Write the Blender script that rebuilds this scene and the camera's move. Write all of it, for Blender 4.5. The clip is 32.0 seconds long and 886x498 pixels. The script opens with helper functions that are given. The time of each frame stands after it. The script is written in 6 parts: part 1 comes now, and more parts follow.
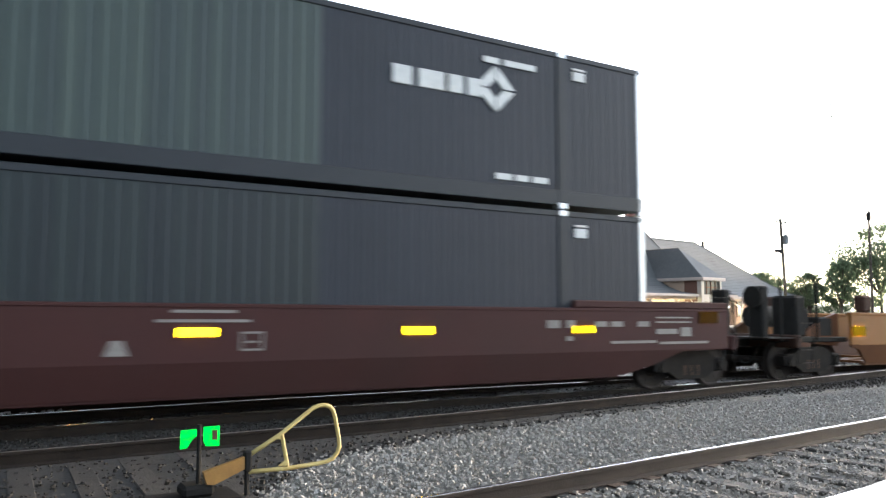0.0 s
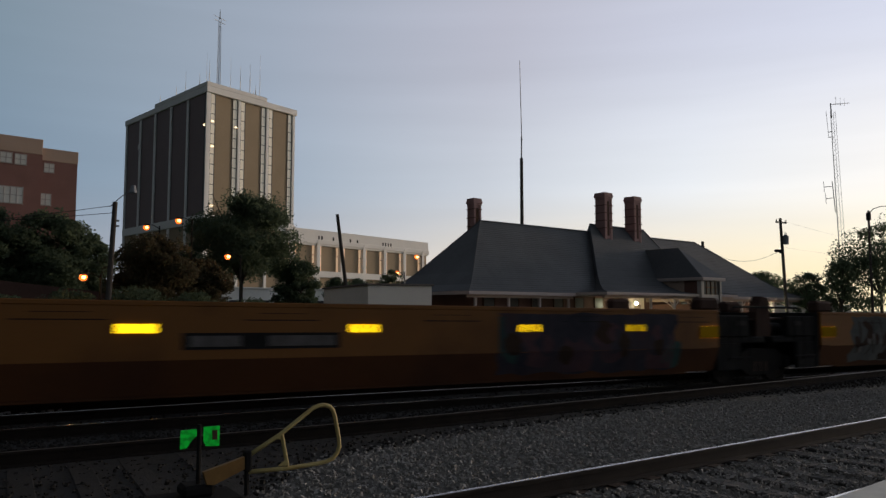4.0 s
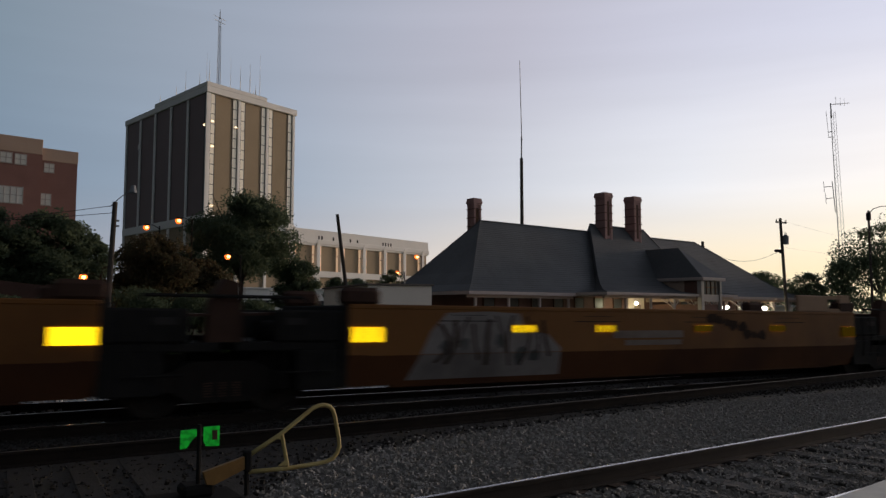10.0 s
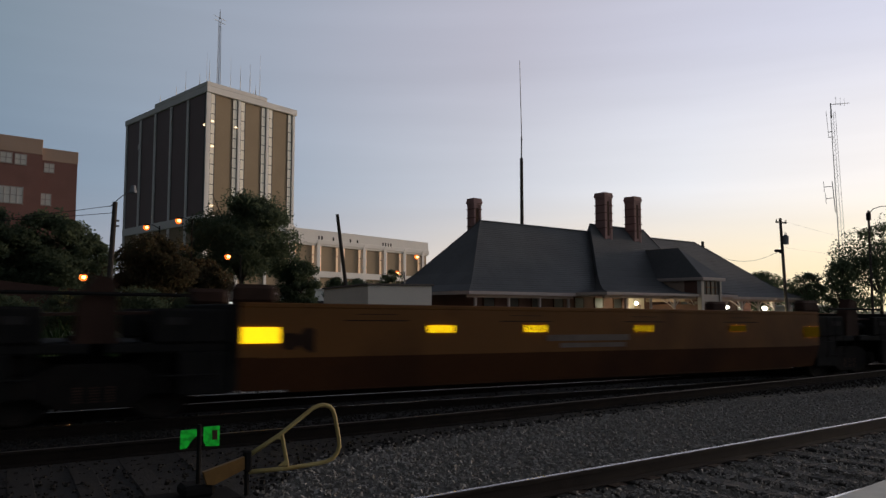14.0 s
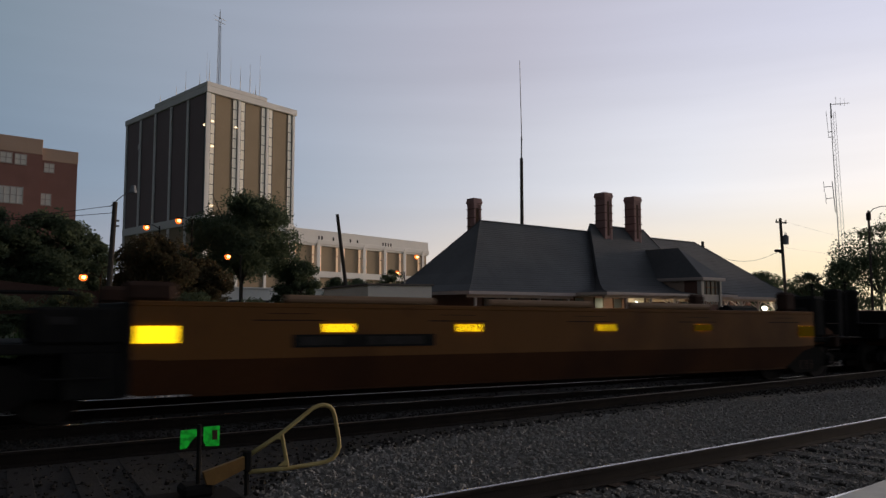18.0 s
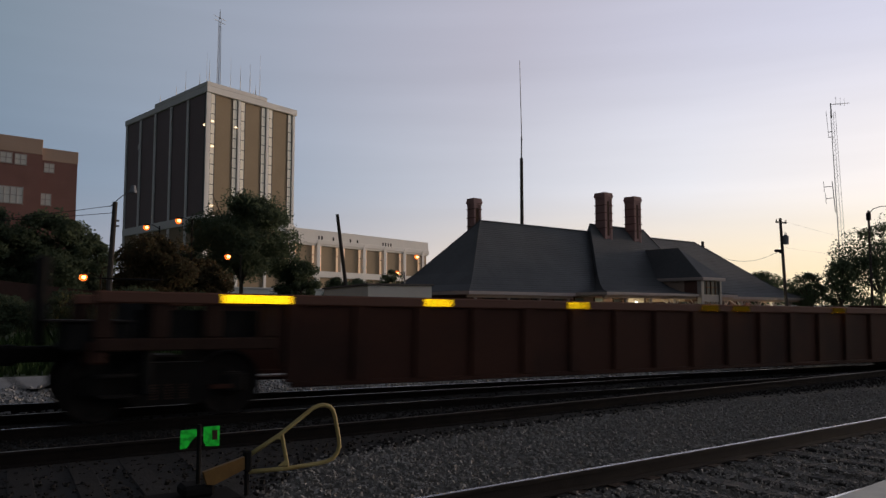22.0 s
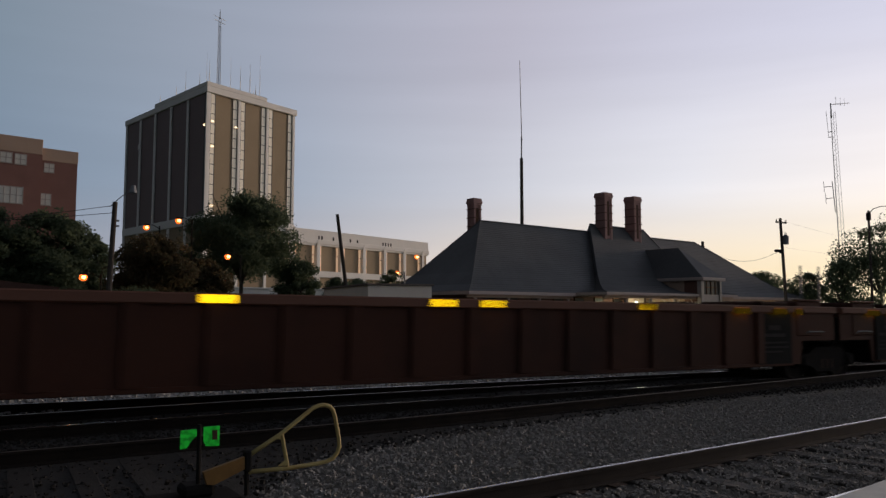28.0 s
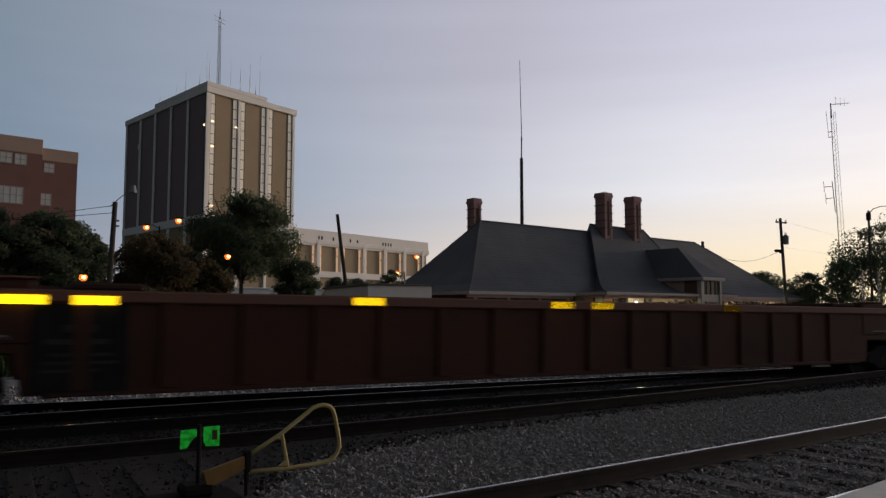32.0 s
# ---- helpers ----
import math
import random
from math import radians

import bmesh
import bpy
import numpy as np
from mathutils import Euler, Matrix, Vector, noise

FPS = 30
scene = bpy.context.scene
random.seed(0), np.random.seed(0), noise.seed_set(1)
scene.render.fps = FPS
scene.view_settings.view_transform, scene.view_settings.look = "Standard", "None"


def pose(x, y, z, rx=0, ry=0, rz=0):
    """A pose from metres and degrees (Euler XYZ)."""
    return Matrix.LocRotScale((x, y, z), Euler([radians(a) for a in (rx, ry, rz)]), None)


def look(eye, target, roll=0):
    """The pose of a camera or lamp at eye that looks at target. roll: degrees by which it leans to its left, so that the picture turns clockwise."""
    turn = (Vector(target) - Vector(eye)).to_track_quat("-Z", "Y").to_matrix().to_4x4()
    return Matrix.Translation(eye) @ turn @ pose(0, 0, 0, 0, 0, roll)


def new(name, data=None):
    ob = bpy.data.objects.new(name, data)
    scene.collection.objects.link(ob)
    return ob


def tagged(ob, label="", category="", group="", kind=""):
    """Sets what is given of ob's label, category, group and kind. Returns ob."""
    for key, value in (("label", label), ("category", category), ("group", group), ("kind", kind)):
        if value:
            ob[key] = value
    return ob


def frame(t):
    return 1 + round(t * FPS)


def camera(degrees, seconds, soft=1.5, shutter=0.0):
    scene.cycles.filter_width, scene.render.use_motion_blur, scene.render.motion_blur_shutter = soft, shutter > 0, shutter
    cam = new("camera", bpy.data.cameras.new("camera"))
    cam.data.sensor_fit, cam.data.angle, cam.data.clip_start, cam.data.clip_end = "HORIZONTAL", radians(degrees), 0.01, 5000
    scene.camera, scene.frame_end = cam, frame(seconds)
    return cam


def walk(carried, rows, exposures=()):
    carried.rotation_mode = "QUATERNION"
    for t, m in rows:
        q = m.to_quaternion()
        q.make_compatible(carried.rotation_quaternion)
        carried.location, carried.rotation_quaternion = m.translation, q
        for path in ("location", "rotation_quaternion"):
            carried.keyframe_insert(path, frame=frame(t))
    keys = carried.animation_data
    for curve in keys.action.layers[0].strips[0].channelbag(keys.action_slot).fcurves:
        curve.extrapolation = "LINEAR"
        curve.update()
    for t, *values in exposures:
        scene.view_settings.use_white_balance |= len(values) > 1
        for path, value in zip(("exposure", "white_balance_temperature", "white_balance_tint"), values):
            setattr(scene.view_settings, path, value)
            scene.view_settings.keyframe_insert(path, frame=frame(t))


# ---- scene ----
CAM_PITCH, CAM_TURN, CAM_HEIGHT, LENS = 4.65, -31.4, 1.51, 60.6
cam = camera(LENS, 32.0, soft=1.4, shutter=0.9)
EYE = pose(0, 0, CAM_HEIGHT, 90 + CAM_PITCH, 0, CAM_TURN)
walk(cam, [(0.0, EYE), (32.0, EYE)],
     exposures=[(0.0, 3.4, 6350, 5), (0.5, 3.1, 6350, 5), (1.0, 1.2, 6350, 5), (1.5, 0.25, 6120, 2), (2.0, 0.0, 6100, 4), (2.5, 0.0, 6480, 9), (3.0, 0.0, 6400, 9), (6.0, 0.0, 6500, 12), (16.0, -0.03, 6530, 13), (24.0, -0.06, 6530, 15), (32.0, -0.08, 6560, 15)])

# ---- sky and sun: dusk, the sun just gone behind the far end of the line ----
SUN_AZ = 85.0
world = bpy.data.worlds.new("dusk_sky")
scene.world = world
world.use_nodes = True
wn, wl = world.node_tree.nodes, world.node_tree.links
sky = wn.new("ShaderNodeTexSky")
sky.sky_type = "NISHITA"
sky.sun_disc = False
sky.sun_elevation = radians(2.0)
sky.sun_rotation = radians(SUN_AZ)
sky.altitude = 20
sky.air_density, sky.dust_density, sky.ozone_density = 1.0, 1.2, 2.0
sun_side = (math.sin(radians(SUN_AZ)), math.cos(radians(SUN_AZ)), 0.0)


def sky_ramp(stops, source):
    r = wn.new("ShaderNodeValToRGB")
    while len(r.color_ramp.elements) < len(stops):
        r.color_ramp.elements.new(0.5)
    for e, (pos, col) in zip(r.color_ramp.elements, stops):
        e.position, e.color = 0.5 + 0.5 * pos, (*col, 1)
    wl.new(source, r.inputs[0])
    return r.outputs[0]


def sky_mix(fac, a, b):
    m = wn.new("ShaderNodeMix")
    m.data_type = "RGBA"
    if isinstance(fac, float):
        m.inputs[0].default_value = fac
    else:
        wl.new(fac, m.inputs[0])
    wl.new(a, m.inputs[6])
    wl.new(b, m.inputs[7])
    return m.outputs[2]


def rise(source, lo, hi):
    r = wn.new("ShaderNodeMapRange")
    r.interpolation_type = "SMOOTHSTEP"
    r.inputs[1].default_value, r.inputs[2].default_value = lo, hi
    wl.new(source, r.inputs[0])
    return r.outputs[0]


# twilight: the glow over the sunset, fading to grey-blue away from it and overhead
wtc, wdot, wsep, wadd = wn.new("ShaderNodeTexCoord"), wn.new("ShaderNodeVectorMath"), wn.new("ShaderNodeSeparateXYZ"), wn.new("ShaderNodeMath")
wdot.operation = "DOT_PRODUCT"
wdot.inputs[1].default_value = sun_side
wl.new(wtc.outputs["Generated"], wdot.inputs[0])
wl.new(wtc.outputs["Generated"], wsep.inputs[0])
wadd.operation = "MULTIPLY_ADD"
wadd.inputs[1].default_value = wadd.inputs[2].default_value = 0.5
wl.new(wdot.outputs["Value"], wadd.inputs[0])
side, up = wadd.outputs[0], wsep.outputs[2]
low_sky = sky_ramp([(-1, (0.075, 0.082, 0.098)), (-0.4, (0.088, 0.105, 0.128)), (0.05, (0.27, 0.32, 0.39)), (0.38, (0.47, 0.45, 0.485)), (0.56, (0.69, 0.625, 0.56)), (0.76, (0.95, 0.79, 0.54)), (0.95, (1.08, 0.95, 0.62)), (1.0, (1.8, 1.15, 0.65))], side)
mid_sky = sky_ramp([(-1, (0.075, 0.084, 0.10)), (-0.4, (0.088, 0.108, 0.132)), (0.05, (0.19, 0.268, 0.36)), (0.38, (0.325, 0.398, 0.49)), (0.62, (0.565, 0.60, 0.665)), (0.80, (0.825, 0.85, 0.89)), (0.95, (1.03, 0.985, 0.93)), (1.0, (1.6, 1.25, 0.95))], side)
high_sky = sky_ramp([(-1, (0.07, 0.078, 0.092)), (-0.4, (0.09, 0.107, 0.132)), (0.05, (0.202, 0.273, 0.335)), (0.38, (0.353, 0.40, 0.484)), (0.62, (0.50, 0.505, 0.59)), (0.95, (0.735, 0.765, 0.90))], side)
zenith = sky_ramp([(-1, (0.04, 0.044, 0.052)), (1.0, (0.12, 0.125, 0.145))], side)
twilight = sky_mix(rise(up, 0.36, 0.75), sky_mix(rise(up, 0.14, 0.36), sky_mix(rise(up, 0.02, 0.17), low_sky, mid_sky), high_sky), zenith)
# faint long streaks of thin cloud
wmap, wcloud, wgain = wn.new("ShaderNodeMapping"), wn.new("ShaderNodeTexNoise"), wn.new("ShaderNodeMapRange")
wmap.inputs["Scale"].default_value = (1.2, 1.2, 16.0)
wmap.inputs["Rotation"].default_value = (radians(3), radians(-2), 0)
wcloud.inputs["Scale"].default_value, wcloud.inputs["Detail"].default_value = 1.3, 4
wgain.inputs[3].default_value, wgain.inputs[4].default_value = 0.90, 1.09
wl.new(wtc.outputs["Generated"], wmap.inputs[0])
wl.new(wmap.outputs[0], wcloud.inputs["Vector"])
wl.new(wcloud.outputs[0], wgain.inputs[0])
wscale = wn.new("ShaderNodeVectorMath")
wscale.operation = "SCALE"
wl.new(sky_mix(0.985, sky.outputs[0], twilight), wscale.inputs[0])
wl.new(wgain.outputs[0], wscale.inputs["Scale"])
wl.new(wscale.outputs[0], wn["Background"].inputs[0])
wn["Background"].inputs[1].default_value = 1.0
sun = new("sun", bpy.data.lights.new("sun", "SUN"))
sun.data.energy, sun.data.angle, sun.data.color = 2.2, radians(12), (1.0, 0.78, 0.58)
sun.matrix_world = look((200 * math.sin(radians(SUN_AZ)), 200 * math.cos(radians(SUN_AZ)), 9), (0, 0, 0))


# ---- materials ----
def nodes_of(name):
    m = bpy.data.materials.new(name)
    m.use_nodes = True
    nt = m.node_tree
    return m, nt.nodes, nt.links, nt.nodes["Principled BSDF"]


def surface(name, a, b, scale=3.0, fine=40.0, rough=0.7, metal=0.0, bump=0.2, spread=0.5, random_piece=0.0, fine_mix=0.35, dirt=None, gloss=0.5):
    """Two colours mixed at two scales, with fine relief. dirt: a third colour in patches."""
    m, n, l, p = nodes_of(name)
    tc = n.new("ShaderNodeTexCoord")
    big, small = n.new("ShaderNodeTexNoise"), n.new("ShaderNodeTexNoise")
    big.inputs["Scale"].default_value, small.inputs["Scale"].default_value = scale, fine
    big.inputs["Detail"].default_value, small.inputs["Detail"].default_value = 5, 3
    for t in (big, small):
        l.new(tc.outputs["Object"], t.inputs["Vector"])
    mixf = n.new("ShaderNodeMix")
    mixf.inputs[0].default_value = fine_mix
    l.new(big.outputs[0], mixf.inputs[2])
    l.new(small.outputs[0], mixf.inputs[3])
    ramp = n.new("ShaderNodeValToRGB")
    ramp.color_ramp.elements[0].position, ramp.color_ramp.elements[1].position = 0.5 - spread / 2, 0.5 + spread / 2
    ramp.color_ramp.elements[0].color, ramp.color_ramp.elements[1].color = (*a, 1), (*b, 1)
    l.new(mixf.outputs[0], ramp.inputs[0])
    out = ramp.outputs[0]
    if dirt:
        dn = n.new("ShaderNodeTexNoise")
        dn.inputs["Scale"].default_value, dn.inputs["Detail"].default_value = scale * 0.6, 8
        l.new(tc.outputs["Object"], dn.inputs["Vector"])
        dr = n.new("ShaderNodeMapRange")
        dr.inputs[1].default_value, dr.inputs[2].default_value = 0.5, 0.7
        l.new(dn.outputs[0], dr.inputs[0])
        dm = n.new("ShaderNodeMix")
        dm.data_type = "RGBA"
        l.new(dr.outputs[0], dm.inputs[0])
        l.new(out, dm.inputs[6])
        dm.inputs[7].default_value = (*dirt, 1)
        out = dm.outputs[2]
    if random_piece:
        oi, hsv, mr = n.new("ShaderNodeObjectInfo"), n.new("ShaderNodeHueSaturation"), n.new("ShaderNodeMapRange")
        mr.inputs[3].default_value, mr.inputs[4].default_value = 1 - random_piece, 1 + random_piece
        l.new(oi.outputs["Random"], mr.inputs[0])
        l.new(mr.outputs[0], hsv.inputs["Value"])
        l.new(out, hsv.inputs["Color"])
        out = hsv.outputs[0]
    l.new(out, p.inputs["Base Color"])
    p.inputs["Roughness"].default_value, p.inputs["Metallic"].default_value = rough, metal
    p.inputs["Specular IOR Level"].default_value = gloss
    if bump:
        bm_ = n.new("ShaderNodeBump")
        bm_.inputs["Strength"].default_value, bm_.inputs["Distance"].default_value = bump, 0.02
        l.new(small.outputs[0], bm_.inputs["Height"])
        l.new(bm_.outputs[0], p.inputs["Normal"])
    return m


def islands(name, cols, rough=0.9, bump=0.3, fine=60.0, gloss=0.3, through_light=0.0):
    """Stones or leaves: a colour for each island of the mesh."""
    m, n, l, p = nodes_of(name)
    geo, ramp = n.new("ShaderNodeNewGeometry"), n.new("ShaderNodeValToRGB")
    while len(ramp.color_ramp.elements) < len(cols):
        ramp.color_ramp.elements.new(0.5)
    for i, c in enumerate(cols):
        ramp.color_ramp.elements[i].position = i / max(1, len(cols) - 1)
        ramp.color_ramp.elements[i].color = (*c, 1)
    p.inputs["Specular IOR Level"].default_value = gloss
    l.new(geo.outputs["Random Per Island"], ramp.inputs[0])
    l.new(ramp.outputs[0], p.inputs["Base Color"])
    p.inputs["Roughness"].default_value = rough
    if through_light:
        tr, mx = n.new("ShaderNodeBsdfTranslucent"), n.new("ShaderNodeMixShader")
        mx.inputs[0].default_value = through_light
        l.new(ramp.outputs[0], tr.inputs[0])
        l.new(p.outputs[0], mx.inputs[1])
        l.new(tr.outputs[0], mx.inputs[2])
        l.new(mx.outputs[0], n["Material Output"].inputs[0])
    if bump:
        tc, t, b = n.new("ShaderNodeTexCoord"), n.new("ShaderNodeTexNoise"), n.new("ShaderNodeBump")
        t.inputs["Scale"].default_value = fine
        b.inputs["Strength"].default_value, b.inputs["Distance"].default_value = bump, 0.01
        l.new(tc.outputs["Object"], t.inputs["Vector"])
        l.new(t.outputs[0], b.inputs["Height"])
        l.new(b.outputs[0], p.inputs["Normal"])
    return m


def glow(name, colour, strength, mottle=0.0):
    m, n, l, p = nodes_of(name)
    p.inputs["Base Color"].default_value = (*colour, 1)
    p.inputs["Emission Color"].default_value = (*colour, 1)
    p.inputs["Emission Strength"].default_value = strength
    p.inputs["Roughness"].default_value = 0.4
    if mottle:
        tc, t, r = n.new("ShaderNodeTexCoord"), n.new("ShaderNodeTexNoise"), n.new("ShaderNodeMapRange")
        t.inputs["Scale"].default_value, t.inputs["Detail"].default_value = mottle, 4
        r.inputs[1].default_value, r.inputs[2].default_value, r.inputs[3].default_value, r.inputs[4].default_value = 0.42, 0.56, 0.05 * strength, 1.25 * strength
        l.new(tc.outputs["Object"], t.inputs["Vector"])
        l.new(t.outputs[0], r.inputs[0])
        l.new(r.outputs[0], p.inputs["Emission Strength"])
    return m


BALLAST = islands("ballast_stone", [(0.19, 0.177, 0.16), (0.255, 0.24, 0.217), (0.315, 0.298, 0.272), (0.215, 0.2, 0.18), (0.285, 0.268, 0.243), (0.365, 0.347, 0.32)], 0.78, gloss=0.3)
BALLAST_BED = surface("ballast_bed", (0.045, 0.042, 0.036), (0.16, 0.15, 0.132), 2.0, 28.0, 0.95, bump=0.9, spread=0.5, fine_mix=0.7)
# Oily ballast; the shade under the train is put into its colour too.
OILY_SHADED = surface("oily_shaded_ballast", (0.008, 0.007, 0.006), (0.036, 0.033, 0.03), 1.5, 30.0, 0.9, bump=0.9, fine_mix=0.7)
PALE_GRAVEL = surface("pale_gravel", (0.15, 0.15, 0.15), (0.34, 0.34, 0.33), 1.2, 25.0, 0.95, bump=0.9, fine_mix=0.6)
GRASS_GROUND = surface("grass_ground", (0.03, 0.045, 0.015), (0.07, 0.10, 0.03), 0.4, 9.0, 0.95, bump=0.5)
RAIL_WEB = surface("rail_web_rust", (0.013, 0.009, 0.007), (0.036, 0.024, 0.017), 5, 60, 0.85, 0.2, bump=0.3)
# Darker rail web for the main line and the turnout.
RAIL_WEB_DARK = surface("rail_web_darker", (0.008, 0.006, 0.005), (0.026, 0.018, 0.013), 5, 60, 0.9, 0.1, bump=0.3, gloss=0.2)
RAIL_HEAD = surface("rail_head_steel", (0.45, 0.45, 0.46), (0.62, 0.62, 0.63), 6, 90, 0.24, 1.0, bump=0.04)
RAIL_DULL = surface("rail_head_dull", (0.26, 0.22, 0.19), (0.40, 0.36, 0.32), 6, 90, 0.36, 1.0, bump=0.08)
TIE = surface("weathered_tie", (0.035, 0.031, 0.027), (0.095, 0.086, 0.076), 4, 45, 0.9, bump=0.7, random_piece=0.3)
# Darker than TIE, for the ties around the turnout.
DARK_TIE = surface("dark_tie", (0.008, 0.007, 0.006), (0.034, 0.03, 0.027), 4, 45, 0.9, bump=0.7, random_piece=0.3)
PLATE = surface("tie_plate_steel", (0.03, 0.02, 0.015), (0.08, 0.05, 0.035), 8, 60, 0.8, 0.4)
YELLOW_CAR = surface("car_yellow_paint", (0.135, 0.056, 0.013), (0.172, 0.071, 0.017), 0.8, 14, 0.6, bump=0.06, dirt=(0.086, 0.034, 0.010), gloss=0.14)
# Darker, redder yellow for the lower panels, bottom chords and end plates.
YELLOW_DARK = surface("car_yellow_darker", (0.062, 0.024, 0.010), (0.088, 0.034, 0.013), 0.8, 14, 0.65, bump=0.08, dirt=(0.044, 0.018, 0.010), gloss=0.1)
RIM_BAR = surface("rim_bar_paint", (0.20, 0.115, 0.06), (0.26, 0.15, 0.08), 2, 20, 0.7, bump=0.05)
MAROON = surface("car_maroon_paint", (0.031, 0.0108, 0.0098), (0.042, 0.0145, 0.013), 0.9, 14, 0.75, bump=0.06, dirt=(0.033, 0.0135, 0.012), gloss=0.2)
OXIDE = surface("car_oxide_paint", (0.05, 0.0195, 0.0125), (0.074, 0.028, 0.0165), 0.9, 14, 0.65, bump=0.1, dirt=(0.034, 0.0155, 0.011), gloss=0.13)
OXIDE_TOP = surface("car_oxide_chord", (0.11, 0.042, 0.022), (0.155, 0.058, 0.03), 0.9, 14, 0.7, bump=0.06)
BLACK_STEEL = surface("black_steel", (0.006, 0.006, 0.006), (0.02, 0.018, 0.016), 3, 40, 0.85, 0.0, bump=0.2, gloss=0.15)
TRUCK_STEEL = surface("grimy_cast_steel", (0.007, 0.006, 0.0055), (0.021, 0.017, 0.014), 4, 50, 0.9, 0.0, bump=0.3, gloss=0.15)
WHEEL_STEEL = surface("wheel_steel", (0.014, 0.011, 0.009), (0.036, 0.028, 0.024), 4, 50, 0.8, 0.2, bump=0.1, gloss=0.2)
CONTAINER_RAIL = surface("container_rail_paint", (0.010, 0.012, 0.016), (0.016, 0.019, 0.024), 0.7, 12, 0.6, bump=0.05, gloss=0.3)
CONTAINER_NAVY = surface("container_navy_paint", (0.0075, 0.0092, 0.0155), (0.0125, 0.0155, 0.0245), 0.6, 9, 0.6, bump=0.05, gloss=0.3)
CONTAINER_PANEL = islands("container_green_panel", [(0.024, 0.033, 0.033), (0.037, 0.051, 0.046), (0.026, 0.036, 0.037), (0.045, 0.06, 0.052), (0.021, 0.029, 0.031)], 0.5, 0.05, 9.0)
# Lower container's green, darkened in its colour for reflecting less sky.
CONTAINER_PANEL_DIM = islands("container_green_panel_dim", [(0.009, 0.012, 0.015), (0.013, 0.018, 0.019), (0.010, 0.013, 0.016), (0.015, 0.021, 0.021), (0.009, 0.011, 0.014)], 0.5, 0.05, 9.0)
PALE_MARK = surface("pale_stencil", (0.11, 0.095, 0.088), (0.2, 0.18, 0.165), 6, 40, 0.7, bump=0)
ALU = surface("container_end_frame", (0.42, 0.44, 0.46), (0.6, 0.62, 0.64), 2, 25, 0.45, 0.6, bump=0.05)
WHITE_MARK = surface("white_stencil", (0.36, 0.36, 0.36), (0.52, 0.52, 0.51), 6, 40, 0.6, bump=0)
FAINT_MARK = surface("faint_stencil", (0.02, 0.018, 0.016), (0.042, 0.038, 0.035), 6, 40, 0.8, bump=0, gloss=0.15)
DUSTY_MARK = surface("dusty_board", (0.045, 0.038, 0.034), (0.10, 0.09, 0.085), 5, 30, 0.8, bump=0.05, spread=0.35)
GREY_MARK = surface("grey_stencil", (0.12, 0.09, 0.07), (0.21, 0.17, 0.145), 3, 40, 0.8, bump=0, gloss=0.15)
# Reflective sheeting gets its own emission in place of returned lamp light.
REFLECTOR_GLOW = glow("yellow_reflector_glow", (0.95, 0.60, 0.005), 2.2)
DIM_REFLECTOR_GLOW = glow("dim_reflector_glow", (0.75, 0.36, 0.01), 0.34)
BAFFLE_RIB = surface("baffle_rib", (0.012, 0.008, 0.004), (0.018, 0.011, 0.005), 6, 40, 0.8, bump=0)
# The targets emit as well, for light they would send back.
GREEN_TARGET_GLOW = glow("green_reflector_glow", (0.003, 0.55, 0.035), 0.19, mottle=30.0)
GUIDE_STEEL = surface("guide_steel", (0.025, 0.013, 0.009), (0.06, 0.03, 0.02), 3, 30, 0.85, bump=0.3, gloss=0.2)
STAND_PALE = surface("stand_faded_yellow", (0.38, 0.29, 0.10), (0.52, 0.40, 0.15), 6, 55, 0.6, bump=0.15, dirt=(0.40, 0.27, 0.08))
STAND_YELLOW = surface("stand_yellow_paint", (0.20, 0.098, 0.022), (0.29, 0.15, 0.032), 5, 45, 0.55, bump=0.15, dirt=(0.35, 0.17, 0.04))
RUSTY = surface("rusty_iron", (0.05, 0.025, 0.015), (0.13, 0.06, 0.03), 6, 50, 0.9, 0.2, bump=0.4)
CONCRETE = surface("pale_concrete", (0.64, 0.62, 0.56), (0.76, 0.74, 0.68), 1.2, 22, 0.85, bump=0.2)
TOWER_WHITE = surface("white_precast", (0.70, 0.68, 0.64), (0.82, 0.79, 0.745), 0.12, 1.5, 0.8, bump=0.05)
# Brown panel with the left face's shade put into its colour.
TOWER_BROWN_SHADED = surface("brown_panel_shaded", (0.15, 0.10, 0.093), (0.185, 0.125, 0.115), 0.15, 2.0, 0.6, bump=0.05)
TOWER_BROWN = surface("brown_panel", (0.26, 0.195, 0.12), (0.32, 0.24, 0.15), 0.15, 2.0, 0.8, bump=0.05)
ROOF = surface("slate_roof", (0.060, 0.062, 0.064), (0.105, 0.106, 0.108), 0.35, 4.0, 0.75, bump=0.3, random_piece=0.25)
BRICK_RED = surface("red_brick", (0.18, 0.084, 0.067), (0.24, 0.115, 0.092), 0.5, 8.0, 0.85, bump=0.3)
CHIMNEY = surface("chimney_brick", (0.29, 0.168, 0.15), (0.41, 0.235, 0.21), 1.2, 9.0, 0.85, bump=0.4)
TAN_BAND = surface("tan_parapet", (0.36, 0.25, 0.18), (0.44, 0.31, 0.23), 0.3, 5, 0.8, bump=0.05)
FASCIA = surface("pinkish_fascia", (0.36, 0.29, 0.255), (0.46, 0.37, 0.33), 1.2, 16, 0.7, bump=0.1)
TRIM = surface("cream_trim", (0.33, 0.28, 0.24), (0.43, 0.37, 0.32), 1.5, 18, 0.6, bump=0.1)
SHED_WALL = surface("shed_panel", (0.74, 0.63, 0.52), (0.82, 0.71, 0.59), 0.6, 8, 0.6, bump=0.05)
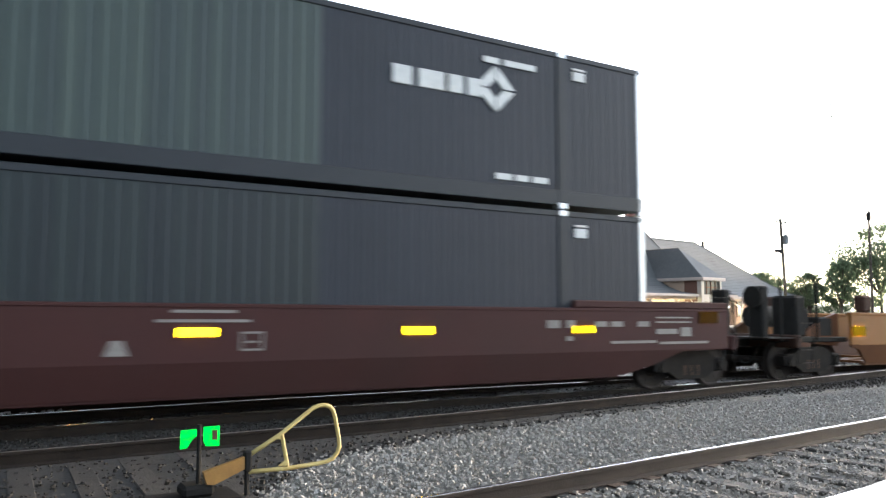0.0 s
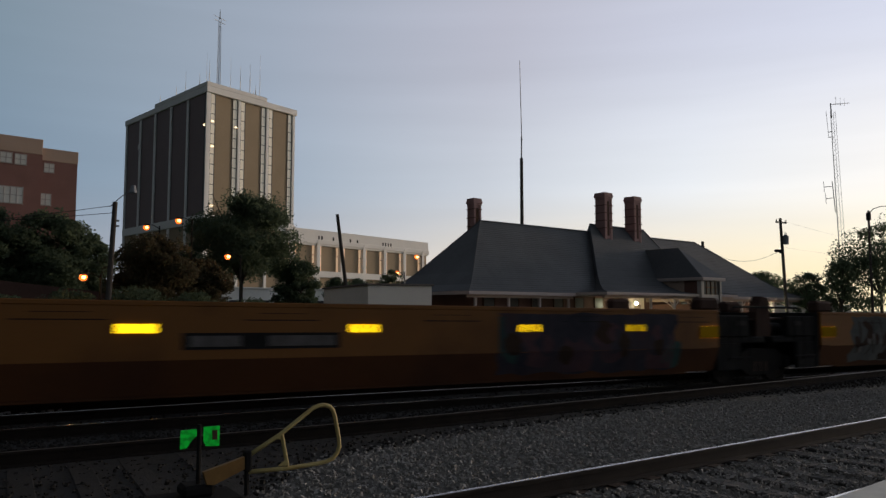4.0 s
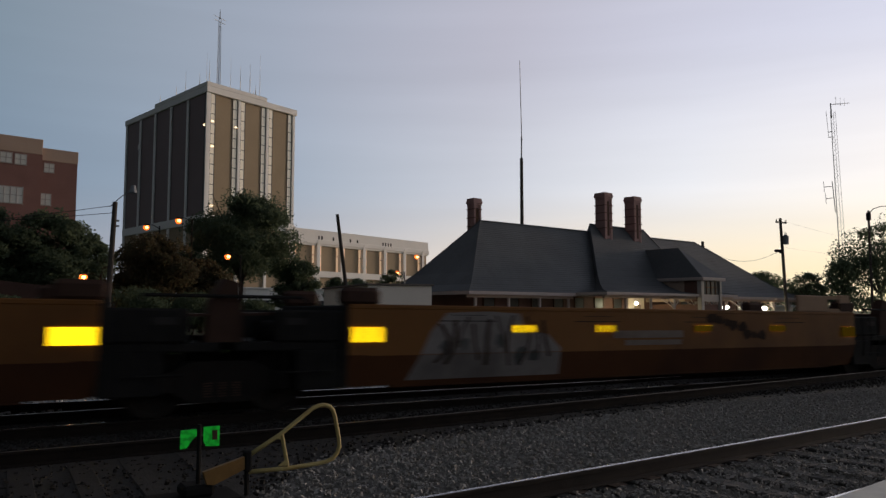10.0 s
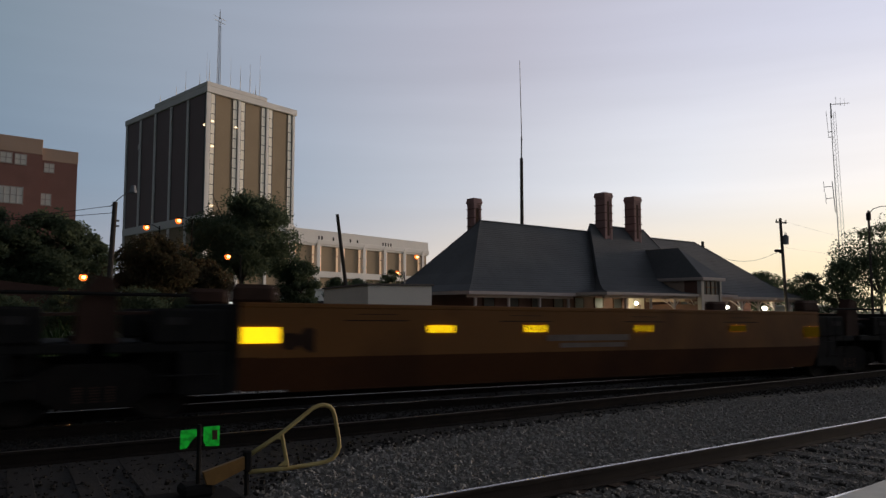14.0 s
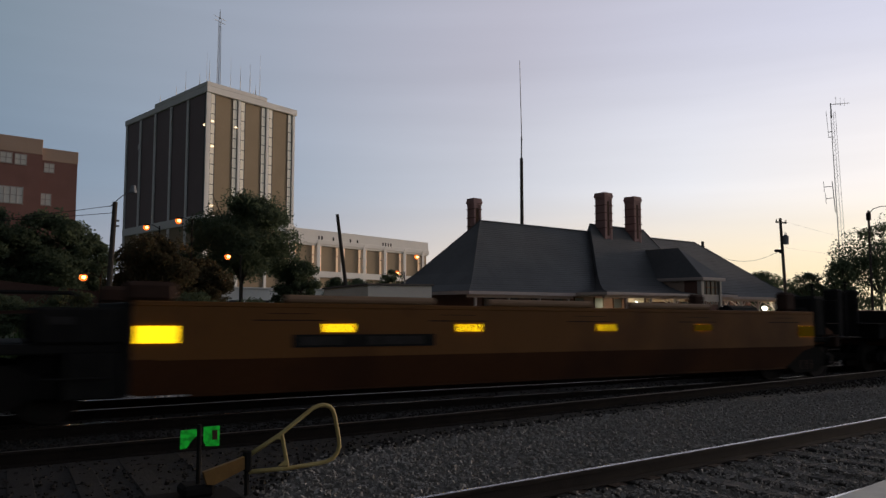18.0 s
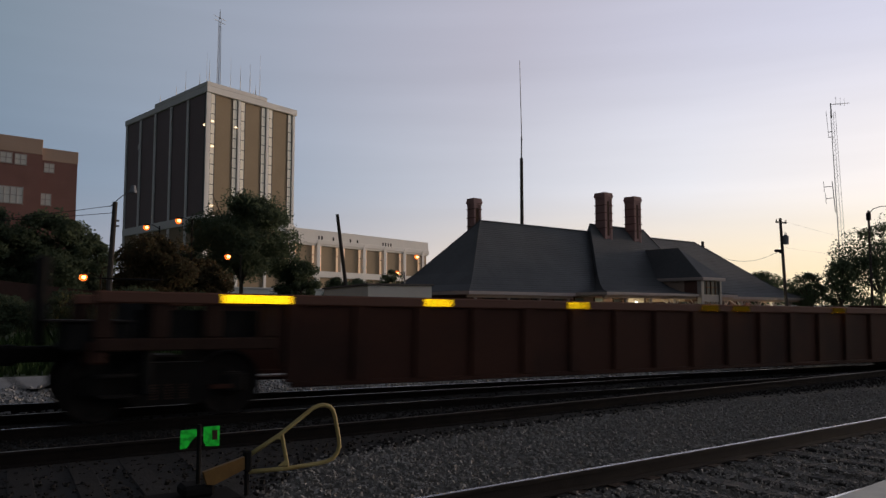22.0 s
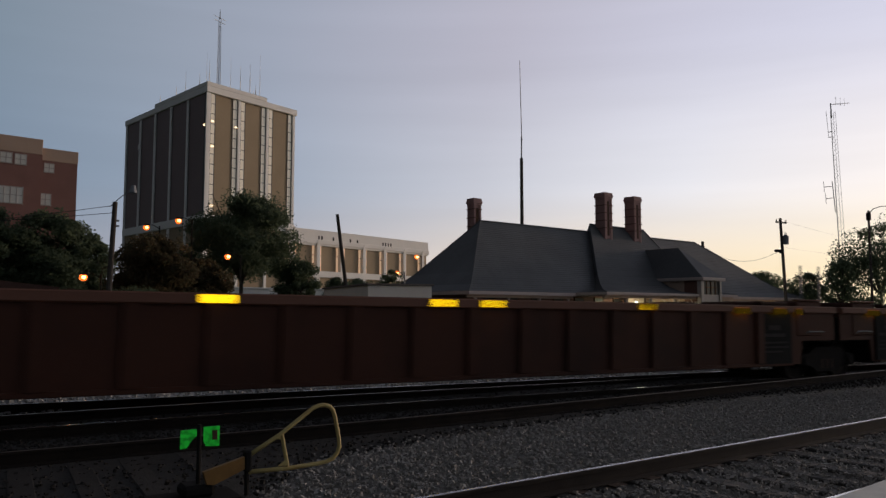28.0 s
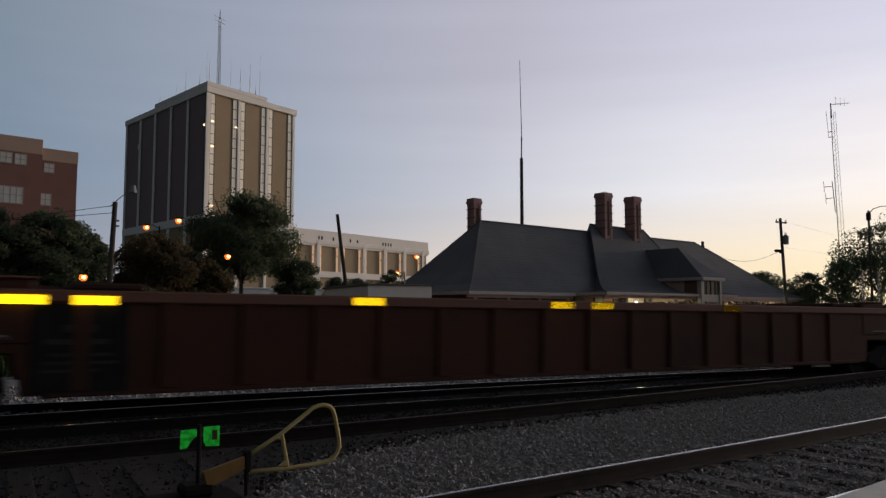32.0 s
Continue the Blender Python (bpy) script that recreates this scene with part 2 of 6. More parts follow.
WOOD_POLE = surface("weathered_pole", (0.035, 0.028, 0.022), (0.085, 0.068, 0.055), 1.5, 30, 0.9, bump=0.5)
GALV = surface("galvanised_steel", (0.15, 0.155, 0.16), (0.24, 0.245, 0.25), 2, 25, 0.6, 0.5, bump=0.05)
DARK_WALL = surface("station_wall", (0.11, 0.055, 0.04), (0.17, 0.08, 0.055), 0.7, 9, 0.85, bump=0.2)
GLASS = surface("window_glass", (0.55, 0.52, 0.46), (0.7, 0.66, 0.58), 0.25, 2.0, 0.55, bump=0)
DARK_GLASS = surface("dark_glass", (0.012, 0.013, 0.015), (0.03, 0.03, 0.034), 0.5, 3, 0.3, bump=0, gloss=0.25)
STAIR_PANE = glow("lit_stair_pane", (0.74, 0.67, 0.54), 0.12)
LIT_GLASS = glow("lit_window", (1.0, 0.72, 0.42), 0.8)
WARM_PANE = glow("warm_pane", (0.85, 0.56, 0.34), 0.42)
SLIT = surface("window_slit_dark", (0.03, 0.027, 0.026), (0.05, 0.045, 0.042), 0.3, 3, 0.6, bump=0)
SODIUM = glow("sodium_lamp", (1.0, 0.45, 0.13), 7.0)
# Orange disc added behind each sodium lamp to stand for its halo.
SODIUM_HALO = glow("sodium_halo", (1.0, 0.22, 0.03), 0.55)
DIM_LAMP = glow("dim_white_lamp", (0.95, 0.95, 0.85), 1.2)
WHITE_LAMP = glow("white_lamp", (1.0, 0.96, 0.80), 22.0)
LIGHT_SPOT = glow("office_light", (1.0, 0.75, 0.45), 1.8)
BARK = surface("bark", (0.03, 0.024, 0.018), (0.075, 0.06, 0.047), 3, 25, 0.95, bump=0.8)
LEAF = islands("leaves", [(0.085, 0.112, 0.068), (0.1, 0.132, 0.08), (0.112, 0.142, 0.09), (0.092, 0.121, 0.075)], 0.85, 0, gloss=0.08, through_light=0.62)
LEAF_RUST = islands("leaves_reddish", [(0.075, 0.062, 0.036), (0.085, 0.065, 0.038), (0.068, 0.07, 0.04), (0.09, 0.066, 0.04)], 0.85, 0, gloss=0.08, through_light=0.62)
WEEDS = islands("weeds", [(0.025, 0.045, 0.014), (0.038, 0.062, 0.02), (0.05, 0.07, 0.026)], 0.9, 0, gloss=0.05)
ASPHALT = surface("asphalt", (0.035, 0.035, 0.036), (0.065, 0.064, 0.063), 0.5, 14, 0.9, bump=0.2)
BRICK_DARK = surface("dark_bank", (0.06, 0.028, 0.02), (0.10, 0.05, 0.035), 0.4, 6, 0.9, bump=0.3)
SILVER_PAINT = surface("silver_car_paint", (0.42, 0.42, 0.43), (0.5, 0.5, 0.51), 1.0, 20, 0.3, 0.4, bump=0)
TAIL_LAMP = glow("tail_lamp", (1.0, 0.02, 0.05), 2.5)
CABLE = surface("black_cable", (0.012, 0.012, 0.012), (0.02, 0.02, 0.02), 2, 10, 0.7, bump=0)
GRAFFITI = [surface("graffiti_" + n_, a_, b_, 1.6, 7, 0.8, bump=0.03, spread=0.35, dirt=d_, gloss=0.1) for n_, a_, b_, d_ in (
    ("silver", (0.15, 0.132, 0.122), (0.215, 0.192, 0.178), (0.105, 0.092, 0.085)), ("slate", (0.045, 0.047, 0.045), (0.09, 0.092, 0.087), (0.12, 0.117, 0.105)),
    ("teal", (0.022, 0.046, 0.042), (0.036, 0.066, 0.058), (0.024, 0.034, 0.036)), ("plum", (0.05, 0.026, 0.03), (0.08, 0.042, 0.045), (0.032, 0.026, 0.034)),
    ("navy", (0.02, 0.019, 0.026), (0.038, 0.036, 0.045), (0.045, 0.03, 0.032)), ("brown", (0.022, 0.013, 0.009), (0.042, 0.023, 0.015), (0.03, 0.018, 0.012)))]


# ---- building helpers ----
class Form:
    """Gathers vertices and faces of one mesh."""

    def __init__(self):
        self.v, self.f, self.cuts = [], [], []

    def add(self, verts, faces):
        k = len(self.v)
        self.cuts.append((k, len(self.f)))
        self.v += [tuple(p) for p in verts]
        self.f += [tuple(k + i for i in q) for q in faces]
        return self

    def box(self, x0, x1, y0, y1, z0, z1, m=None, chamfer=0.0):
        if chamfer:
            c = min(chamfer, (x1 - x0) / 2.01, (y1 - y0) / 2.01, (z1 - z0) / 2.01)
            bm = bmesh.new()
            bmesh.ops.create_cube(bm, size=1)
            for q in bm.verts:
                q.co = (x0 + (q.co.x + 0.5) * (x1 - x0), y0 + (q.co.y + 0.5) * (y1 - y0), z0 + (q.co.z + 0.5) * (z1 - z0))
            bmesh.ops.bevel(bm, geom=bm.edges[:], offset=c, segments=1, affect="EDGES")
            bm.verts.index_update()
            vs, fs = [q.co.copy() for q in bm.verts], [[q.index for q in g.verts] for g in bm.faces]
            bm.free()
        else:
            vs = [Vector((x, y, z)) for z in (z0, z1) for x, y in ((x0, y0), (x1, y0), (x1, y1), (x0, y1))]
            fs = [(3, 2, 1, 0), (4, 5, 6, 7), (0, 1, 5, 4), (1, 2, 6, 5), (2, 3, 7, 6), (3, 0, 4, 7)]
        if m is not None:
            vs = [m @ q for q in vs]
        return self.add(vs, fs)

    def tube(self, p0, p1, r0, r1=None, n=10, caps=True):
        r1 = r0 if r1 is None else r1
        p0, p1 = Vector(p0), Vector(p1)
        q = (p1 - p0).to_track_quat("Z", "Y")
        vs = [p + q @ Vector((r * math.cos(2 * math.pi * i / n), r * math.sin(2 * math.pi * i / n), 0)) for p, r in ((p0, r0), (p1, r1)) for i in range(n)]
        fs = [(i, (i + 1) % n, n + (i + 1) % n, n + i) for i in range(n)]
        if caps:
            fs += [tuple(range(n - 1, -1, -1)), tuple(range(n, 2 * n))]
        return self.add(vs, fs)

    def path(self, pts, r, n=8):
        """A round bar through the points, in one piece."""
        pts = [Vector(p) for p in pts]
        vs, fs = [], []
        for i, p in enumerate(pts):
            d = (pts[min(i + 1, len(pts) - 1)] - pts[max(i - 1, 0)]).normalized()
            if i == 0:
                side = d.cross(Vector((0, 0, 1)))
                if side.length < 0.01:
                    side = d.cross(Vector((0, 1, 0)))
            else:
                side = side - d * side.dot(d)
            side.normalize()
            up = side.cross(d)
            vs += [p + r * (math.cos(2 * math.pi * j / n) * side + math.sin(2 * math.pi * j / n) * up) for j in range(n)]
        for i in range(len(pts) - 1):
            fs += [(i * n + j, i * n + (j + 1) % n, (i + 1) * n + (j + 1) % n, (i + 1) * n + j) for j in range(n)]
        fs += [tuple(range(n - 1, -1, -1)), tuple(range((len(pts) - 1) * n, len(pts) * n))]
        return self.add(vs, fs)

    def prism(self, outline, y0, y1):
        """An outline in x and z, drawn through from y0 to y1."""
        n = len(outline)
        vs = [(x, y0, z) for x, z in outline] + [(x, y1, z) for x, z in outline]
        return self.add(vs, [tuple(range(n)), tuple(range(2 * n - 1, n - 1, -1))] + [(j, i, n + i, n + j) for i, j in ((i, (i + 1) % n) for i in range(n))])

    def sweep(self, section, pts):
        """A closed section in (sideways, z) drawn along points in plan."""
        n, vs, fs = len(section), [], []
        for i, (x, y) in enumerate(pts):
            a, b = pts[max(i - 1, 0)], pts[min(i + 1, len(pts) - 1)]
            d = Vector((b[0] - a[0], b[1] - a[1])).normalized()
            vs += [(x - d.y * s, y + d.x * s, z) for s, z in section]
        for i in range(len(pts) - 1):
            fs += [(i * n + j, (i + 1) * n + j, (i + 1) * n + (j + 1) % n, i * n + (j + 1) % n) for j in range(n)]
        fs += [tuple(range(n)), tuple(range(len(vs) - 1, len(vs) - n - 1, -1))]
        return self.add(vs, fs)

    def mesh(self, name, smooth=False):
        me = bpy.data.meshes.new(name)
        me.from_pydata(self.v, [], self.f)
        bm = bmesh.new()
        bm.from_mesh(me)
        bmesh.ops.recalc_face_normals(bm, faces=bm.faces)
        bm.to_mesh(me)
        bm.free()
        if smooth:
            me.polygons.foreach_set("use_smooth", [True] * len(me.polygons))
        return me


SINGLE = {"end_sill", "container_guide", "brake_stand", "end_plate", "stencil", "logo", "brake_beam", "slate_course", "weld_strip", "lock_rod", "door", "pilaster", "niche_shade", "lever_gusset", "mullion", "floor_beam", "side_aerial", "bracket", "soffit_brace", "lifting_bar", "grab_rail", "bay_panel", "window_pane", "handrail", "strap"}


def part(name, form, material, parent=None, label="", smooth=False):
    """One mesh object under a thing or a part; a form of several loose pieces of a SINGLE kind becomes one part each."""
    if isinstance(form, Form) and name in SINGLE and len(form.cuts) > 1:
        ends = form.cuts[1:] + [(len(form.v), len(form.f))]
        for (v0, f0), (v1, f1) in zip(form.cuts, ends):
            piece = Form()
            piece.add(form.v[v0:v1], [[i - v0 for i in q] for q in form.f[f0:f1]])
            last = part(name, piece, material, parent, label, smooth)
        return last
    me = form if isinstance(form, bpy.types.Mesh) else form.mesh(name, smooth)
    if not me.materials:
        me.materials.append(material)
    ob = new(name, me)
    ob.parent = parent
    if label:
        tagged(ob, label)
    return ob


def thing(name, label, category, m=None, group="", kind=""):
    ob = new(name)
    ob.empty_display_size = 0.3
    if m is not None:
        ob.matrix_basis = m
    return tagged(ob, label, category, group, kind)


def box_part(name, b, material, parent, label="", chamfer=0.0):
    return part(name, Form().box(*b, chamfer=chamfer), material, parent, label)


# ---- ground and tracks (rail heads of the train's line at z = 0) ----
def sheet(name, x0, x1, y0, y1, z, material, label, n=(1, 1), wob=0.0):
    nx, ny = n
    xs, ys = np.linspace(x0, x1, nx + 1), np.linspace(y0, y1, ny + 1)
    vs = [(x, y, z + (wob * noise.noise(Vector((x * 0.6, y * 0.6, 0))) if wob else 0)) for y in ys for x in xs]
    fs = [(j * (nx + 1) + i, j * (nx + 1) + i + 1, (j + 1) * (nx + 1) + i + 1, (j + 1) * (nx + 1) + i) for j in range(ny) for i in range(nx)]
    return tagged(part(name, Form().add(vs, fs), material), label, "ground", kind="structure")


sheet("ground", -2500, 2500, -2500, 2500, -0.42, GRASS_GROUND, "dark grassy ground reaching to the horizon")
TRACK_Y = 12.06
GAUGE = 1.505


def sag(x):
    """The main line dips a little along its way."""
    return float(np.interp(x, [4.0, 7.0, 10.0, 12.0, 16.0, 20.0, 30.0], [0.0, -0.04, -0.105, -0.136, -0.165, -0.18, -0.19]))


def bed(name, outline, material, label, z0=-0.41):
    """A ballast bed: a section of (y, z) drawn along x."""
    f = Form()
    xs = np.linspace(-60, 160, 45)
    n = len(outline)
    vs = [(x, y, z) for x in xs for y, z in outline]
    fs = [(i * n + j, (i + 1) * n + j, (i + 1) * n + j + 1, i * n + j + 1) for i in range(len(xs) - 1) for j in range(n - 1)]
    return tagged(part(name, f.add(vs, fs), material), label, "ground", kind="structure")


bed("ballast_bed", [(-3.0, -0.40), (-1.0, -0.22), (9.0, -0.20), (9.7, -0.17)], BALLAST_BED, "grey crushed stone ballast between the tracks")
bed("oily_shaded_bed", [(9.7, -0.17), (11.0, -0.16), (13.0, -0.14), (14.3, -0.16)], OILY_SHADED, "oil-stained ballast under the main line, darkened for the train's shade")
bed("gravel_bed", [(14.3, -0.16), (15.5, -0.2), (24.0, -0.3), (25.0, -0.42)], PALE_GRAVEL, "pale gravel beyond the main line")

RAIL_SECTION = [(-0.07, -0.17), (0.07, -0.17), (0.07, -0.158), (0.012, -0.14), (0.012, -0.045), (0.036, -0.036), (0.036, -0.010), (0.030, -0.003)]
RAIL_SECTION = RAIL_SECTION + [(-s, z) for s, z in reversed(RAIL_SECTION[2:])]
HEAD_SECTION = [(-0.021, -0.004), (0.021, -0.004), (0.019, -0.001), (0.015, 0.0), (-0.015, 0.0), (-0.019, -0.001)]


def rail(pts, parent, head=RAIL_HEAD, z=0.0, web=RAIL_WEB, drop=None):
    lift = lambda sec: [(s, q + z) for s, q in sec]

    def lowered(f):
        if drop:
            f.v = [(x, y, q + drop(x)) for x, y, q in f.v]
        return f
    r = part("rail", lowered(Form().sweep(lift(RAIL_SECTION), pts)), web, parent)
    part("rail_head", lowered(Form().sweep(lift(HEAD_SECTION), pts)), head, r, "worn bright rail head")


def straight(p0, p1, n=12):
    return [(p0[0] + (p1[0] - p0[0]) * i / n, p0[1] + (p1[1] - p0[1]) * i / n) for i in range(n + 1)]


main_line = thing("main_track", "main railway line with rusty rails on dark timber ties", "railway track", kind="structure")
rail(straight((-60, TRACK_Y - GAUGE / 2), (160, TRACK_Y - GAUGE / 2), 110), main_line, RAIL_HEAD, web=RAIL_WEB_DARK, drop=lambda x: 0.45 * sag(x))
# The far rail's dull head stands for the cars' shadow over it.
rail(straight((-60, TRACK_Y + GAUGE / 2), (160, TRACK_Y + GAUGE / 2), 110), main_line, RAIL_DULL, web=RAIL_WEB_DARK, drop=lambda x: 0.45 * sag(x))
turnout = thing("turnout_track", "rails of a turnout branching off the main line", "railway track", kind="structure")
rail(straight((-40, 18.5), (24.0, 11.82), 20), turnout, RAIL_HEAD, web=RAIL_WEB_DARK)
rail([(-40, 9.46), (-10, 9.48), (0, 9.51), (4.5, 9.57), (6, 9.63), (9, 9.84), (13, 10.17), (19.9, 10.8), (25, 11.2)], turnout, RAIL_DULL, web=RAIL_WEB_DARK)
near_track = thing("near_track", "side track with polished rails on old timber ties", "railway track", kind="structure")
NEAR = [(-40, 2.5), (-10, 4.52), (0, 5.24), (3.0, 5.46), (5.0, 5.60), (8.0, 5.82), (11.0, 6.06), (16, 6.45), (30, 7.55), (60, 10.0)]
rail(NEAR, near_track)
rail([(x + 0.12, y - 1.93) for x, y in NEAR], near_track)

tie_mesh = Form().box(-0.115, 0.115, -1.3, 1.3, -0.16, 0.0, chamfer=0.012).mesh("tie")
tie_mesh.materials.append(TIE)
plate_mesh = Form().box(-0.09, 0.09, -0.18, 0.18, 0.0, 0.014, chamfer=0.004).mesh("tie_plate")
plate_mesh.materials.append(PLATE)


def ties(track, x0, x1, y_at, turn, z=-0.172, long=1.0):
    x = x0
    while x < x1:
        t = new("tie", tie_mesh)
        t.parent = track
        t.matrix_basis = pose(x + random.uniform(-0.03, 0.03), y_at(x), z + random.uniform(-0.012, 0.006), 0, random.uniform(-1, 1), turn + random.uniform(-1.5, 1.5)) @ Matrix.Diagonal((random.uniform(0.92, 1.05), long, 1, 1))
        x += 0.52


near_y = lambda x: 5.24 + 0.0742 * x - GAUGE / 2
ties(near_track, -2, 26, near_y, 4.2)
ties(main_line, -3, 34, lambda x: TRACK_Y, 0)
for x in np.arange(-3, 16, 0.52):
    p = new("tie_plate", plate_mesh)
    p.parent = near_track
    p.matrix_basis = pose(x, near_y(x) + GAUGE / 2, -0.174, 0, 0, 4.2)


def stones(name, material, label, n, place, size):
    """Angular stones: a jittered block each, all in one mesh."""
    rng = np.random.default_rng(7)
    base = np.array([(x, y, z) for z in (-1, 1) for x, y in ((-1, -1), (1, -1), (1, 1), (-1, 1))], float)
    quads = np.array([(3, 2, 1, 0), (4, 5, 6, 7), (0, 1, 5, 4), (1, 2, 6, 5), (2, 3, 7, 6), (3, 0, 4, 7)])
    c = place(rng, n)
    n = len(c)
    s = size[0] + (size[1] - size[0]) * rng.random(n) ** 1.6
    v = base[None] * (0.55 + 0.45 * rng.random((n, 8, 3)))
    v *= (s[:, None] * (0.7 + 0.5 * rng.random((n, 3))))[:, None, :]
    a, b = rng.random(n) * 6.283, rng.normal(0, 0.6, n)
    ca, sa, cb, sb = np.cos(a), np.sin(a), np.cos(b), np.sin(b)
    x, y, z = v[..., 0].copy(), v[..., 1].copy(), v[..., 2].copy()
    y, z = cb[:, None] * y - sb[:, None] * z, sb[:, None] * y + cb[:, None] * z
    x, y = ca[:, None] * x - sa[:, None] * y, sa[:, None] * x + ca[:, None] * y
    v = np.stack([x, y, z], -1) + c[:, None, :]
    f = (quads[None] + (np.arange(n) * 8)[:, None, None]).reshape(-1, 4)
    me = bpy.data.meshes.new(name)
    me.from_pydata(v.reshape(-1, 3).tolist(), [], f.tolist())
    me.materials.append(material)
    return tagged(new(name, me), label, "gravel", kind="stuff")


LONG_TIES = (0.42, 0.98, 1.5, 2.14)
TURNOUT_C = ([-40, -10, 0, 4.5, 6, 9, 13, 19.9, 25], [9.46, 9.48, 9.51, 9.57, 9.63, 9.84, 10.17, 10.8, 11.2])


def dim_dirt_edge(x):
    """Where clean ballast gives way to trodden oily dirt beside the turnout, widened at the left to darken the dimly
    lit ground.
    """
    return np.minimum(9.6, np.interp(x, *TURNOUT_C) - np.interp(x, [-8, 0.2, 2.2, 3.4, 6, 20], [2.4, 2.5, 2.6, 1.2, 0.55, 0.38]))


dirt_x = np.linspace(-20, 26, 90)
tagged(part("dim_dirt_strip", Form().add([q for x in dirt_x for q in ((x, float(dim_dirt_edge(x)) - 0.1 + 0.12 * noise.noise(Vector((x * 2.1, 0, 0))), -0.194), (x, 9.72, -0.166))], [(2 * i, 2 * i + 2, 2 * i + 3, 2 * i + 1) for i in range(89)]), OILY_SHADED), "oily dirt beside the turnout rail, widened to darken the dim left ground", "ground", kind="structure")


def scatter_near(rng, n):
    """Stones between the side track and the turnout, thinning out along the line."""
    x = -6 + 36 * rng.random(n) ** 1.45
    y = 1.4 + 8.6 * rng.random(n) ** 0.8
    keep = y < 9.6 + 0.5 * rng.random(n)
    rail_y = 5.24 + 0.0742 * x
    keep &= np.abs(y - rail_y) > 0.10
    keep &= y < dim_dirt_edge(x) + 0.35 * rng.normal(0, 0.5, n)
    for tx in LONG_TIES:
        keep &= (np.abs(x - tx - 0.02 * (y - 8.3)) > 0.13) | (y < 6.9 + 0.4 * rng.random(n)) | (rng.random(n) < 0.4)
    keep &= y > rail_y
    return np.stack([x, y, -0.20 + 0.02 * rng.random(n)], 1)[keep]


def scatter_inside(rng, n):
    """Dusty stones between the rails of the side track and out to the parapet."""
    x = -2 + 30 * rng.random(n) ** 1.3
    rail_y = 5.24 + 0.0742 * x
    y = rail_y - 0.12 - 3.6 * rng.random(n)
    return np.stack([x, y, -0.188 + 0.022 * rng.random(n)], 1)[y > 1.4]


TRACK_STONE = islands("dusty_track_stone", [(0.18, 0.166, 0.148), (0.245, 0.228, 0.203), (0.33, 0.307, 0.276), (0.21, 0.192, 0.172)], 0.8, gloss=0.25)
stones("ballast_stones", BALLAST, "loose grey crushed ballast stones", 118000, scatter_near, (0.007, 0.0235))
stones("track_stones", TRACK_STONE, "dusty stones between the rails of the side track", 34000, scatter_inside, (0.008, 0.026))


def scatter_track(rng, n):
    """Dirty stones, darkened for shade, between and around the rails of the main line."""
    x = -4 + 30 * rng.random(n) ** 1.5
    y = 6.7 + 7.5 * rng.random(n)
    keep = (y > 9.7) | ((y > dim_dirt_edge(x) - 0.1) & (rng.random(n) < 0.45))
    return np.stack([x, y, np.where(y < 9.7, -0.2 + 0.022 * rng.random(n), -0.165) + 0.02 * rng.random(n)], 1)[keep]


DIRTY_DIM_STONE = islands("dirty_dim_stone", [(0.015, 0.013, 0.011), (0.023, 0.020, 0.017), (0.031, 0.027, 0.023), (0.019, 0.0165, 0.014)])
stones("dirty_ballast_stones", DIRTY_DIM_STONE, "oily ballast stones around the main line, darkened for the shade there", 44000, scatter_track, (0.010, 0.026))


def scatter_far(rng, n):
    x = -6 + 34 * rng.random(n)
    y = 14.2 + 6 * rng.random(n) ** 1.4
    return np.stack([x, y, -0.17 - 0.012 * (y - 14.2) + 0.02 * rng.random(n)], 1)


PALE_STONE = islands("pale_stone", [(0.17, 0.17, 0.17), (0.3, 0.3, 0.29), (0.4, 0.4, 0.385), (0.23, 0.23, 0.22)])
stones("pale_gravel_stones", PALE_STONE, "loose pale gravel beyond the rails", 9000, scatter_far, (0.02, 0.05))

# low parapet right beside the camera
parapet = thing("parapet_wall", "low pale concrete parapet wall with a rounded coping", "wall", pose(0, 0, 0, 0, 0, 8.4), kind="structure")
box_part("wall_body", (-6, 7, -0.06, 0.44, -0.42, 1.13), CONCRETE, parapet)
box_part("coping", (-6, 7, -0.12, 0.505, 1.13, 1.256), CONCRETE, parapet, chamfer=0.035)


# ---- the train: places along the line at the clip's start ----
def run(t):
    """Metres that the train has gone after t seconds: it slows a little."""
    if t <= 6:
        return 4.85 * t
    if t <= 12:
        return 4.85 * t - 0.5 * (0.19 / 6) * (t - 6) ** 2
    return 57.63 + 4.66 * (t - 12)


HALF = 1.43          # half width of a car
WHEEL_R = 0.46
stacked = []         # containers
rolling = []         # things that ride along, with their place at the start
falling = []         # the empty cars
wheelsets = []


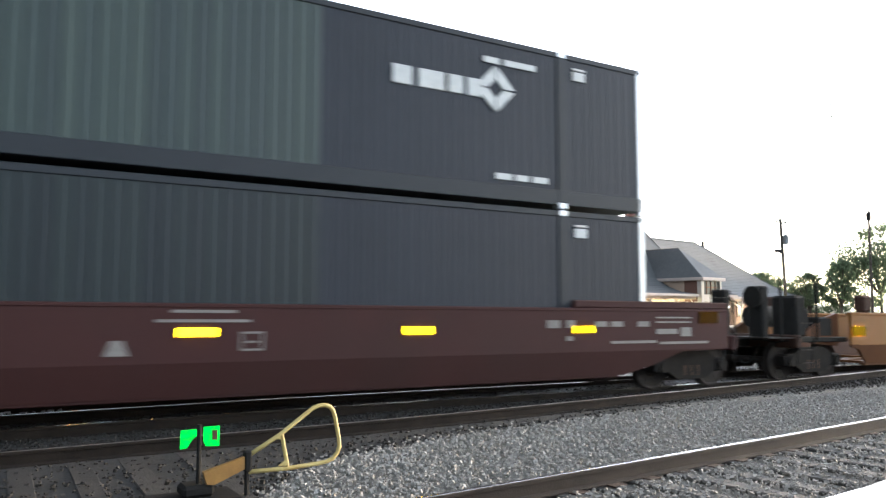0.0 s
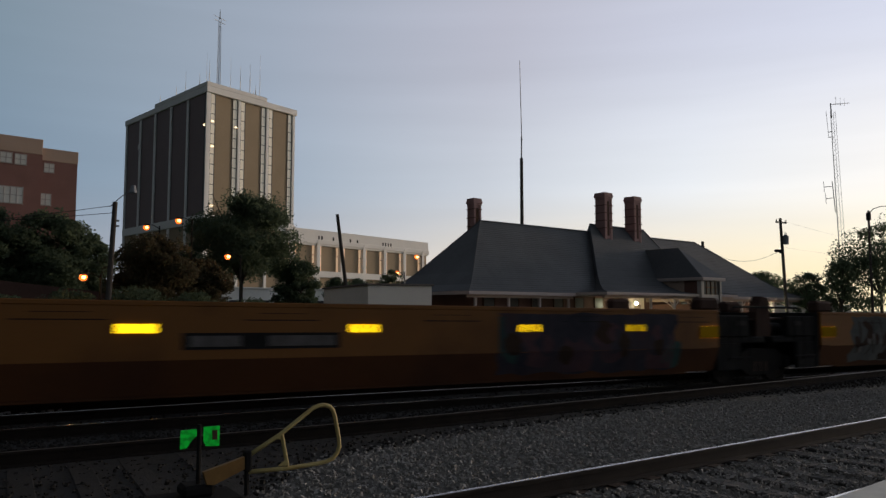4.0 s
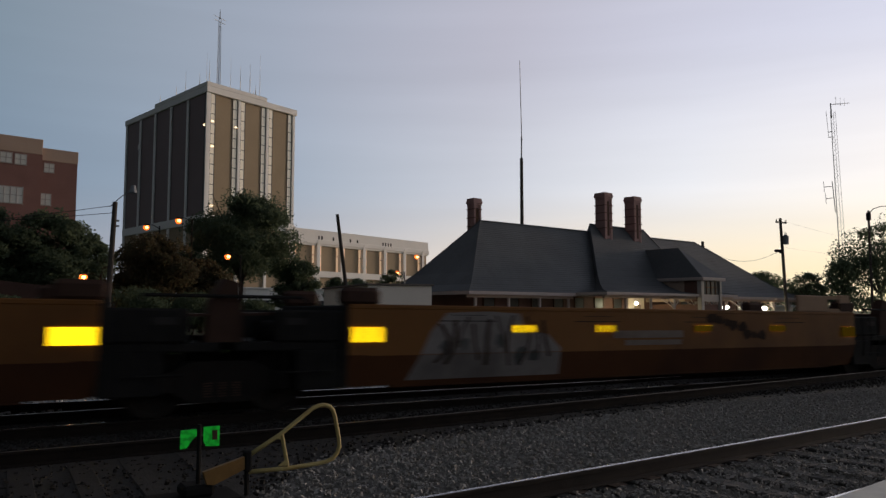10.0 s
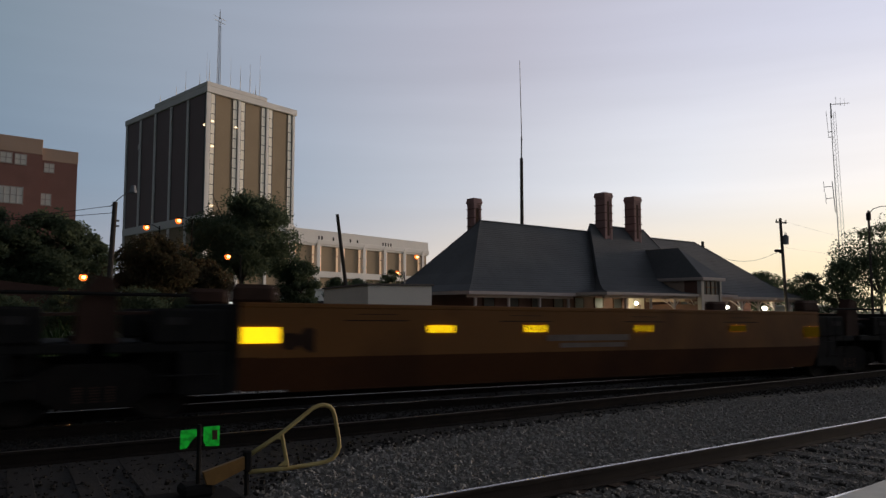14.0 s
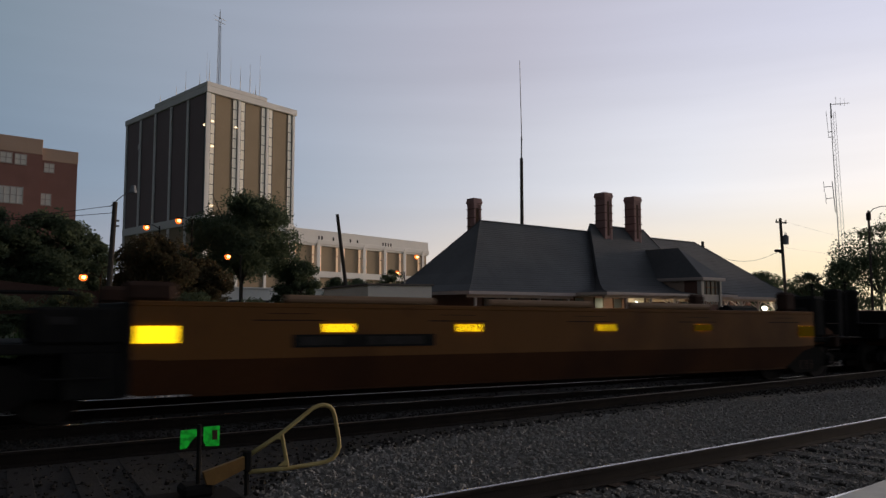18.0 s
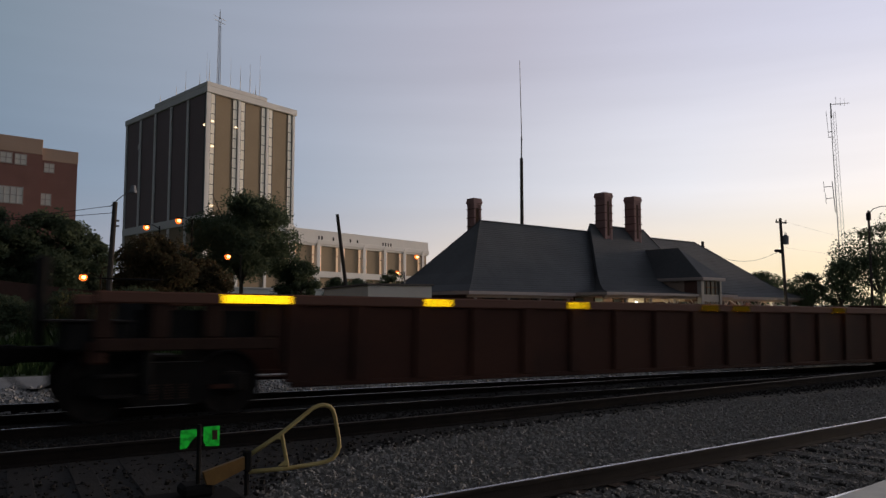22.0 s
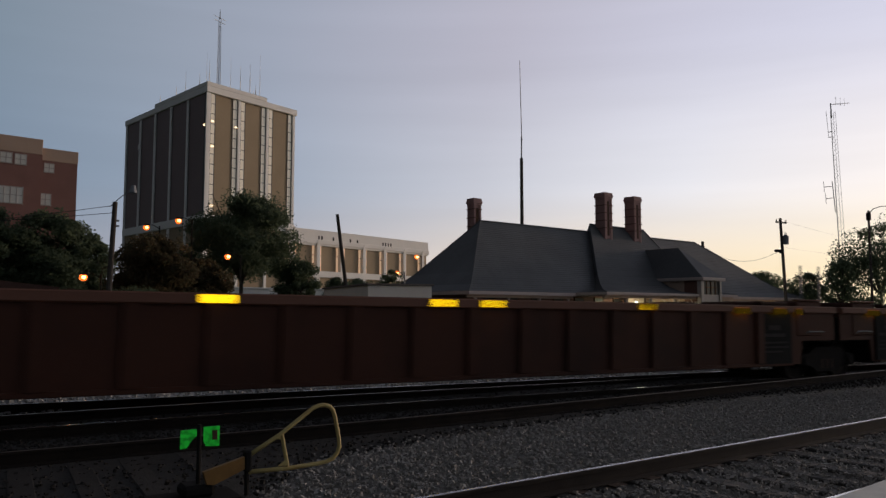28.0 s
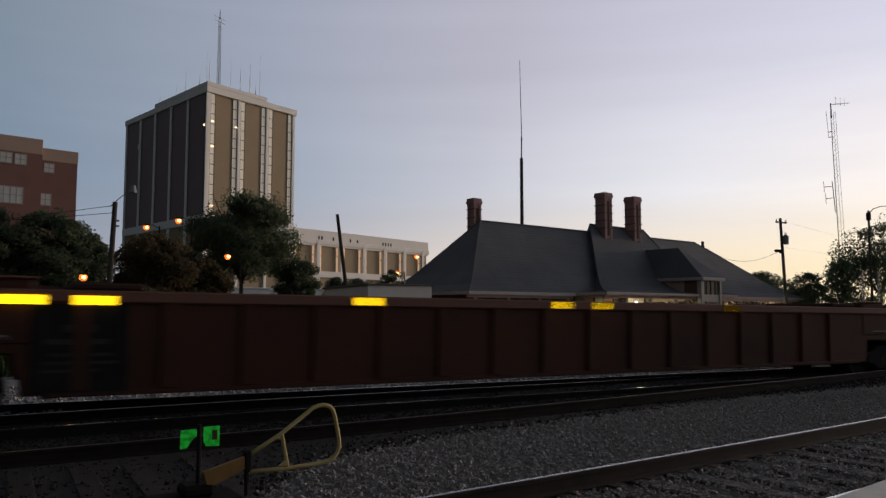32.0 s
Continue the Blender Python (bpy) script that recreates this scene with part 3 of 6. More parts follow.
def wheelset_mesh():
    f = Form()
    prof = [(-0.02, 0.10), (-0.02, 0.17), (0.02, 0.2), (0.02, 0.40), (-0.005, 0.425), (-0.005, WHEEL_R), (0.10, WHEEL_R + 0.004), (0.105, WHEEL_R + 0.028), (0.135, WHEEL_R + 0.022), (0.135, 0.42), (0.08, 0.40), (0.07, 0.2), (0.16, 0.16), (0.16, 0.10)]
    n = 28
    for sgn in (-1, 1):
        vs = [(r * math.cos(2 * math.pi * i / n), sgn * (0.82 - o), r * math.sin(2 * math.pi * i / n)) for i in range(n) for o, r in prof]
        k = len(prof)
        f.add(vs, [(i * k + j, i * k + (j + 1) % k, ((i + 1) % n) * k + (j + 1) % k, ((i + 1) % n) * k + j) for i in range(n) for j in range(k)])
        for a in range(6):
            c, s = math.cos(a * math.pi / 3), math.sin(a * math.pi / 3)
            f.tube((0.29 * c, sgn * 0.795, 0.29 * s), (0.29 * c, sgn * 0.812, 0.29 * s), 0.03, n=8)
    f.tube((0, -1.06, 0), (0, 1.06, 0), 0.085, n=12)
    return f.mesh("wheelset")


WHEELSET = wheelset_mesh()
WHEELSET.materials.append(WHEEL_STEEL)


def side_frame_mesh():
    f = Form()
    out = [(-1.12, 0.36), (-1.12, 0.58), (-0.75, 0.63), (-0.45, 0.78), (0.45, 0.78), (0.75, 0.63), (1.12, 0.58), (1.12, 0.36), (0.70, 0.36), (0.42, 0.20), (-0.42, 0.20), (-0.70, 0.36)]
    f.prism(out, -0.09, 0.09)
    for x in (-0.89, 0.89):
        f.box(x - 0.16, x + 0.16, -0.12, 0.12, 0.34, 0.62, chamfer=0.03)
    return f.mesh("side_frame")


SIDE_FRAME = side_frame_mesh()
SIDE_FRAME.materials.append(TRUCK_STEEL)
SPRING = Form()
for sx in (-0.2, 0.0, 0.2):
    SPRING.path([(sx + 0.065 * math.cos(a), 0.065 * math.sin(a), 0.26 + 0.22 * a / 37.7) for a in np.linspace(0, 37.7, 60)], 0.016, 5)
SPRING = SPRING.mesh("spring_nest")
SPRING.materials.append(RUSTY)
CAP = Form().tube((0, -0.13, 0), (0, 0.0, 0), 0.11, 0.12, n=14).mesh("bearing_cap")
CAP.materials.append(TRUCK_STEEL)


def truck(car, x):
    """A four-wheel truck under a car, at x along it."""
    for sgn in (-1, 1):
        fr = part("side_frame", SIDE_FRAME, TRUCK_STEEL, car)
        fr.matrix_basis = pose(x, sgn * 1.0, 0.0)
        sp = part("spring_nest", SPRING, RUSTY, fr)
        sp.matrix_basis = pose(0, sgn * 0.02, 0)
    bo = part("bolster", Form().box(x - 0.2, x + 0.2, -1.05, 1.05, 0.48, 0.72, chamfer=0.03).box(x - 0.32, x + 0.32, -0.35, 0.35, 0.70, 0.84, chamfer=0.03), TRUCK_STEEL, car)
    part("brake_beam", Form().box(x - 0.42, x - 0.36, -0.85, 0.85, 0.34, 0.42).box(x + 0.36, x + 0.42, -0.85, 0.85, 0.34, 0.42), TRUCK_STEEL, bo)
    for dx in (-0.89, 0.89):
        w = part("wheelset", WHEELSET, WHEEL_STEEL, car, "steel wheelset with bright treads")
        wheelsets.append((w, x + dx))
        for turn, y in ((0, -1.03), (180, 1.03)):
            cp = part("bearing_cap", CAP, TRUCK_STEEL, car)
            cp.matrix_basis = pose(x + dx, y, WHEEL_R, 0, 0, turn)


def reflector(car, x0, x1, y, z0, z1, sheet=REFLECTOR_GLOW):
    """A strip that glows in place of returned light, between fine upright ribs added to hide it at a slant."""
    r = part("reflector", Form().box(x0, x1, y - 0.006, y + 0.006, z0, z1, chamfer=0.003), sheet, car, "yellow reflective strip given a glow of its own")
    f = Form()
    for x in np.linspace(x0, x1, round((x1 - x0) / 0.0105) + 1):
        f.add([(x - 0.0002, y - 0.006, z0), (x + 0.0002, y - 0.006, z0), (x + 0.0002, y - 0.0146, z0), (x - 0.0002, y - 0.0146, z0), (x - 0.0002, y - 0.006, z1), (x + 0.0002, y - 0.006, z1), (x + 0.0002, y - 0.0146, z1), (x - 0.0002, y - 0.0146, z1)],
              [(0, 1, 2, 3), (4, 7, 6, 5), (0, 3, 7, 4), (1, 5, 6, 2), (3, 2, 6, 7)])
    for x in (x0 - 0.0045, x1 + 0.0005):
        f.box(x, x + 0.004, y - 0.0146, y + 0.007, z0, z1)
    part("baffle_ribs", f, BAFFLE_RIB, r)


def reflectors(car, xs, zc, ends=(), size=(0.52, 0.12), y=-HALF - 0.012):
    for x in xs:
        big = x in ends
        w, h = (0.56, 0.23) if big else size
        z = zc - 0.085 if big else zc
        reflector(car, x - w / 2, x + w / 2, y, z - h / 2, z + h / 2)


def bars(car, name, rows, material, y, label=""):
    """Unreadable writing: a plain bar for each word."""
    f = Form()
    for x0, x1, z0, z1 in rows:
        f.box(x0, x1, y - 0.003, y + 0.003, z0, z1)
    return part(name, f, material, car, label)


def side_panel(car, outline_low, x0, x1, ztop, y_out, sgn, paint, low_paint):
    """A car's side: upright above, leaning inwards below z = 0.84."""
    part("side_panel", Form().box(x0, x1, *(sorted((sgn * y_out, sgn * (y_out - 0.06)))), 0.84, ztop), paint, car)
    yo, yi = sgn * y_out, sgn * (y_out - 0.06)
    n = len(outline_low)
    tilt = lambda z: (0.84 - z) * 0.30
    vs = [(x, yo - sgn * tilt(z), z) for x, z in outline_low] + [(x, yi - sgn * tilt(z), z) for x, z in outline_low]
    part("lower_panel", Form().add(vs, [tuple(range(n)), tuple(range(2 * n - 1, n - 1, -1))] + [(i, (i + 1) % n, n + (i + 1) % n, n + i) for i in range(n)]), low_paint, car, "leaning lower side panel")


def coupler(car, x, sgn):
    """Draft gear, shank and knuckle at a car's end; sgn: the way it points."""
    f = Form().box(*sorted((x, x + sgn * 0.75)), -0.12, 0.12, 0.76, 0.98, chamfer=0.03)
    f.box(*sorted((x + sgn * 0.7, x + sgn * 1.0)), -0.2, 0.14, 0.72, 1.0, chamfer=0.05)
    part("coupler", f, TRUCK_STEEL, car)
    h = Form().path([(x + sgn * (0.05 + 0.95 * q), -0.42 + 0.1 * q, 0.86 - 0.62 * math.sin(math.pi * min(1, q)) ** 1.0 * 0.75) for q in np.linspace(0, 1, 14)], 0.025, 6)
    part("air_hose", h, BLACK_STEEL, car)
    part("cut_lever", Form().path([(x + sgn * 0.08, -1.2, 0.95), (x + sgn * 0.12, -0.9, 0.9), (x + sgn * 0.3, -0.2, 1.02)], 0.014, 6), BLACK_STEEL, car)


def well_floor(car, x0, x1, material, z=0.26):
    f = Form()
    for x in np.arange(x0 + 0.8, x1 - 0.5, 2.4):
        f.box(x - 0.15, x + 0.15, -HALF + 0.25, HALF - 0.25, z, z + 0.06)
    f.box(x0, x1, -0.15, 0.15, z + 0.01, z + 0.055)
    part("floor_beam", f, material, car)


def end_platform(car, x0, x1, sgn, z_top=1.6):
    """Black deck, bulkhead, guides and gear between a well and the joint. sgn: the way to the joint."""
    a, b = sorted((x0, x1))
    part("deck", Form().box(a, b, -HALF + 0.12, HALF - 0.12, 0.92, 1.05, chamfer=0.02), BLACK_STEEL, car)
    part("bulkhead", Form().box(*sorted((x0, x0 + sgn * 0.12)), -HALF + 0.05, HALF - 0.05, 0.35, z_top, chamfer=0.02), BLACK_STEEL, car)
    f = Form()
    for y in (-HALF + 0.08, HALF - 0.22):
        f.box(*sorted((x0 + sgn * 0.1, x0 + sgn * 1.15)), y, y + 0.14, 1.05, 1.52, chamfer=0.03)
        f.box(*sorted((x0 + sgn * 0.12, x0 + sgn * 0.8)), y, y + 0.12, 0.34, 0.93, chamfer=0.02)
    part("end_sill", f, BLACK_STEEL, car)
    g = Form()
    for y in (-HALF + 0.02, HALF - 0.3):
        g.box(*sorted((x0 - sgn * 0.55, x0 + sgn * 0.1)), y, y + 0.28, z_top, z_top + 0.28, chamfer=0.06)
    part("container_guide", g, GUIDE_STEEL, car, "dark rusty raised container guide")
    r = Form()
    for k in range(3):
        xr = x0 + sgn * (0.35 + 0.33 * k)
        r.path([(xr, -HALF + 0.02, 0.55), (xr, -HALF - 0.02, 0.9), (xr, -HALF + 0.02, 1.5)], 0.014, 6)
    r.path([(x0 + sgn * 0.3, -HALF - 0.02, 0.62), (x0 + sgn * 1.05, -HALF - 0.02, 0.62)], 0.016, 6)
    part("grab_rail", r, BLACK_STEEL, car)
    part("brake_cylinder", Form().tube((x0 + sgn * 0.5, -0.6, 1.2), (x0 + sgn * 1.2, -0.6, 1.2), 0.16, n=14), BLACK_STEEL, car)
    part("placard", Form().box(*sorted((x0 + sgn * 0.65, x0 + sgn * 0.98)), -HALF + 0.055, -HALF + 0.075, 1.3, 1.4), FAINT_MARK, car)


def yellow_unit(marks, left, right, label, mark_z=1.238):
    """One yellow well of an articulated set. marks: its reflectors; left, right: the joint or coupling beyond each end."""
    x0, x1 = marks[0] - 0.3, marks[-1] + 0.3
    cx = 0.5 * (x0 + x1)
    car = thing("well_car", label, "rail car", group="well cars of the train")
    falling.append((car, cx, 0.045))
    L, R = x0 - cx, x1 - cx
    low = []
    low += [(L, 0.84), (L, 0.80), (L + 0.35, 0.72), (L + 0.85, 0.362)] if left[1] == "coupling" else [(L, 0.84), (L, 0.387), (L + 0.1, 0.352)]
    low += [(R - 0.85, 0.362), (R - 0.35, 0.72), (R, 0.80), (R, 0.84)] if right[1] == "coupling" else [(R - 0.1, 0.352), (R, 0.387), (R, 0.84)]
    for sgn in (-1, 1):
        side_panel(car, low, L, R, 1.56, HALF, sgn, YELLOW_CAR, YELLOW_DARK)
        c = Form().box(L, R, *sorted((sgn * (HALF + 0.012), sgn * (HALF - 0.14))), 1.545, 1.62, chamfer=0.015)
        c.box(L + 0.3, R - 0.3, *sorted((sgn * (HALF + 0.002), sgn * (HALF - 0.02))), 0.825, 0.85)
        part("top_chord", c, YELLOW_CAR, car)
        b = Form().box(L + 0.8, R - 0.8, *sorted((sgn * (HALF - 0.165), sgn * (HALF - 0.3))), 0.31, 0.387, chamfer=0.01)
        part("bottom_chord", b, YELLOW_DARK, car)
    well_floor(car, L + 0.6, R - 0.6, YELLOW_CAR, 0.335)
    xs = [m - cx for m in marks]
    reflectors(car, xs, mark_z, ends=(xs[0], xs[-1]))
    # long weld beads and hatch plates that stand off the side
    w = Form()
    for a in np.arange(L + 1.6, R - 1.2, 2.9):
        w.box(a, a + 1.1, -HALF - 0.006, -HALF, 1.36, 1.375)
        w.box(a + 0.2, a + 0.9, -HALF - 0.006, -HALF, 1.46, 1.468)
    part("weld_strip", w, BLACK_STEEL, car)
    for joint, x_edge, sgn in ((left, L, -1), (right, R, 1)):
        xj = joint[0] - cx
        if joint[1] == "coupling":
            xt = xj - sgn * 2.05
            truck(car, xt)
            e = Form()
            for s in (-1, 1):
                out = [(x_edge, 0.80), (x_edge + sgn * 1.0, 0.86), (x_edge + sgn * 1.3, 0.96), (x_edge + sgn * 1.3, 1.15), (x_edge + sgn * 0.45, 1.5), (x_edge, 1.6)]
                e.prism(out, *sorted((s * (HALF - 0.34), s * (HALF - 0.44))))
            part("end_plate", e, YELLOW_DARK, car, "darker tapered end plate")
            part("deck", Form().box(*sorted((x_edge - sgn * 0.2, xj - sgn * 1.05)), -1.2, 1.2, 0.9, 1.02, chamfer=0.02), BLACK_STEEL, car)
            part("end_sill", Form().box(*sorted((xj - sgn * 1.25, xj - sgn * 1.02)), -1.35, 1.35, 0.78, 1.08, chamfer=0.03), GUIDE_STEEL, car)
            g = Form().box(*sorted((x_edge - sgn * 1.0, x_edge - sgn * 0.6)), -HALF + 0.02, -HALF + 0.3, 1.62, 2.05, chamfer=0.06).box(*sorted((x_edge - sgn * 1.0, x_edge - sgn * 0.6)), HALF - 0.3, HALF - 0.02, 1.62, 2.05, chamfer=0.06)
            part("container_guide", g, GUIDE_STEEL, car, "dark rusty raised container guide")
            part("brake_stand", Form().box(*sorted((xj - sgn * 0.3, xj - sgn * 0.55)), -1.0, -0.6, 0.95, 2.2, chamfer=0.04), BLACK_STEEL, car)
            part("hand_brake", Form().tube((xj - sgn * 0.26, -0.8, 1.95), (xj - sgn * 0.2, -0.8, 1.95), 0.25, n=20), BLACK_STEEL, car)
            part("brake_rigging", Form().box(*sorted((xj - sgn * 1.3, xj - sgn * 1.75)), -1.15, -0.5, 1.02, 2.0, chamfer=0.06).box(*sorted((xj - sgn * 1.7, xj - sgn * 2.1)), -1.0, -0.3, 1.02, 1.72, chamfer=0.06), BLACK_STEEL, car)
            part("reservoir", Form().tube((xj - sgn * 1.9, 0.5, 1.5), (xj - sgn * 2.9, 0.5, 1.5), 0.28, n=14), BLACK_STEEL, car)
            part("valve_box", Form().box(*sorted((xj - sgn * 2.3, xj - sgn * 2.85)), -1.1, -0.5, 1.02, 1.5, chamfer=0.04), BLACK_STEEL, car)
            for q, top in ((0.62, 2.38), (1.98, 2.3)):
                part("grab_post", Form().tube((xj - sgn * q, -1.25, 0.95), (xj - sgn * q, -1.25, top), 0.03, n=6), BLACK_STEEL, car)
            for z in (0.42, 0.72, 1.02, 1.34):
                part("ladder_rung", Form().box(*sorted((xj - sgn * 1.15, xj - sgn * 1.62)), -1.38, -1.34, z, z + 0.025), WHEEL_STEEL, car)
            part("walkway", Form().box(*sorted((xj - sgn * 0.1, xj - sgn * 1.1)), -1.3, -0.1, 1.0, 1.03), WHEEL_STEEL, car, "worn steel step board")
            r = Form().path([(xj - sgn * 1.1, -1.3, 0.4), (xj - sgn * 1.1, -1.36, 1.0), (xj - sgn * 1.1, -1.3, 1.9), (xj - sgn * 1.66, -1.3, 1.9), (xj - sgn * 1.66, -1.36, 1.0), (xj - sgn * 1.66, -1.3, 0.4)], 0.016, 6)
            part("grab_rail", r, BLACK_STEEL, car)
            coupler(car, xj - sgn * 1.02, sgn)
        else:
            end_platform(car, x_edge, xj - sgn * 0.12, sgn)
            if sgn > 0:
                truck(car, xj)
                part("center_guide", Form().prism([(xj - 0.28, 1.05), (xj + 0.25, 1.05), (xj + 0.2, 1.9), (xj - 0.05, 1.95), (xj - 0.25, 1.6)], -1.2, -0.95), GUIDE_STEEL, car, "dark rusty raised container guide")
                part("walkway", Form().prism([(xj - 0.85, 1.40), (xj + 0.8, 1.44), (xj + 0.8, 1.48), (xj - 0.85, 1.44)], -1.15, 0.2), GUIDE_STEEL, car, "rusty steel crossover grating")
                part("handrail", Form().path([(xj - 1.2, -1.28, 1.62), (xj - 1.15, -1.3, 1.70), (xj + 1.1, -1.3, 1.70), (xj + 1.2, -1.28, 1.62)], 0.028, 6), BLACK_STEEL, car)
                part("articulation", Form().tube((xj, 0, 0.84), (xj, 0, 1.12), 0.28, n=16), BLACK_STEEL, car)
    return car, cx


def clipped(poly, keep):
    """The part of an outline where keep(point) is positive; the cut is straight in z."""
    out = []
    for (x0, z0), (x1, z1) in zip(poly, poly[1:] + poly[:1]):
        a, b = keep(z0), keep(z1)
        if a > 0:
            out.append((x0, z0))
        if a * b < 0:
            t = a / (a - b)
            out.append((x0 + (x1 - x0) * t, z0 + (z1 - z0) * t))
    return out


def sprayed(car, outlines, material, label, lift=0.004):
    """Flat spray paint on the near side of a car, over its upright and its leaning half; one part for each outline."""
    for o in outlines:
        f = Form()
        hi, lo = clipped(o, lambda z: z - 0.8405), clipped(o, lambda z: 0.8395 - z)
        if len(hi) > 2:
            f.add([(x, -HALF - lift, min(z, 1.54)) for x, z in hi], [tuple(range(len(hi)))])
        if len(lo) > 2:
            f.add([(x, -HALF - lift + (0.84 - max(z, 0.385)) * 0.30, max(z, 0.385)) for x, z in lo], [tuple(range(len(lo)))])
        if f.v:
            part("spray_paint", f, material, car, label)


def blobs(rng, x0, x1, n, size, z0=0.45, z1=1.5):
    """Uneven rounded outlines, as of bubble marks_."""
    out = []
    for k in range(n):
        cx_, cz = x0 + (x1 - x0) * (k + rng.uniform(0.2, 0.8)) / n, rng.uniform(z0 + 0.25, z1 - 0.25)
        rx, rz = size * rng.uniform(0.6, 1.2), size * rng.uniform(0.8, 1.5)
        ph = [rng.uniform(0, 6.28) for _ in range(3)]
        out.append([(min(x1, max(x0, cx_ + rx * math.cos(a) * (1 + 0.18 * math.sin(3 * a + ph[0]) + 0.12 * math.sin(5 * a + ph[1])))),
                     min(z1, max(z0, cz + rz * math.sin(a) * (1 + 0.15 * math.sin(2 * a + ph[2]))))) for a in np.linspace(0, 6.283, 22)[:-1]])
    return out


def edge_block(rng, x0, x1, z0=0.39, z1=1.54):
    """A sprayed ground with a wandering edge."""
    n = 14
    top = [(x0 + (x1 - x0) * i / n, z1 - 0.05 * rng.random()) for i in range(n + 1)]
    right = [(x1 + 0.12 * rng.uniform(-1, 1), z1 - (z1 - z0) * i / 6) for i in range(1, 6)]
    low = [(x1 - (x1 - x0) * i / n, z0 + 0.08 * rng.random()) for i in range(n + 1)]
    left = [(x0 + 0.12 * rng.uniform(-1, 1), z0 + (z1 - z0) * i / 6) for i in range(1, 6)]
    return top + right + low + left


def streak(car, x0, z0, x1, z1, n, size, material, seed, label):
    """A ragged run of dabs from one point to another."""
    rng = random.Random(seed)
    out = []
    for k in range(n):
        q = (k + rng.uniform(-0.2, 0.2)) / max(1, n - 1)
        px_, pz, r = x0 + (x1 - x0) * q, z0 + (z1 - z0) * q + rng.uniform(-0.05, 0.05), size * rng.uniform(0.7, 1.3)
        ph = rng.uniform(0, 6.28)
        out.append([(px_ + 1.5 * r * math.cos(a), pz + r * math.sin(a) * (1 + 0.3 * math.sin(3 * a + ph))) for a in np.linspace(0, 6.283, 15)[:-1]])
    sprayed(car, out, material, label, 0.0095)


def strokes(car, x0, x1, z0, z1, n, material, seed, label):
    """Thin curved strokes, as of scrawled outlines."""
    rng = random.Random(seed)
    out = []
    for k in range(n):
        cx_ = x0 + (x1 - x0) * (k + 0.5) / n
        bend, lean_, w = rng.uniform(-0.25, 0.25), rng.uniform(-0.2, 0.2), rng.uniform(0.02, 0.045)
        top, low = z1 - rng.uniform(0, 0.2), z0 + rng.uniform(0, 0.35)
        line = [(cx_ + lean_ * (q - 0.5) + bend * math.sin(math.pi * q), low + (top - low) * q) for q in np.linspace(0, 1, 9)]
        out.append([(x - w, z) for x, z in line] + [(x + w, z) for x, z in reversed(line)])
    sprayed(car, out, material, label, 0.0085)


def graffiti(car, x0, x1, ground, layers, seed, label):
    rng = random.Random(seed)
    if ground is not None:
        sprayed(car, [edge_block(rng, x0, x1)], ground, label, 0.004)
    for i, (mat_, n, size) in enumerate(layers):
        sprayed(car, blobs(rng, x0 + 0.1, x1 - 0.1, n, size), mat_, label, 0.0055 + 0.0012 * i)


YELLOW_SET = [
    ([18.4, 21.16, 24.45, 27.65, 30.23, 32.34], (15.0, "coupling"), (34.47, "joint"), "yellow steel well car unit with colourful spray paint, empty", 1.25),
    ([36.55, 39.38, 41.34, 44.15, 46.4, 49.26], (34.47, "joint"), (51.25, "joint"), "yellow steel well car unit with a grey sprayed patch, empty", 1.24),
    ([53.36, 56.38, 58.3, 61.0, 63.46, 66.18], (51.25, "joint"), (68.28, "joint"), "yellow steel well car unit with silver spray paint, empty"),
    ([70.38, 73.38, 75.33, 78.0, 80.8, 83.41], (68.28, "joint"), (85.5, "joint"), "weathered yellow steel well car unit, empty"),
    ([87.61, 90.22, 92.57, 95.65, 98.35, 101.85], (85.5, "joint"), (104.4, "coupling"), "yellow steel well car unit with rounded rim bars, empty", 1.255),
]
yellow = [yellow_unit(*row) for row in YELLOW_SET]

car, cx = yellow[0]
bars(car, "stencil", [(21.75 - cx, 24.05 - cx, 0.96, 1.19)], BLACK_STEEL, -HALF - 0.007, "black stencil board")
bars(car, "stencil", [(21.85 - cx, 22.55 - cx, 1.0, 1.15), (22.95 - cx, 23.98 - cx, 1.0, 1.15)], DUSTY_MARK, -HALF - 0.011)
graffiti(car, 27.0 - cx, 31.4 - cx, GRAFFITI[4], [(GRAFFITI[3], 4, 0.4), (GRAFFITI[4], 6, 0.26), (GRAFFITI[5], 5, 0.2), (GRAFFITI[3], 6, 0.12)], 5, "dark blue and plum spray paint")
graffiti(car, 26.9 - cx, 27.5 - cx, None, [(GRAFFITI[2], 2, 0.3)], 6, "teal spray paint")
graffiti(car, 30.9 - cx, 31.6 - cx, None, [(GRAFFITI[2], 2, 0.28)], 7, "teal spray paint")
car, cx = yellow[1]
graffiti(car, 37.5 - cx, 40.9 - cx, GRAFFITI[1], [(GRAFFITI[5], 4, 0.34), (GRAFFITI[1], 6, 0.28), (GRAFFITI[0], 9, 0.07), (GRAFFITI[5], 8, 0.1)], 8, "slate grey spray paint")
bars(car, "logo", [(41.6 - cx, 43.8 - cx, 1.06, 1.2), (41.95 - cx, 43.7 - cx, 0.92, 1.02)], GREY_MARK, -HALF - 0.008, "faded pale logo shapes")
streak(car, 43.9 - cx, 1.36, 45.3 - cx, 1.0, 7, 0.09, GRAFFITI[5], 9, "dark brown spray paint")
strokes(car, 37.6 - cx, 40.7 - cx, 0.5, 1.5, 9, GRAFFITI[5], 19, "dark outlines over grey spray paint")
car, cx = yellow[2]
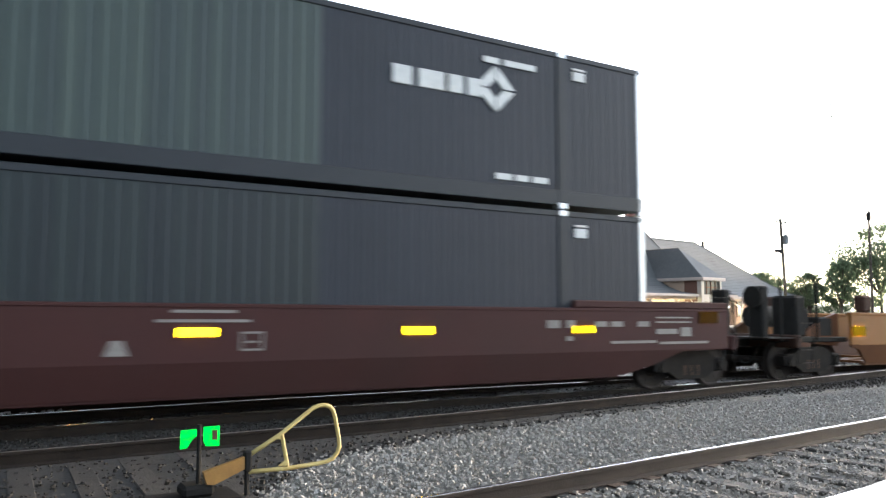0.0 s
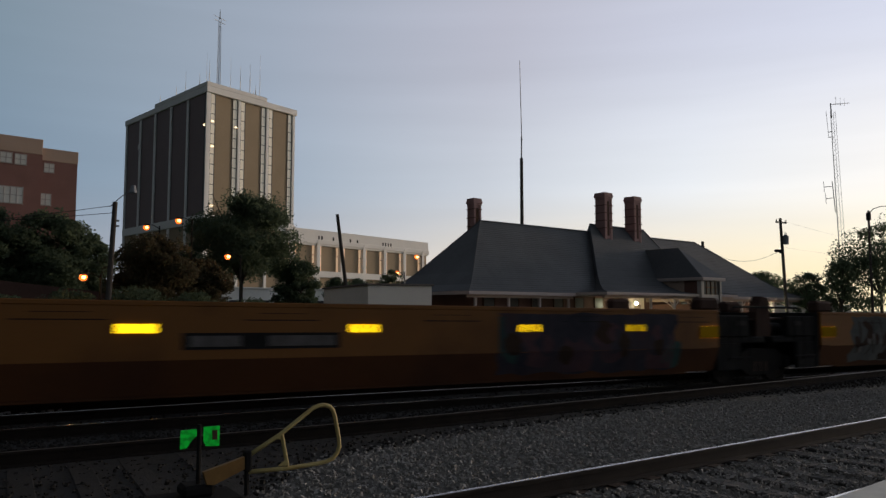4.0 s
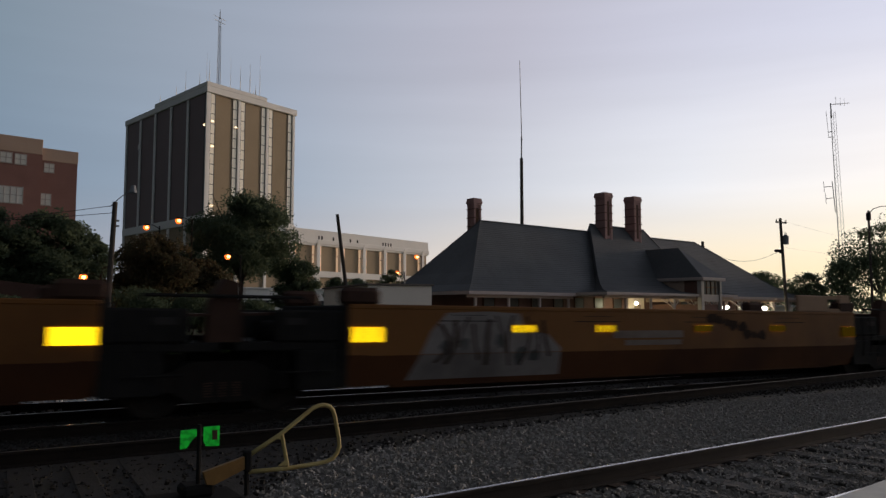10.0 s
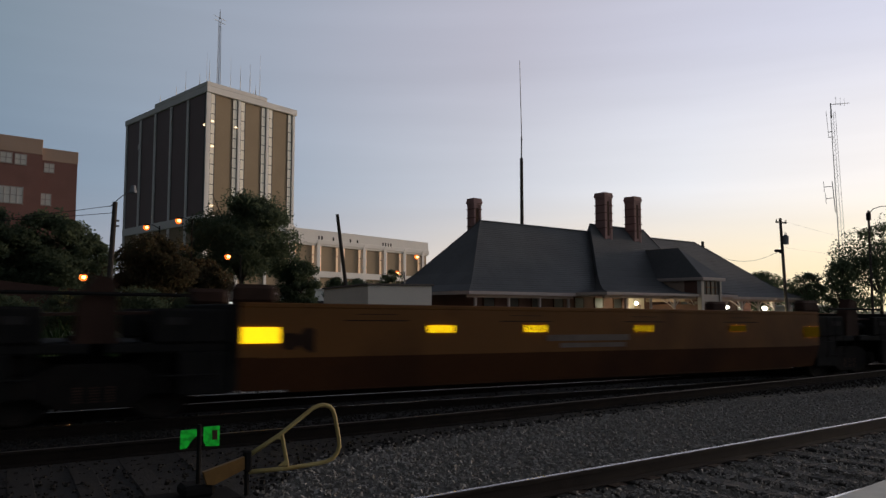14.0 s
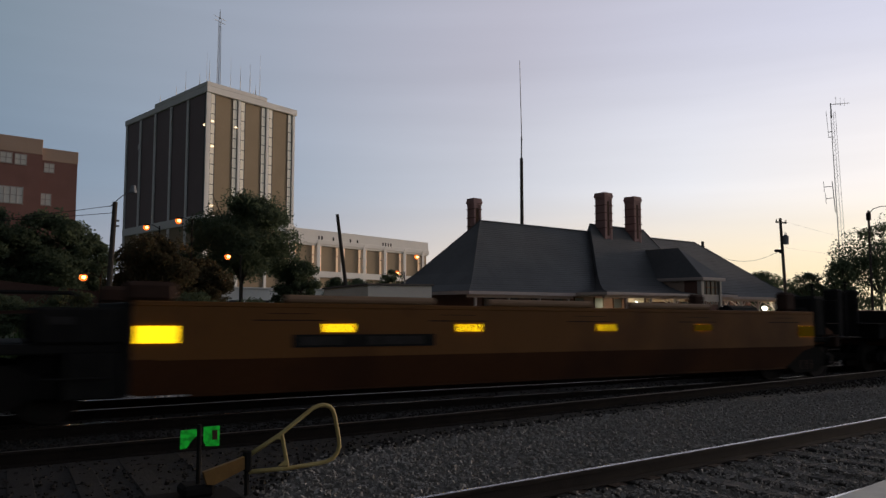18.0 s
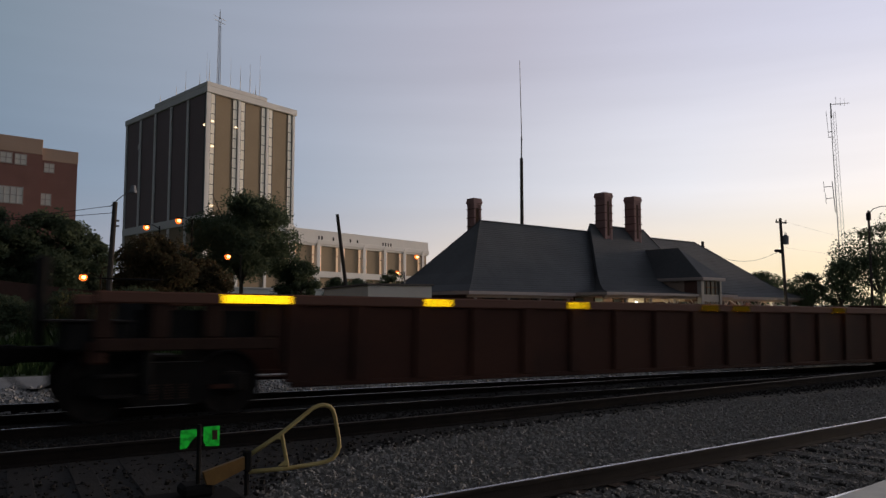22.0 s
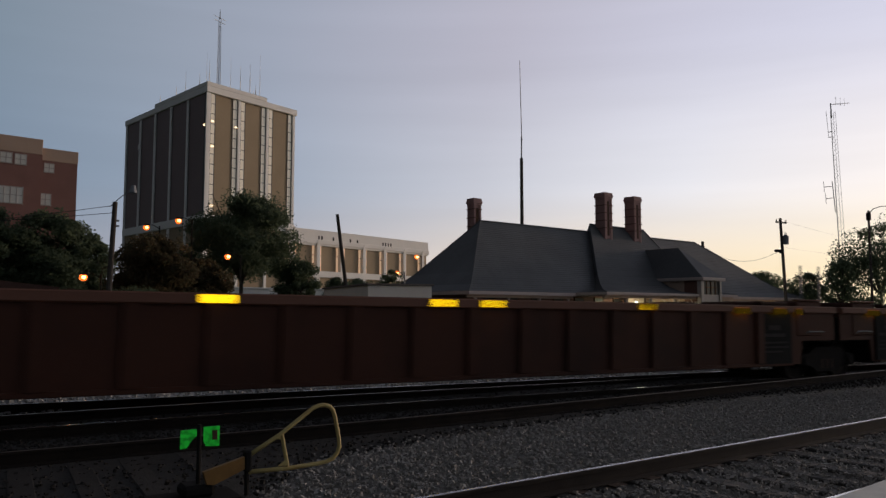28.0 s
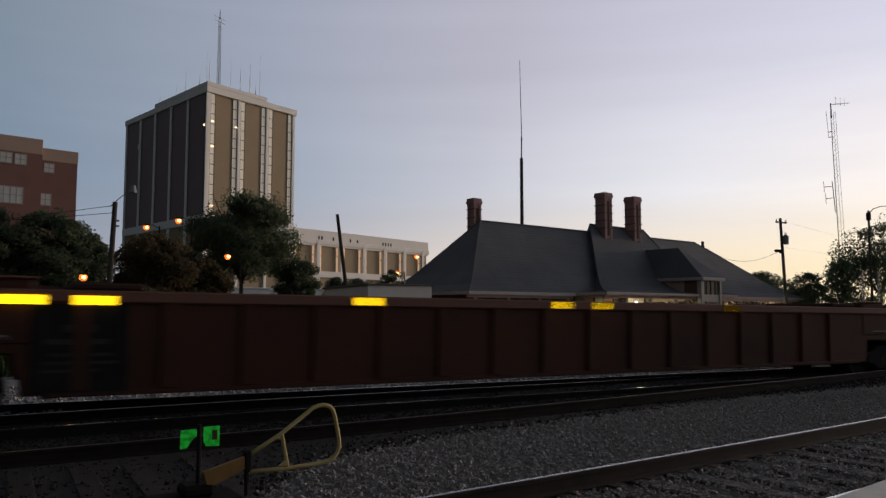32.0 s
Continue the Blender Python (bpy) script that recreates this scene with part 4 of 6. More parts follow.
sprayed(car, [[(54.1 - cx, 0.42), (54.3 - cx, 0.8), (54.5 - cx, 1.2), (54.8 - cx, 1.5), (55.6 - cx, 1.53), (56.3 - cx, 1.5), (56.4 - cx, 1.2), (56.9 - cx, 1.15), (57.2 - cx, 0.9), (57.25 - cx, 0.42)]], GRAFFITI[0], "silver spray paint")
graffiti(car, 54.4 - cx, 57.1 - cx, None, [(GRAFFITI[1], 5, 0.11)], 10, "grey shading over silver spray paint")
strokes(car, 54.5 - cx, 57.0 - cx, 0.6, 1.5, 10, GRAFFITI[5], 20, "dark outlines over silver spray paint")
bars(car, "logo", [(58.5 - cx, 60.4 - cx, 1.06, 1.2), (58.8 - cx, 60.35 - cx, 0.92, 1.02)], GREY_MARK, -HALF - 0.008, "pale logo shapes")
streak(car, 61.3 - cx, 1.45, 62.9 - cx, 1.05, 8, 0.1, GRAFFITI[5], 11, "dark brown spray paint")
guide = Form().box(64.3 - cx, 65.5 - cx, -HALF + 0.04, -HALF + 0.12, 1.62, 2.0, chamfer=0.02).box(65.5 - cx, 65.95 - cx, -HALF + 0.045, -HALF + 0.115, 1.62, 1.7).box(65.5 - cx, 65.95 - cx, -HALF + 0.045, -HALF + 0.115, 1.92, 2.0)
guide.box(65.95 - cx, 66.4 - cx, -HALF + 0.04, -HALF + 0.12, 1.5, 2.03, chamfer=0.02)
part("raised_guard", guide, RIM_BAR, car, "dusty pale raised side guard with an opening")
car, cx = yellow[3]
bars(car, "logo", [(75.6 - cx, 77.6 - cx, 1.02, 1.13), (75.9 - cx, 77.5 - cx, 0.9, 0.98)], GREY_MARK, -HALF - 0.008, "faded logo shapes")
graffiti(car, 70.6 - cx, 71.3 - cx, None, [(GRAFFITI[5], 2, 0.16)], 12, "brown stain")
car, cx = yellow[4]
bars(car, "stencil", [(89.5 - cx, 91.9 - cx, 0.97, 1.16)], BLACK_STEEL, -HALF - 0.007, "black stencil board")
bars(car, "stencil", [(89.6 - cx, 90.3 - cx, 1.0, 1.13), (90.7 - cx, 91.7 - cx, 1.0, 1.13)], FAINT_MARK, -HALF - 0.011)
for a, b in ((89.4, 91.9), (93.0, 95.3), (96.3, 98.6)):
    part("rim_bar", Form().tube((a - cx, -HALF + 0.05, 1.68), (b - cx, -HALF + 0.05, 1.68), 0.065, n=10), RIM_BAR, car, "rounded brown bar on the rim")


def red_car():
    """The maroon well car that carries the two containers."""
    x0, x1, cx = -8.0, 13.55, 3.0
    car = thing("well_car", "maroon steel well car carrying two stacked containers", "rail car", group="well cars of the train")
    rolling.append((car, cx, 0.0))
    L, R = x0 - cx, x1 - cx
    low = [(L, 0.84), (L, 0.80), (L + 0.35, 0.72), (L + 1.1, 0.385), (R - 2.9, 0.375), (R - 2.2, 0.53), (R - 1.4, 0.8), (R, 0.82), (R, 0.84)]
    for sgn in (-1, 1):
        side_panel(car, low, L, R, 1.60, HALF, sgn, MAROON, MAROON)
        part("top_chord", Form().box(L, R, *sorted((sgn * (HALF + 0.012), sgn * (HALF - 0.06))), 1.585, 1.65, chamfer=0.015), MAROON, car)
        part("end_rim", Form().box(9.3 - cx, R, *sorted((sgn * (HALF + 0.012), sgn * (HALF - 0.1))), 1.65, 1.79, chamfer=0.02), MAROON, car)
        part("bottom_chord", Form().box(L + 1.2, R - 3, *sorted((sgn * (HALF - 0.165), sgn * (HALF - 0.3))), 0.335, 0.41, chamfer=0.01), MAROON, car)
    well_floor(car, L + 0.8, R - 2.6, MAROON, 0.34)
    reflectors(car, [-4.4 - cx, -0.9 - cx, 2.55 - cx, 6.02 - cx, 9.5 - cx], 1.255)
    reflector(car, 12.65 - cx, 13.2 - cx, -HALF - 0.014, 1.36, 1.6, DIM_REFLECTOR_GLOW)
    y = -HALF - 0.008
    bars(car, "stencil", [(2.0 - cx, 3.28 - cx, 1.39, 1.43), (2.2 - cx, 3.08 - cx, 1.52, 1.56), (3.15 - cx, 3.18 - cx, 0.99, 1.26), (3.45 - cx, 3.48 - cx, 0.99, 1.26), (3.18 - cx, 3.45 - cx, 0.99, 1.02), (3.18 - cx, 3.45 - cx, 1.23, 1.26), (3.23 - cx, 3.40 - cx, 1.1, 1.13)], PALE_MARK, y)
    tri = Form().prism([(1.38 - cx, 0.95), (1.68 - cx, 0.95), (1.60 - cx, 1.15), (1.46 - cx, 1.15)], y - 0.003, y + 0.003)
    part("stencil", tri, PALE_MARK, car)
    bars(car, "stencil", [(8.65 - cx, 8.95 - cx, 1.28, 1.42), (9.1 - cx, 9.3 - cx, 1.28, 1.42), (9.1 - cx, 9.25 - cx, 1.05, 1.13), (9.8 - cx, 10.1 - cx, 1.3, 1.4), (10.2 - cx, 10.5 - cx, 1.3, 1.4), (10.9 - cx, 11.2 - cx, 1.3, 1.4),
                          (11.4 - cx, 12.4 - cx, 1.46, 1.49), (11.4 - cx, 12.4 - cx, 1.37, 1.40), (11.4 - cx, 12.0 - cx, 1.15, 1.25), (12.1 - cx, 12.4 - cx, 1.1, 1.28), (10.2 - cx, 11.4 - cx, 0.98, 1.03), (11.5 - cx, 12.9 - cx, 0.95, 1.0)], PALE_MARK, y)
    for sgn, xe in ((1, R), (-1, L)):
        truck(car, xe - sgn * 0.75)
        part("deck", Form().box(*sorted((xe - sgn * 0.3, xe + sgn * 0.35)), -1.25, 1.25, 0.9, 1.03, chamfer=0.02), BLACK_STEEL, car)
        part("end_sill", Form().box(*sorted((xe + sgn * 0.2, xe + sgn * 0.42)), -1.35, 1.35, 0.78, 1.1, chamfer=0.03), MAROON, car)
        part("bulkhead", Form().box(*sorted((xe - sgn * 2.0, xe - sgn * 1.88)), -1.25, 1.25, 0.4, 1.6, chamfer=0.02), BLACK_STEEL, car)
        r = Form().path([(xe + sgn * 0.3, -1.3, 0.5), (xe + sgn * 0.3, -1.36, 1.0), (xe + sgn * 0.3, -1.3, 1.9), (xe - sgn * 0.3, -1.3, 1.9), (xe - sgn * 0.3, -1.3, 1.6)], 0.016, 6)
        part("grab_rail", r, BLACK_STEEL, car)
        part("brake_stand", Form().box(*sorted((xe + sgn * 0.58, xe + sgn * 0.82)), -0.9, -0.5, 0.95, 2.1, chamfer=0.04), BLACK_STEEL, car)
        part("grab_post", Form().tube((xe + sgn * 0.5, -1.2, 0.9), (xe + sgn * 0.5, -1.2, 1.85), 0.03, n=6), BLACK_STEEL, car)
        coupler(car, xe + sgn * 0.42, sgn)
    return car


red_car()


def container(z0, s1, label, upper):
    """A 53-foot container with ribbed steel sides; s1: its trailing end."""
    length, high, half = 16.15, 2.98, 1.30
    cx = s1 - length / 2
    box = thing("shipping_container", label, "container", group="stacked containers")
    stacked.append((box, cx, z0))
    L, R = -length / 2, length / 2
    for sgn in (-1, 1):
        split = R - 6.9
        for name_, xa, xb, mat_, deep in (("side_wall", L + 0.12, split, CONTAINER_PANEL if upper else CONTAINER_PANEL_DIM, 0.035), ("rear_side_wall", split, R - 0.12, CONTAINER_NAVY, 0.006)):
            f, x = Form(), xa
            while x < xb - 0.01:
                pts = [(x, 0.0), (min(xb, x + 0.178), 0.0)] + ([(x + 0.186, deep), (x + 0.206, deep), (x + 0.213, 0.0)] if x + 0.213 < xb else [])
                for (p, dp), (q, dq) in zip(pts, pts[1:]):
                    f.add([(p, sgn * (half - 0.02 - dp), 0.33), (q, sgn * (half - 0.02 - dq), 0.33), (q, sgn * (half - 0.02 - dq), high - 0.1), (p, sgn * (half - 0.02 - dp), high - 0.1)], [(0, 1, 2, 3)])
                x += 0.213
            part(name_, f, mat_, box)
        part("bottom_rail", Form().box(L, R, *sorted((sgn * half, sgn * (half - 0.1))), 0.07, 0.35, chamfer=0.012), CONTAINER_RAIL, box)
        part("top_rail", Form().box(L, R, *sorted((sgn * half, sgn * (half - 0.08))), high - 0.12, high - 0.01, chamfer=0.012), CONTAINER_RAIL, box)
        for x in (L + 0.07, R - 0.07):
            part("corner_post", Form().box(x - 0.07, x + 0.07, *sorted((sgn * half, sgn * (half - 0.16))), 0, high, chamfer=0.012), ALU if x > 0 else CONTAINER_RAIL, box, "bare metal corner post" if x > 0 else "")
        for x in (L + 2.1, R - 2.1):
            part("lift_post", Form().box(x - 0.11, x + 0.11, *sorted((sgn * (half + 0.008), sgn * (half - 0.1))), 0.12, high, chamfer=0.012), CONTAINER_RAIL, box)
            for z in (0.0, high - 0.118):
                part("corner_casting", Form().box(x - 0.10, x + 0.10, *sorted((sgn * (half + 0.012), sgn * (half - 0.15))), z, z + 0.118, chamfer=0.015), ALU if sgn < 0 else CONTAINER_RAIL, box, "scuffed corner casting")
    part("roof_panel", Form().box(L + 0.05, R - 0.05, -half + 0.06, half - 0.06, high - 0.07, high - 0.03), CONTAINER_NAVY, box)
    part("floor_panel", Form().box(L + 0.05, R - 0.05, -half + 0.06, half - 0.06, 0.08, 0.14), CONTAINER_RAIL, box)
    part("front_wall", Form().box(L, L + 0.06, -half + 0.14, half - 0.14, 0.1, high - 0.08), CONTAINER_NAVY, box)
    doors = Form()
    for y in (-0.6, 0.6):
        doors.box(R - 0.06, R, y - 0.55, y + 0.55, 0.14, high - 0.12, chamfer=0.01)
    part("door", doors, CONTAINER_NAVY, box)
    rods = Form()
    for y in (-0.9, -0.35, 0.35, 0.9):
        rods.tube((R + 0.02, y, 0.1), (R + 0.02, y, high - 0.1), 0.018, n=8)
    part("lock_rod", rods, GALV, box)
    y = -half - 0.012
    part("placard", Form().box(9.45 - cx, 9.75 - cx, y - 0.003, y + 0.025, high - 0.50, high - 0.33, chamfer=0.004), WHITE_MARK, box, "small white placard")
    part("placard", Form().box(9.45 - cx, 9.75 - cx, y - 0.003, y + 0.025, high - 0.30, high - 0.26, chamfer=0.004), WHITE_MARK, box)
    if upper:
        zl = 5.39 - z0
        marks_ = Form()
        for a, b in ((5.6, 5.97), (6.09, 6.6), (6.68, 6.98), (7.06, 7.36)):
            marks_.box(a - cx, b - cx, y - 0.002, y + 0.03, zl - 0.16, zl + 0.16, chamfer=0.012)
        part("logo", marks_, WHITE_MARK, box, "white logo shapes")
        d = Form()
        c0 = 7.66 - cx
        for k in range(4):
            a0, a1 = math.pi / 2 * k + 0.06, math.pi / 2 * (k + 1) - 0.06
            ring = lambda r, a: (c0 + r * math.cos(a), zl + 0.04 + r * math.sin(a))
            o0, o1, i0, i1 = ring(0.41, a0), ring(0.41, a1), ring(0.17, a0), ring(0.17, a1)
            d.prism([i0, o0, o1, i1], y - 0.002, y + 0.03)
        part("logo", d, WHITE_MARK, box, "white diamond ring logo")
        bars(box, "stencil", [(7.4 - cx, 7.75 - cx, 5.88 - z0, 5.99 - z0), (7.85 - cx, 8.55 - cx, 5.88 - z0, 5.99 - z0), (7.65 - cx, 8.0 - cx, 3.82 - z0, 3.93 - z0), (8.08 - cx, 8.38 - cx, 3.82 - z0, 3.93 - z0), (8.47 - cx, 8.82 - cx, 3.82 - z0, 3.93 - z0)], WHITE_MARK, y)
    return box


container(0.39, 11.28, "green ribbed steel shipping container in the well, dimmed in its colour", False)
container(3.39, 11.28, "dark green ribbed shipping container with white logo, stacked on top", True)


def oxide_unit(x0, x1, left, right, marks, boards, label):
    """One rust-red ribbed well of a three-piece set. boards: black stencil boards."""
    cx = 0.5 * (x0 + x1)
    car = thing("ribbed_well_car", label, "rail car", group="ribbed well cars of the train")
    falling.append((car, cx, 0.045))
    L, R = x0 - cx, x1 - cx
    jl, jr = left[0] - cx, right[0] - cx
    for sgn in (-1, 1):
        f = Form()
        left_out = [(jl + 3.5, 1.6), (jl + 3.5, 0.95), (jl + 3.75, 0.42)] if left[1] == "coupling" else [(L, 1.6), (L, 0.95), (jl + 1.38, 0.95), (jl + 1.48, 0.42)]
        out = left_out + [(jr - 1.48, 0.42), (jr - 1.38, 0.95), (R, 0.95), (R, 1.6)]
        f.prism(out, *sorted((sgn * (HALF - 0.07), sgn * (HALF - 0.12))))
        part("side_panel", f, OXIDE, car)
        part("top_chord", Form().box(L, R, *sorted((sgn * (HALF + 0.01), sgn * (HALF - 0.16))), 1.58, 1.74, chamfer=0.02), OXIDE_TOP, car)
        part("bottom_chord", Form().box(jl + (3.75 if left[1] == "coupling" else 1.75), jr - 1.75, *sorted((sgn * (HALF - 0.03), sgn * (HALF - 0.18))), 0.39, 0.47, chamfer=0.015), OXIDE, car)
        if left[1] == "coupling":
            part("end_frame", Form().box(L, jl + 3.5, *sorted((sgn * (HALF - 0.04), sgn * (HALF - 0.14))), 0.95, 1.12, chamfer=0.02), GUIDE_STEEL, car)
            for x in (L + 0.1, jl + 1.9, jl + 2.6, jl + 3.4):
                part("frame_post", Form().box(x - 0.12, x + 0.12, *sorted((sgn * (HALF - 0.05), sgn * (HALF - 0.13))), 1.12, 1.6, chamfer=0.02), GUIDE_STEEL, car)
        for x in np.arange(jl + (3.76 if left[1] == "coupling" else 2.15), jr - 1.9, 1.08):
            part("rib", Form().prism([(x - 0.115, 0.47), (x + 0.115, 0.47), (x + 0.1, 1.58), (x - 0.1, 1.58)], *sorted((sgn * (HALF - 0.005), sgn * (HALF - 0.08)))), OXIDE, car)
    well_floor(car, jl + 2.0, jr - 2.0, OXIDE, 0.40)
    xs = [m - cx for m in marks]
    wide = 1.0 if left[1] == "coupling" else 0.55
    for m in xs:
        w, zc = wide if m == xs[0] else 0.52, 1.66
        if m > jr - 4.0 or (m < jl + 2.6 and left[1] != "coupling"):
            zc = 1.61
            w = 0.27 if (m > jr - 1.8 or (left[1] == "coupling" and jr - 3.3 < m < jr - 2.9)) else w
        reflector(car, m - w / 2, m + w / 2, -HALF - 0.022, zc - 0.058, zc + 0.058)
    for a, b in boards:
        part("stencil_board", Form().box(a - cx, b - cx, -HALF + 0.02, -HALF + 0.06, 0.45, 1.56), BLACK_STEEL, car, "black painted stencil board")
        w = b - a
        rows = [(a + 0.12 * w - cx, b - 0.2 * w - cx, 1.05, 1.12), (a + 0.3 * w - cx, b - 0.35 * w - cx, 1.2, 1.3), (a + 0.1 * w - cx, b - 0.1 * w - cx, 0.8, 0.84), (a + 0.1 * w - cx, b - 0.3 * w - cx, 0.7, 0.74), (a + 0.15 * w - cx, b - 0.15 * w - cx, 0.9, 0.94)]
        bars(car, "stencil", rows, FAINT_MARK, -HALF + 0.012)
    for joint, xj, xe, sgn in ((left, jl, L, -1), (right, jr, R, 1)):
        part("deck", Form().box(*sorted((xj - sgn * 1.6, xe)), -1.25, 1.25, 0.92, 1.04, chamfer=0.02), BLACK_STEEL, car)
        part("bulkhead", Form().box(*sorted((xj - sgn * 1.85, xj - sgn * 1.72)), -1.25, 1.25, 0.36, 1.68, chamfer=0.02), BLACK_STEEL, car)
        g = Form().box(*sorted((xj - sgn * 2.9, xj - sgn * 1.95)), -HALF + 0.02, -HALF + 0.26, 1.74, 1.84, chamfer=0.03).box(*sorted((xj - sgn * 2.9, xj - sgn * 1.95)), HALF - 0.26, HALF - 0.02, 1.74, 1.84, chamfer=0.03)
        if joint[1] != "coupling":
            part("container_guide", g, GUIDE_STEEL, car, "dark rusty raised container guide")
        if joint[1] == "coupling":
            truck(car, xj - sgn * 2.1)
            coupler(car, xj - sgn * 1.02, sgn)
            part("end_sill", Form().box(*sorted((xj - sgn * 1.25, xj - sgn * 1.02)), -1.35, 1.35, 0.78, 1.08, chamfer=0.03), OXIDE, car)
            part("brake_stand", Form().box(*sorted((xj - sgn * 0.42, xj - sgn * 0.58)), -0.9, -0.5, 1.02, 2.2, chamfer=0.04), BLACK_STEEL, car)
            part("valve_box", Form().box(*sorted((xj - sgn * 0.75, xj - sgn * 1.55)), -1.3, -0.3, 0.95, 1.33, chamfer=0.03), BLACK_STEEL, car)
            part("walkway", Form().box(*sorted((xj - sgn * 0.5, xj - sgn * 1.6)), -1.36, -0.2, 1.335, 1.355), WHEEL_STEEL, car, "worn steel step board")
            for q in (0.35, 0.62):
                part("step", Form().box(*sorted((xj - sgn * 1.2, xj - sgn * 1.65)), -1.38, -1.2, q, q + 0.03), WHEEL_STEEL, car)
            part("reservoir", Form().tube((xj - sgn * 1.75, -0.7, 1.25), (xj - sgn * 3.2, -0.7, 1.25), 0.2, n=14), BLACK_STEEL, car)
            part("end_guard", Form().box(*sorted((xj - sgn * 1.6, xj - sgn * 3.3)), -1.2, -1.15, 1.05, 1.5, chamfer=0.01), BLACK_STEEL, car)
            part("grab_rail", Form().path([(xj - sgn * 1.1, -1.3, 0.5), (xj - sgn * 1.1, -1.36, 1.0), (xj - sgn * 1.1, -1.3, 1.9), (xj - sgn * 1.9, -1.3, 1.9)], 0.016, 6), BLACK_STEEL, car)
        else:
            part("end_box", Form().box(*sorted((xj - sgn * 1.6, xj - sgn * 0.62)), -1.38, 1.38, 1.04, 1.86, chamfer=0.04), OXIDE, car)
            part("box_lip", Form().box(*sorted((xj - sgn * 1.63, xj - sgn * 0.6)), -1.40, -1.30, 1.865, 1.90, chamfer=0.01), OXIDE_TOP, car)
            part("end_bracket", Form().prism([(xj - sgn * 0.62, 1.04), (xj - sgn * 0.62, 1.6), (xj - sgn * 0.3, 1.2), (xj - sgn * 0.3, 1.04)], -1.3, -1.22), OXIDE, car)
            part("brake_cabinet", Form().box(*sorted((xj - sgn * 0.45, xj - sgn * 0.08)), -1.15, -0.35, 1.04, 1.5, chamfer=0.03), BLACK_STEEL, car)
            part("side_apron", Form().box(*sorted((xj - sgn * 0.6, xj - sgn * 0.06)), -1.25, -1.2, 0.9, 1.36, chamfer=0.01), BLACK_STEEL, car)
            part("grab_rail", Form().path([(xj - sgn * 0.7, -1.44, 1.12), (xj - sgn * 0.72, -1.47, 1.16), (xj - sgn * 1.3, -1.47, 1.16), (xj - sgn * 1.32, -1.44, 1.12)], 0.014, 6), GALV, car)
            post_at = xj - 0.68 if sgn > 0 else xj + 0.06
            part("brake_post", Form().tube((post_at, -0.9, 1.0), (post_at, -0.9, 2.74), 0.022, n=8), GALV, car, "tall thin steel post")
            if sgn > 0:
                truck(car, xj)
    return car


oxide_unit(105.5, 128.38, (104.4, "coupling"), (128.5, "joint"), [107.6, 110.6, 113.6, 117.2, 118.2, 121.8, 125.5, 126.25, 126.85], [(125.75, 126.7)], "rust-red ribbed steel well car, empty")
oxide_unit(128.62, 149.68, (128.5, "joint"), (149.8, "joint"), [130.1, 131.0, 135.0, 138.66, 139.65, 143.35, 146.2, 147.5, 148.2], [(130.6, 131.4), (146.75, 147.95)], "rust-red ribbed steel well car with black stencil boards, empty")
oxide_unit(149.92, 171.0, (149.8, "joint"), (171.1, "joint"), [151.25, 152.08, 155.95, 159.82, 160.8, 164.5], [(151.4, 152.5)], "rust-red ribbed steel well car behind the others, empty")
oxide_unit(171.22, 192.28, (171.1, "joint"), (192.4, "joint"), [172.6, 173.4, 177.2, 181.0, 182.0, 185.8], [(172.7, 173.8)], "rust-red ribbed steel well car coming last, empty")


# ---- switch stand beside the turnout ----
dark_tie_mesh = tie_mesh.copy()
dark_tie_mesh.materials[0] = DARK_TIE
for x in LONG_TIES:
    t = new("long_tie", dark_tie_mesh)
    t.parent = turnout
    short = x < 0.8
    t.matrix_basis = pose(x, 8.9 if short else 8.3, -0.166, 0, 0, -1.2) @ Matrix.Diagonal((1.05, 0.9 if short else 1.25, 1, 1))
for x in np.arange(-2.7, 0.3, 0.56):
    t = new("tie", dark_tie_mesh)
    t.parent = turnout
    t.matrix_basis = pose(x, 9.5, -0.166, 0, 0, random.uniform(-2, 2)) @ Matrix.Diagonal((1, 0.7, 1, 1))
stand = thing("switch_stand", "low switch stand with green targets and a yellow lever", "switch stand", pose(1.734, 7.0, -0.176))
part("base_plate", Form().box(-0.42, 0.34, -0.2, 0.3, 0.0, 0.04, chamfer=0.01).box(-0.15, 0.13, -0.06, 0.2, 0.04, 0.15, chamfer=0.03), BLACK_STEEL, stand)
part("spindle", Form().tube((0, 0.03, 0.1), (0, 0.03, 0.67), 0.02, n=8), BLACK_STEEL, stand)
for outline in ([(-0.172, 0.468), (-0.115, 0.475), (-0.09, 0.51), (-0.06, 0.55), (-0.03, 0.575), (-0.032, 0.635), (-0.172, 0.632)],
                [(0.028, 0.53), (0.05, 0.48), (0.09, 0.475), (0.17, 0.47), (0.172, 0.648), (0.03, 0.65)]):
    part("target", Form().prism(outline, -0.005, 0.005), GREEN_TARGET_GLOW, stand, "green reflective target plate with its own glow, chipped at the edge")
part("target_patch", Form().box(0.105, 0.15, -0.012, -0.006, 0.53, 0.615, chamfer=0.002), RUSTY, stand, "pale worn patch")
part("lever_arm", Form().prism([(0.02, 0.26), (0.055, 0.15), (0.12, 0.14), (0.42, 0.26), (0.44, 0.375), (0.30, 0.335)], -0.06, -0.01), STAND_YELLOW, stand, "chipped yellow lever")
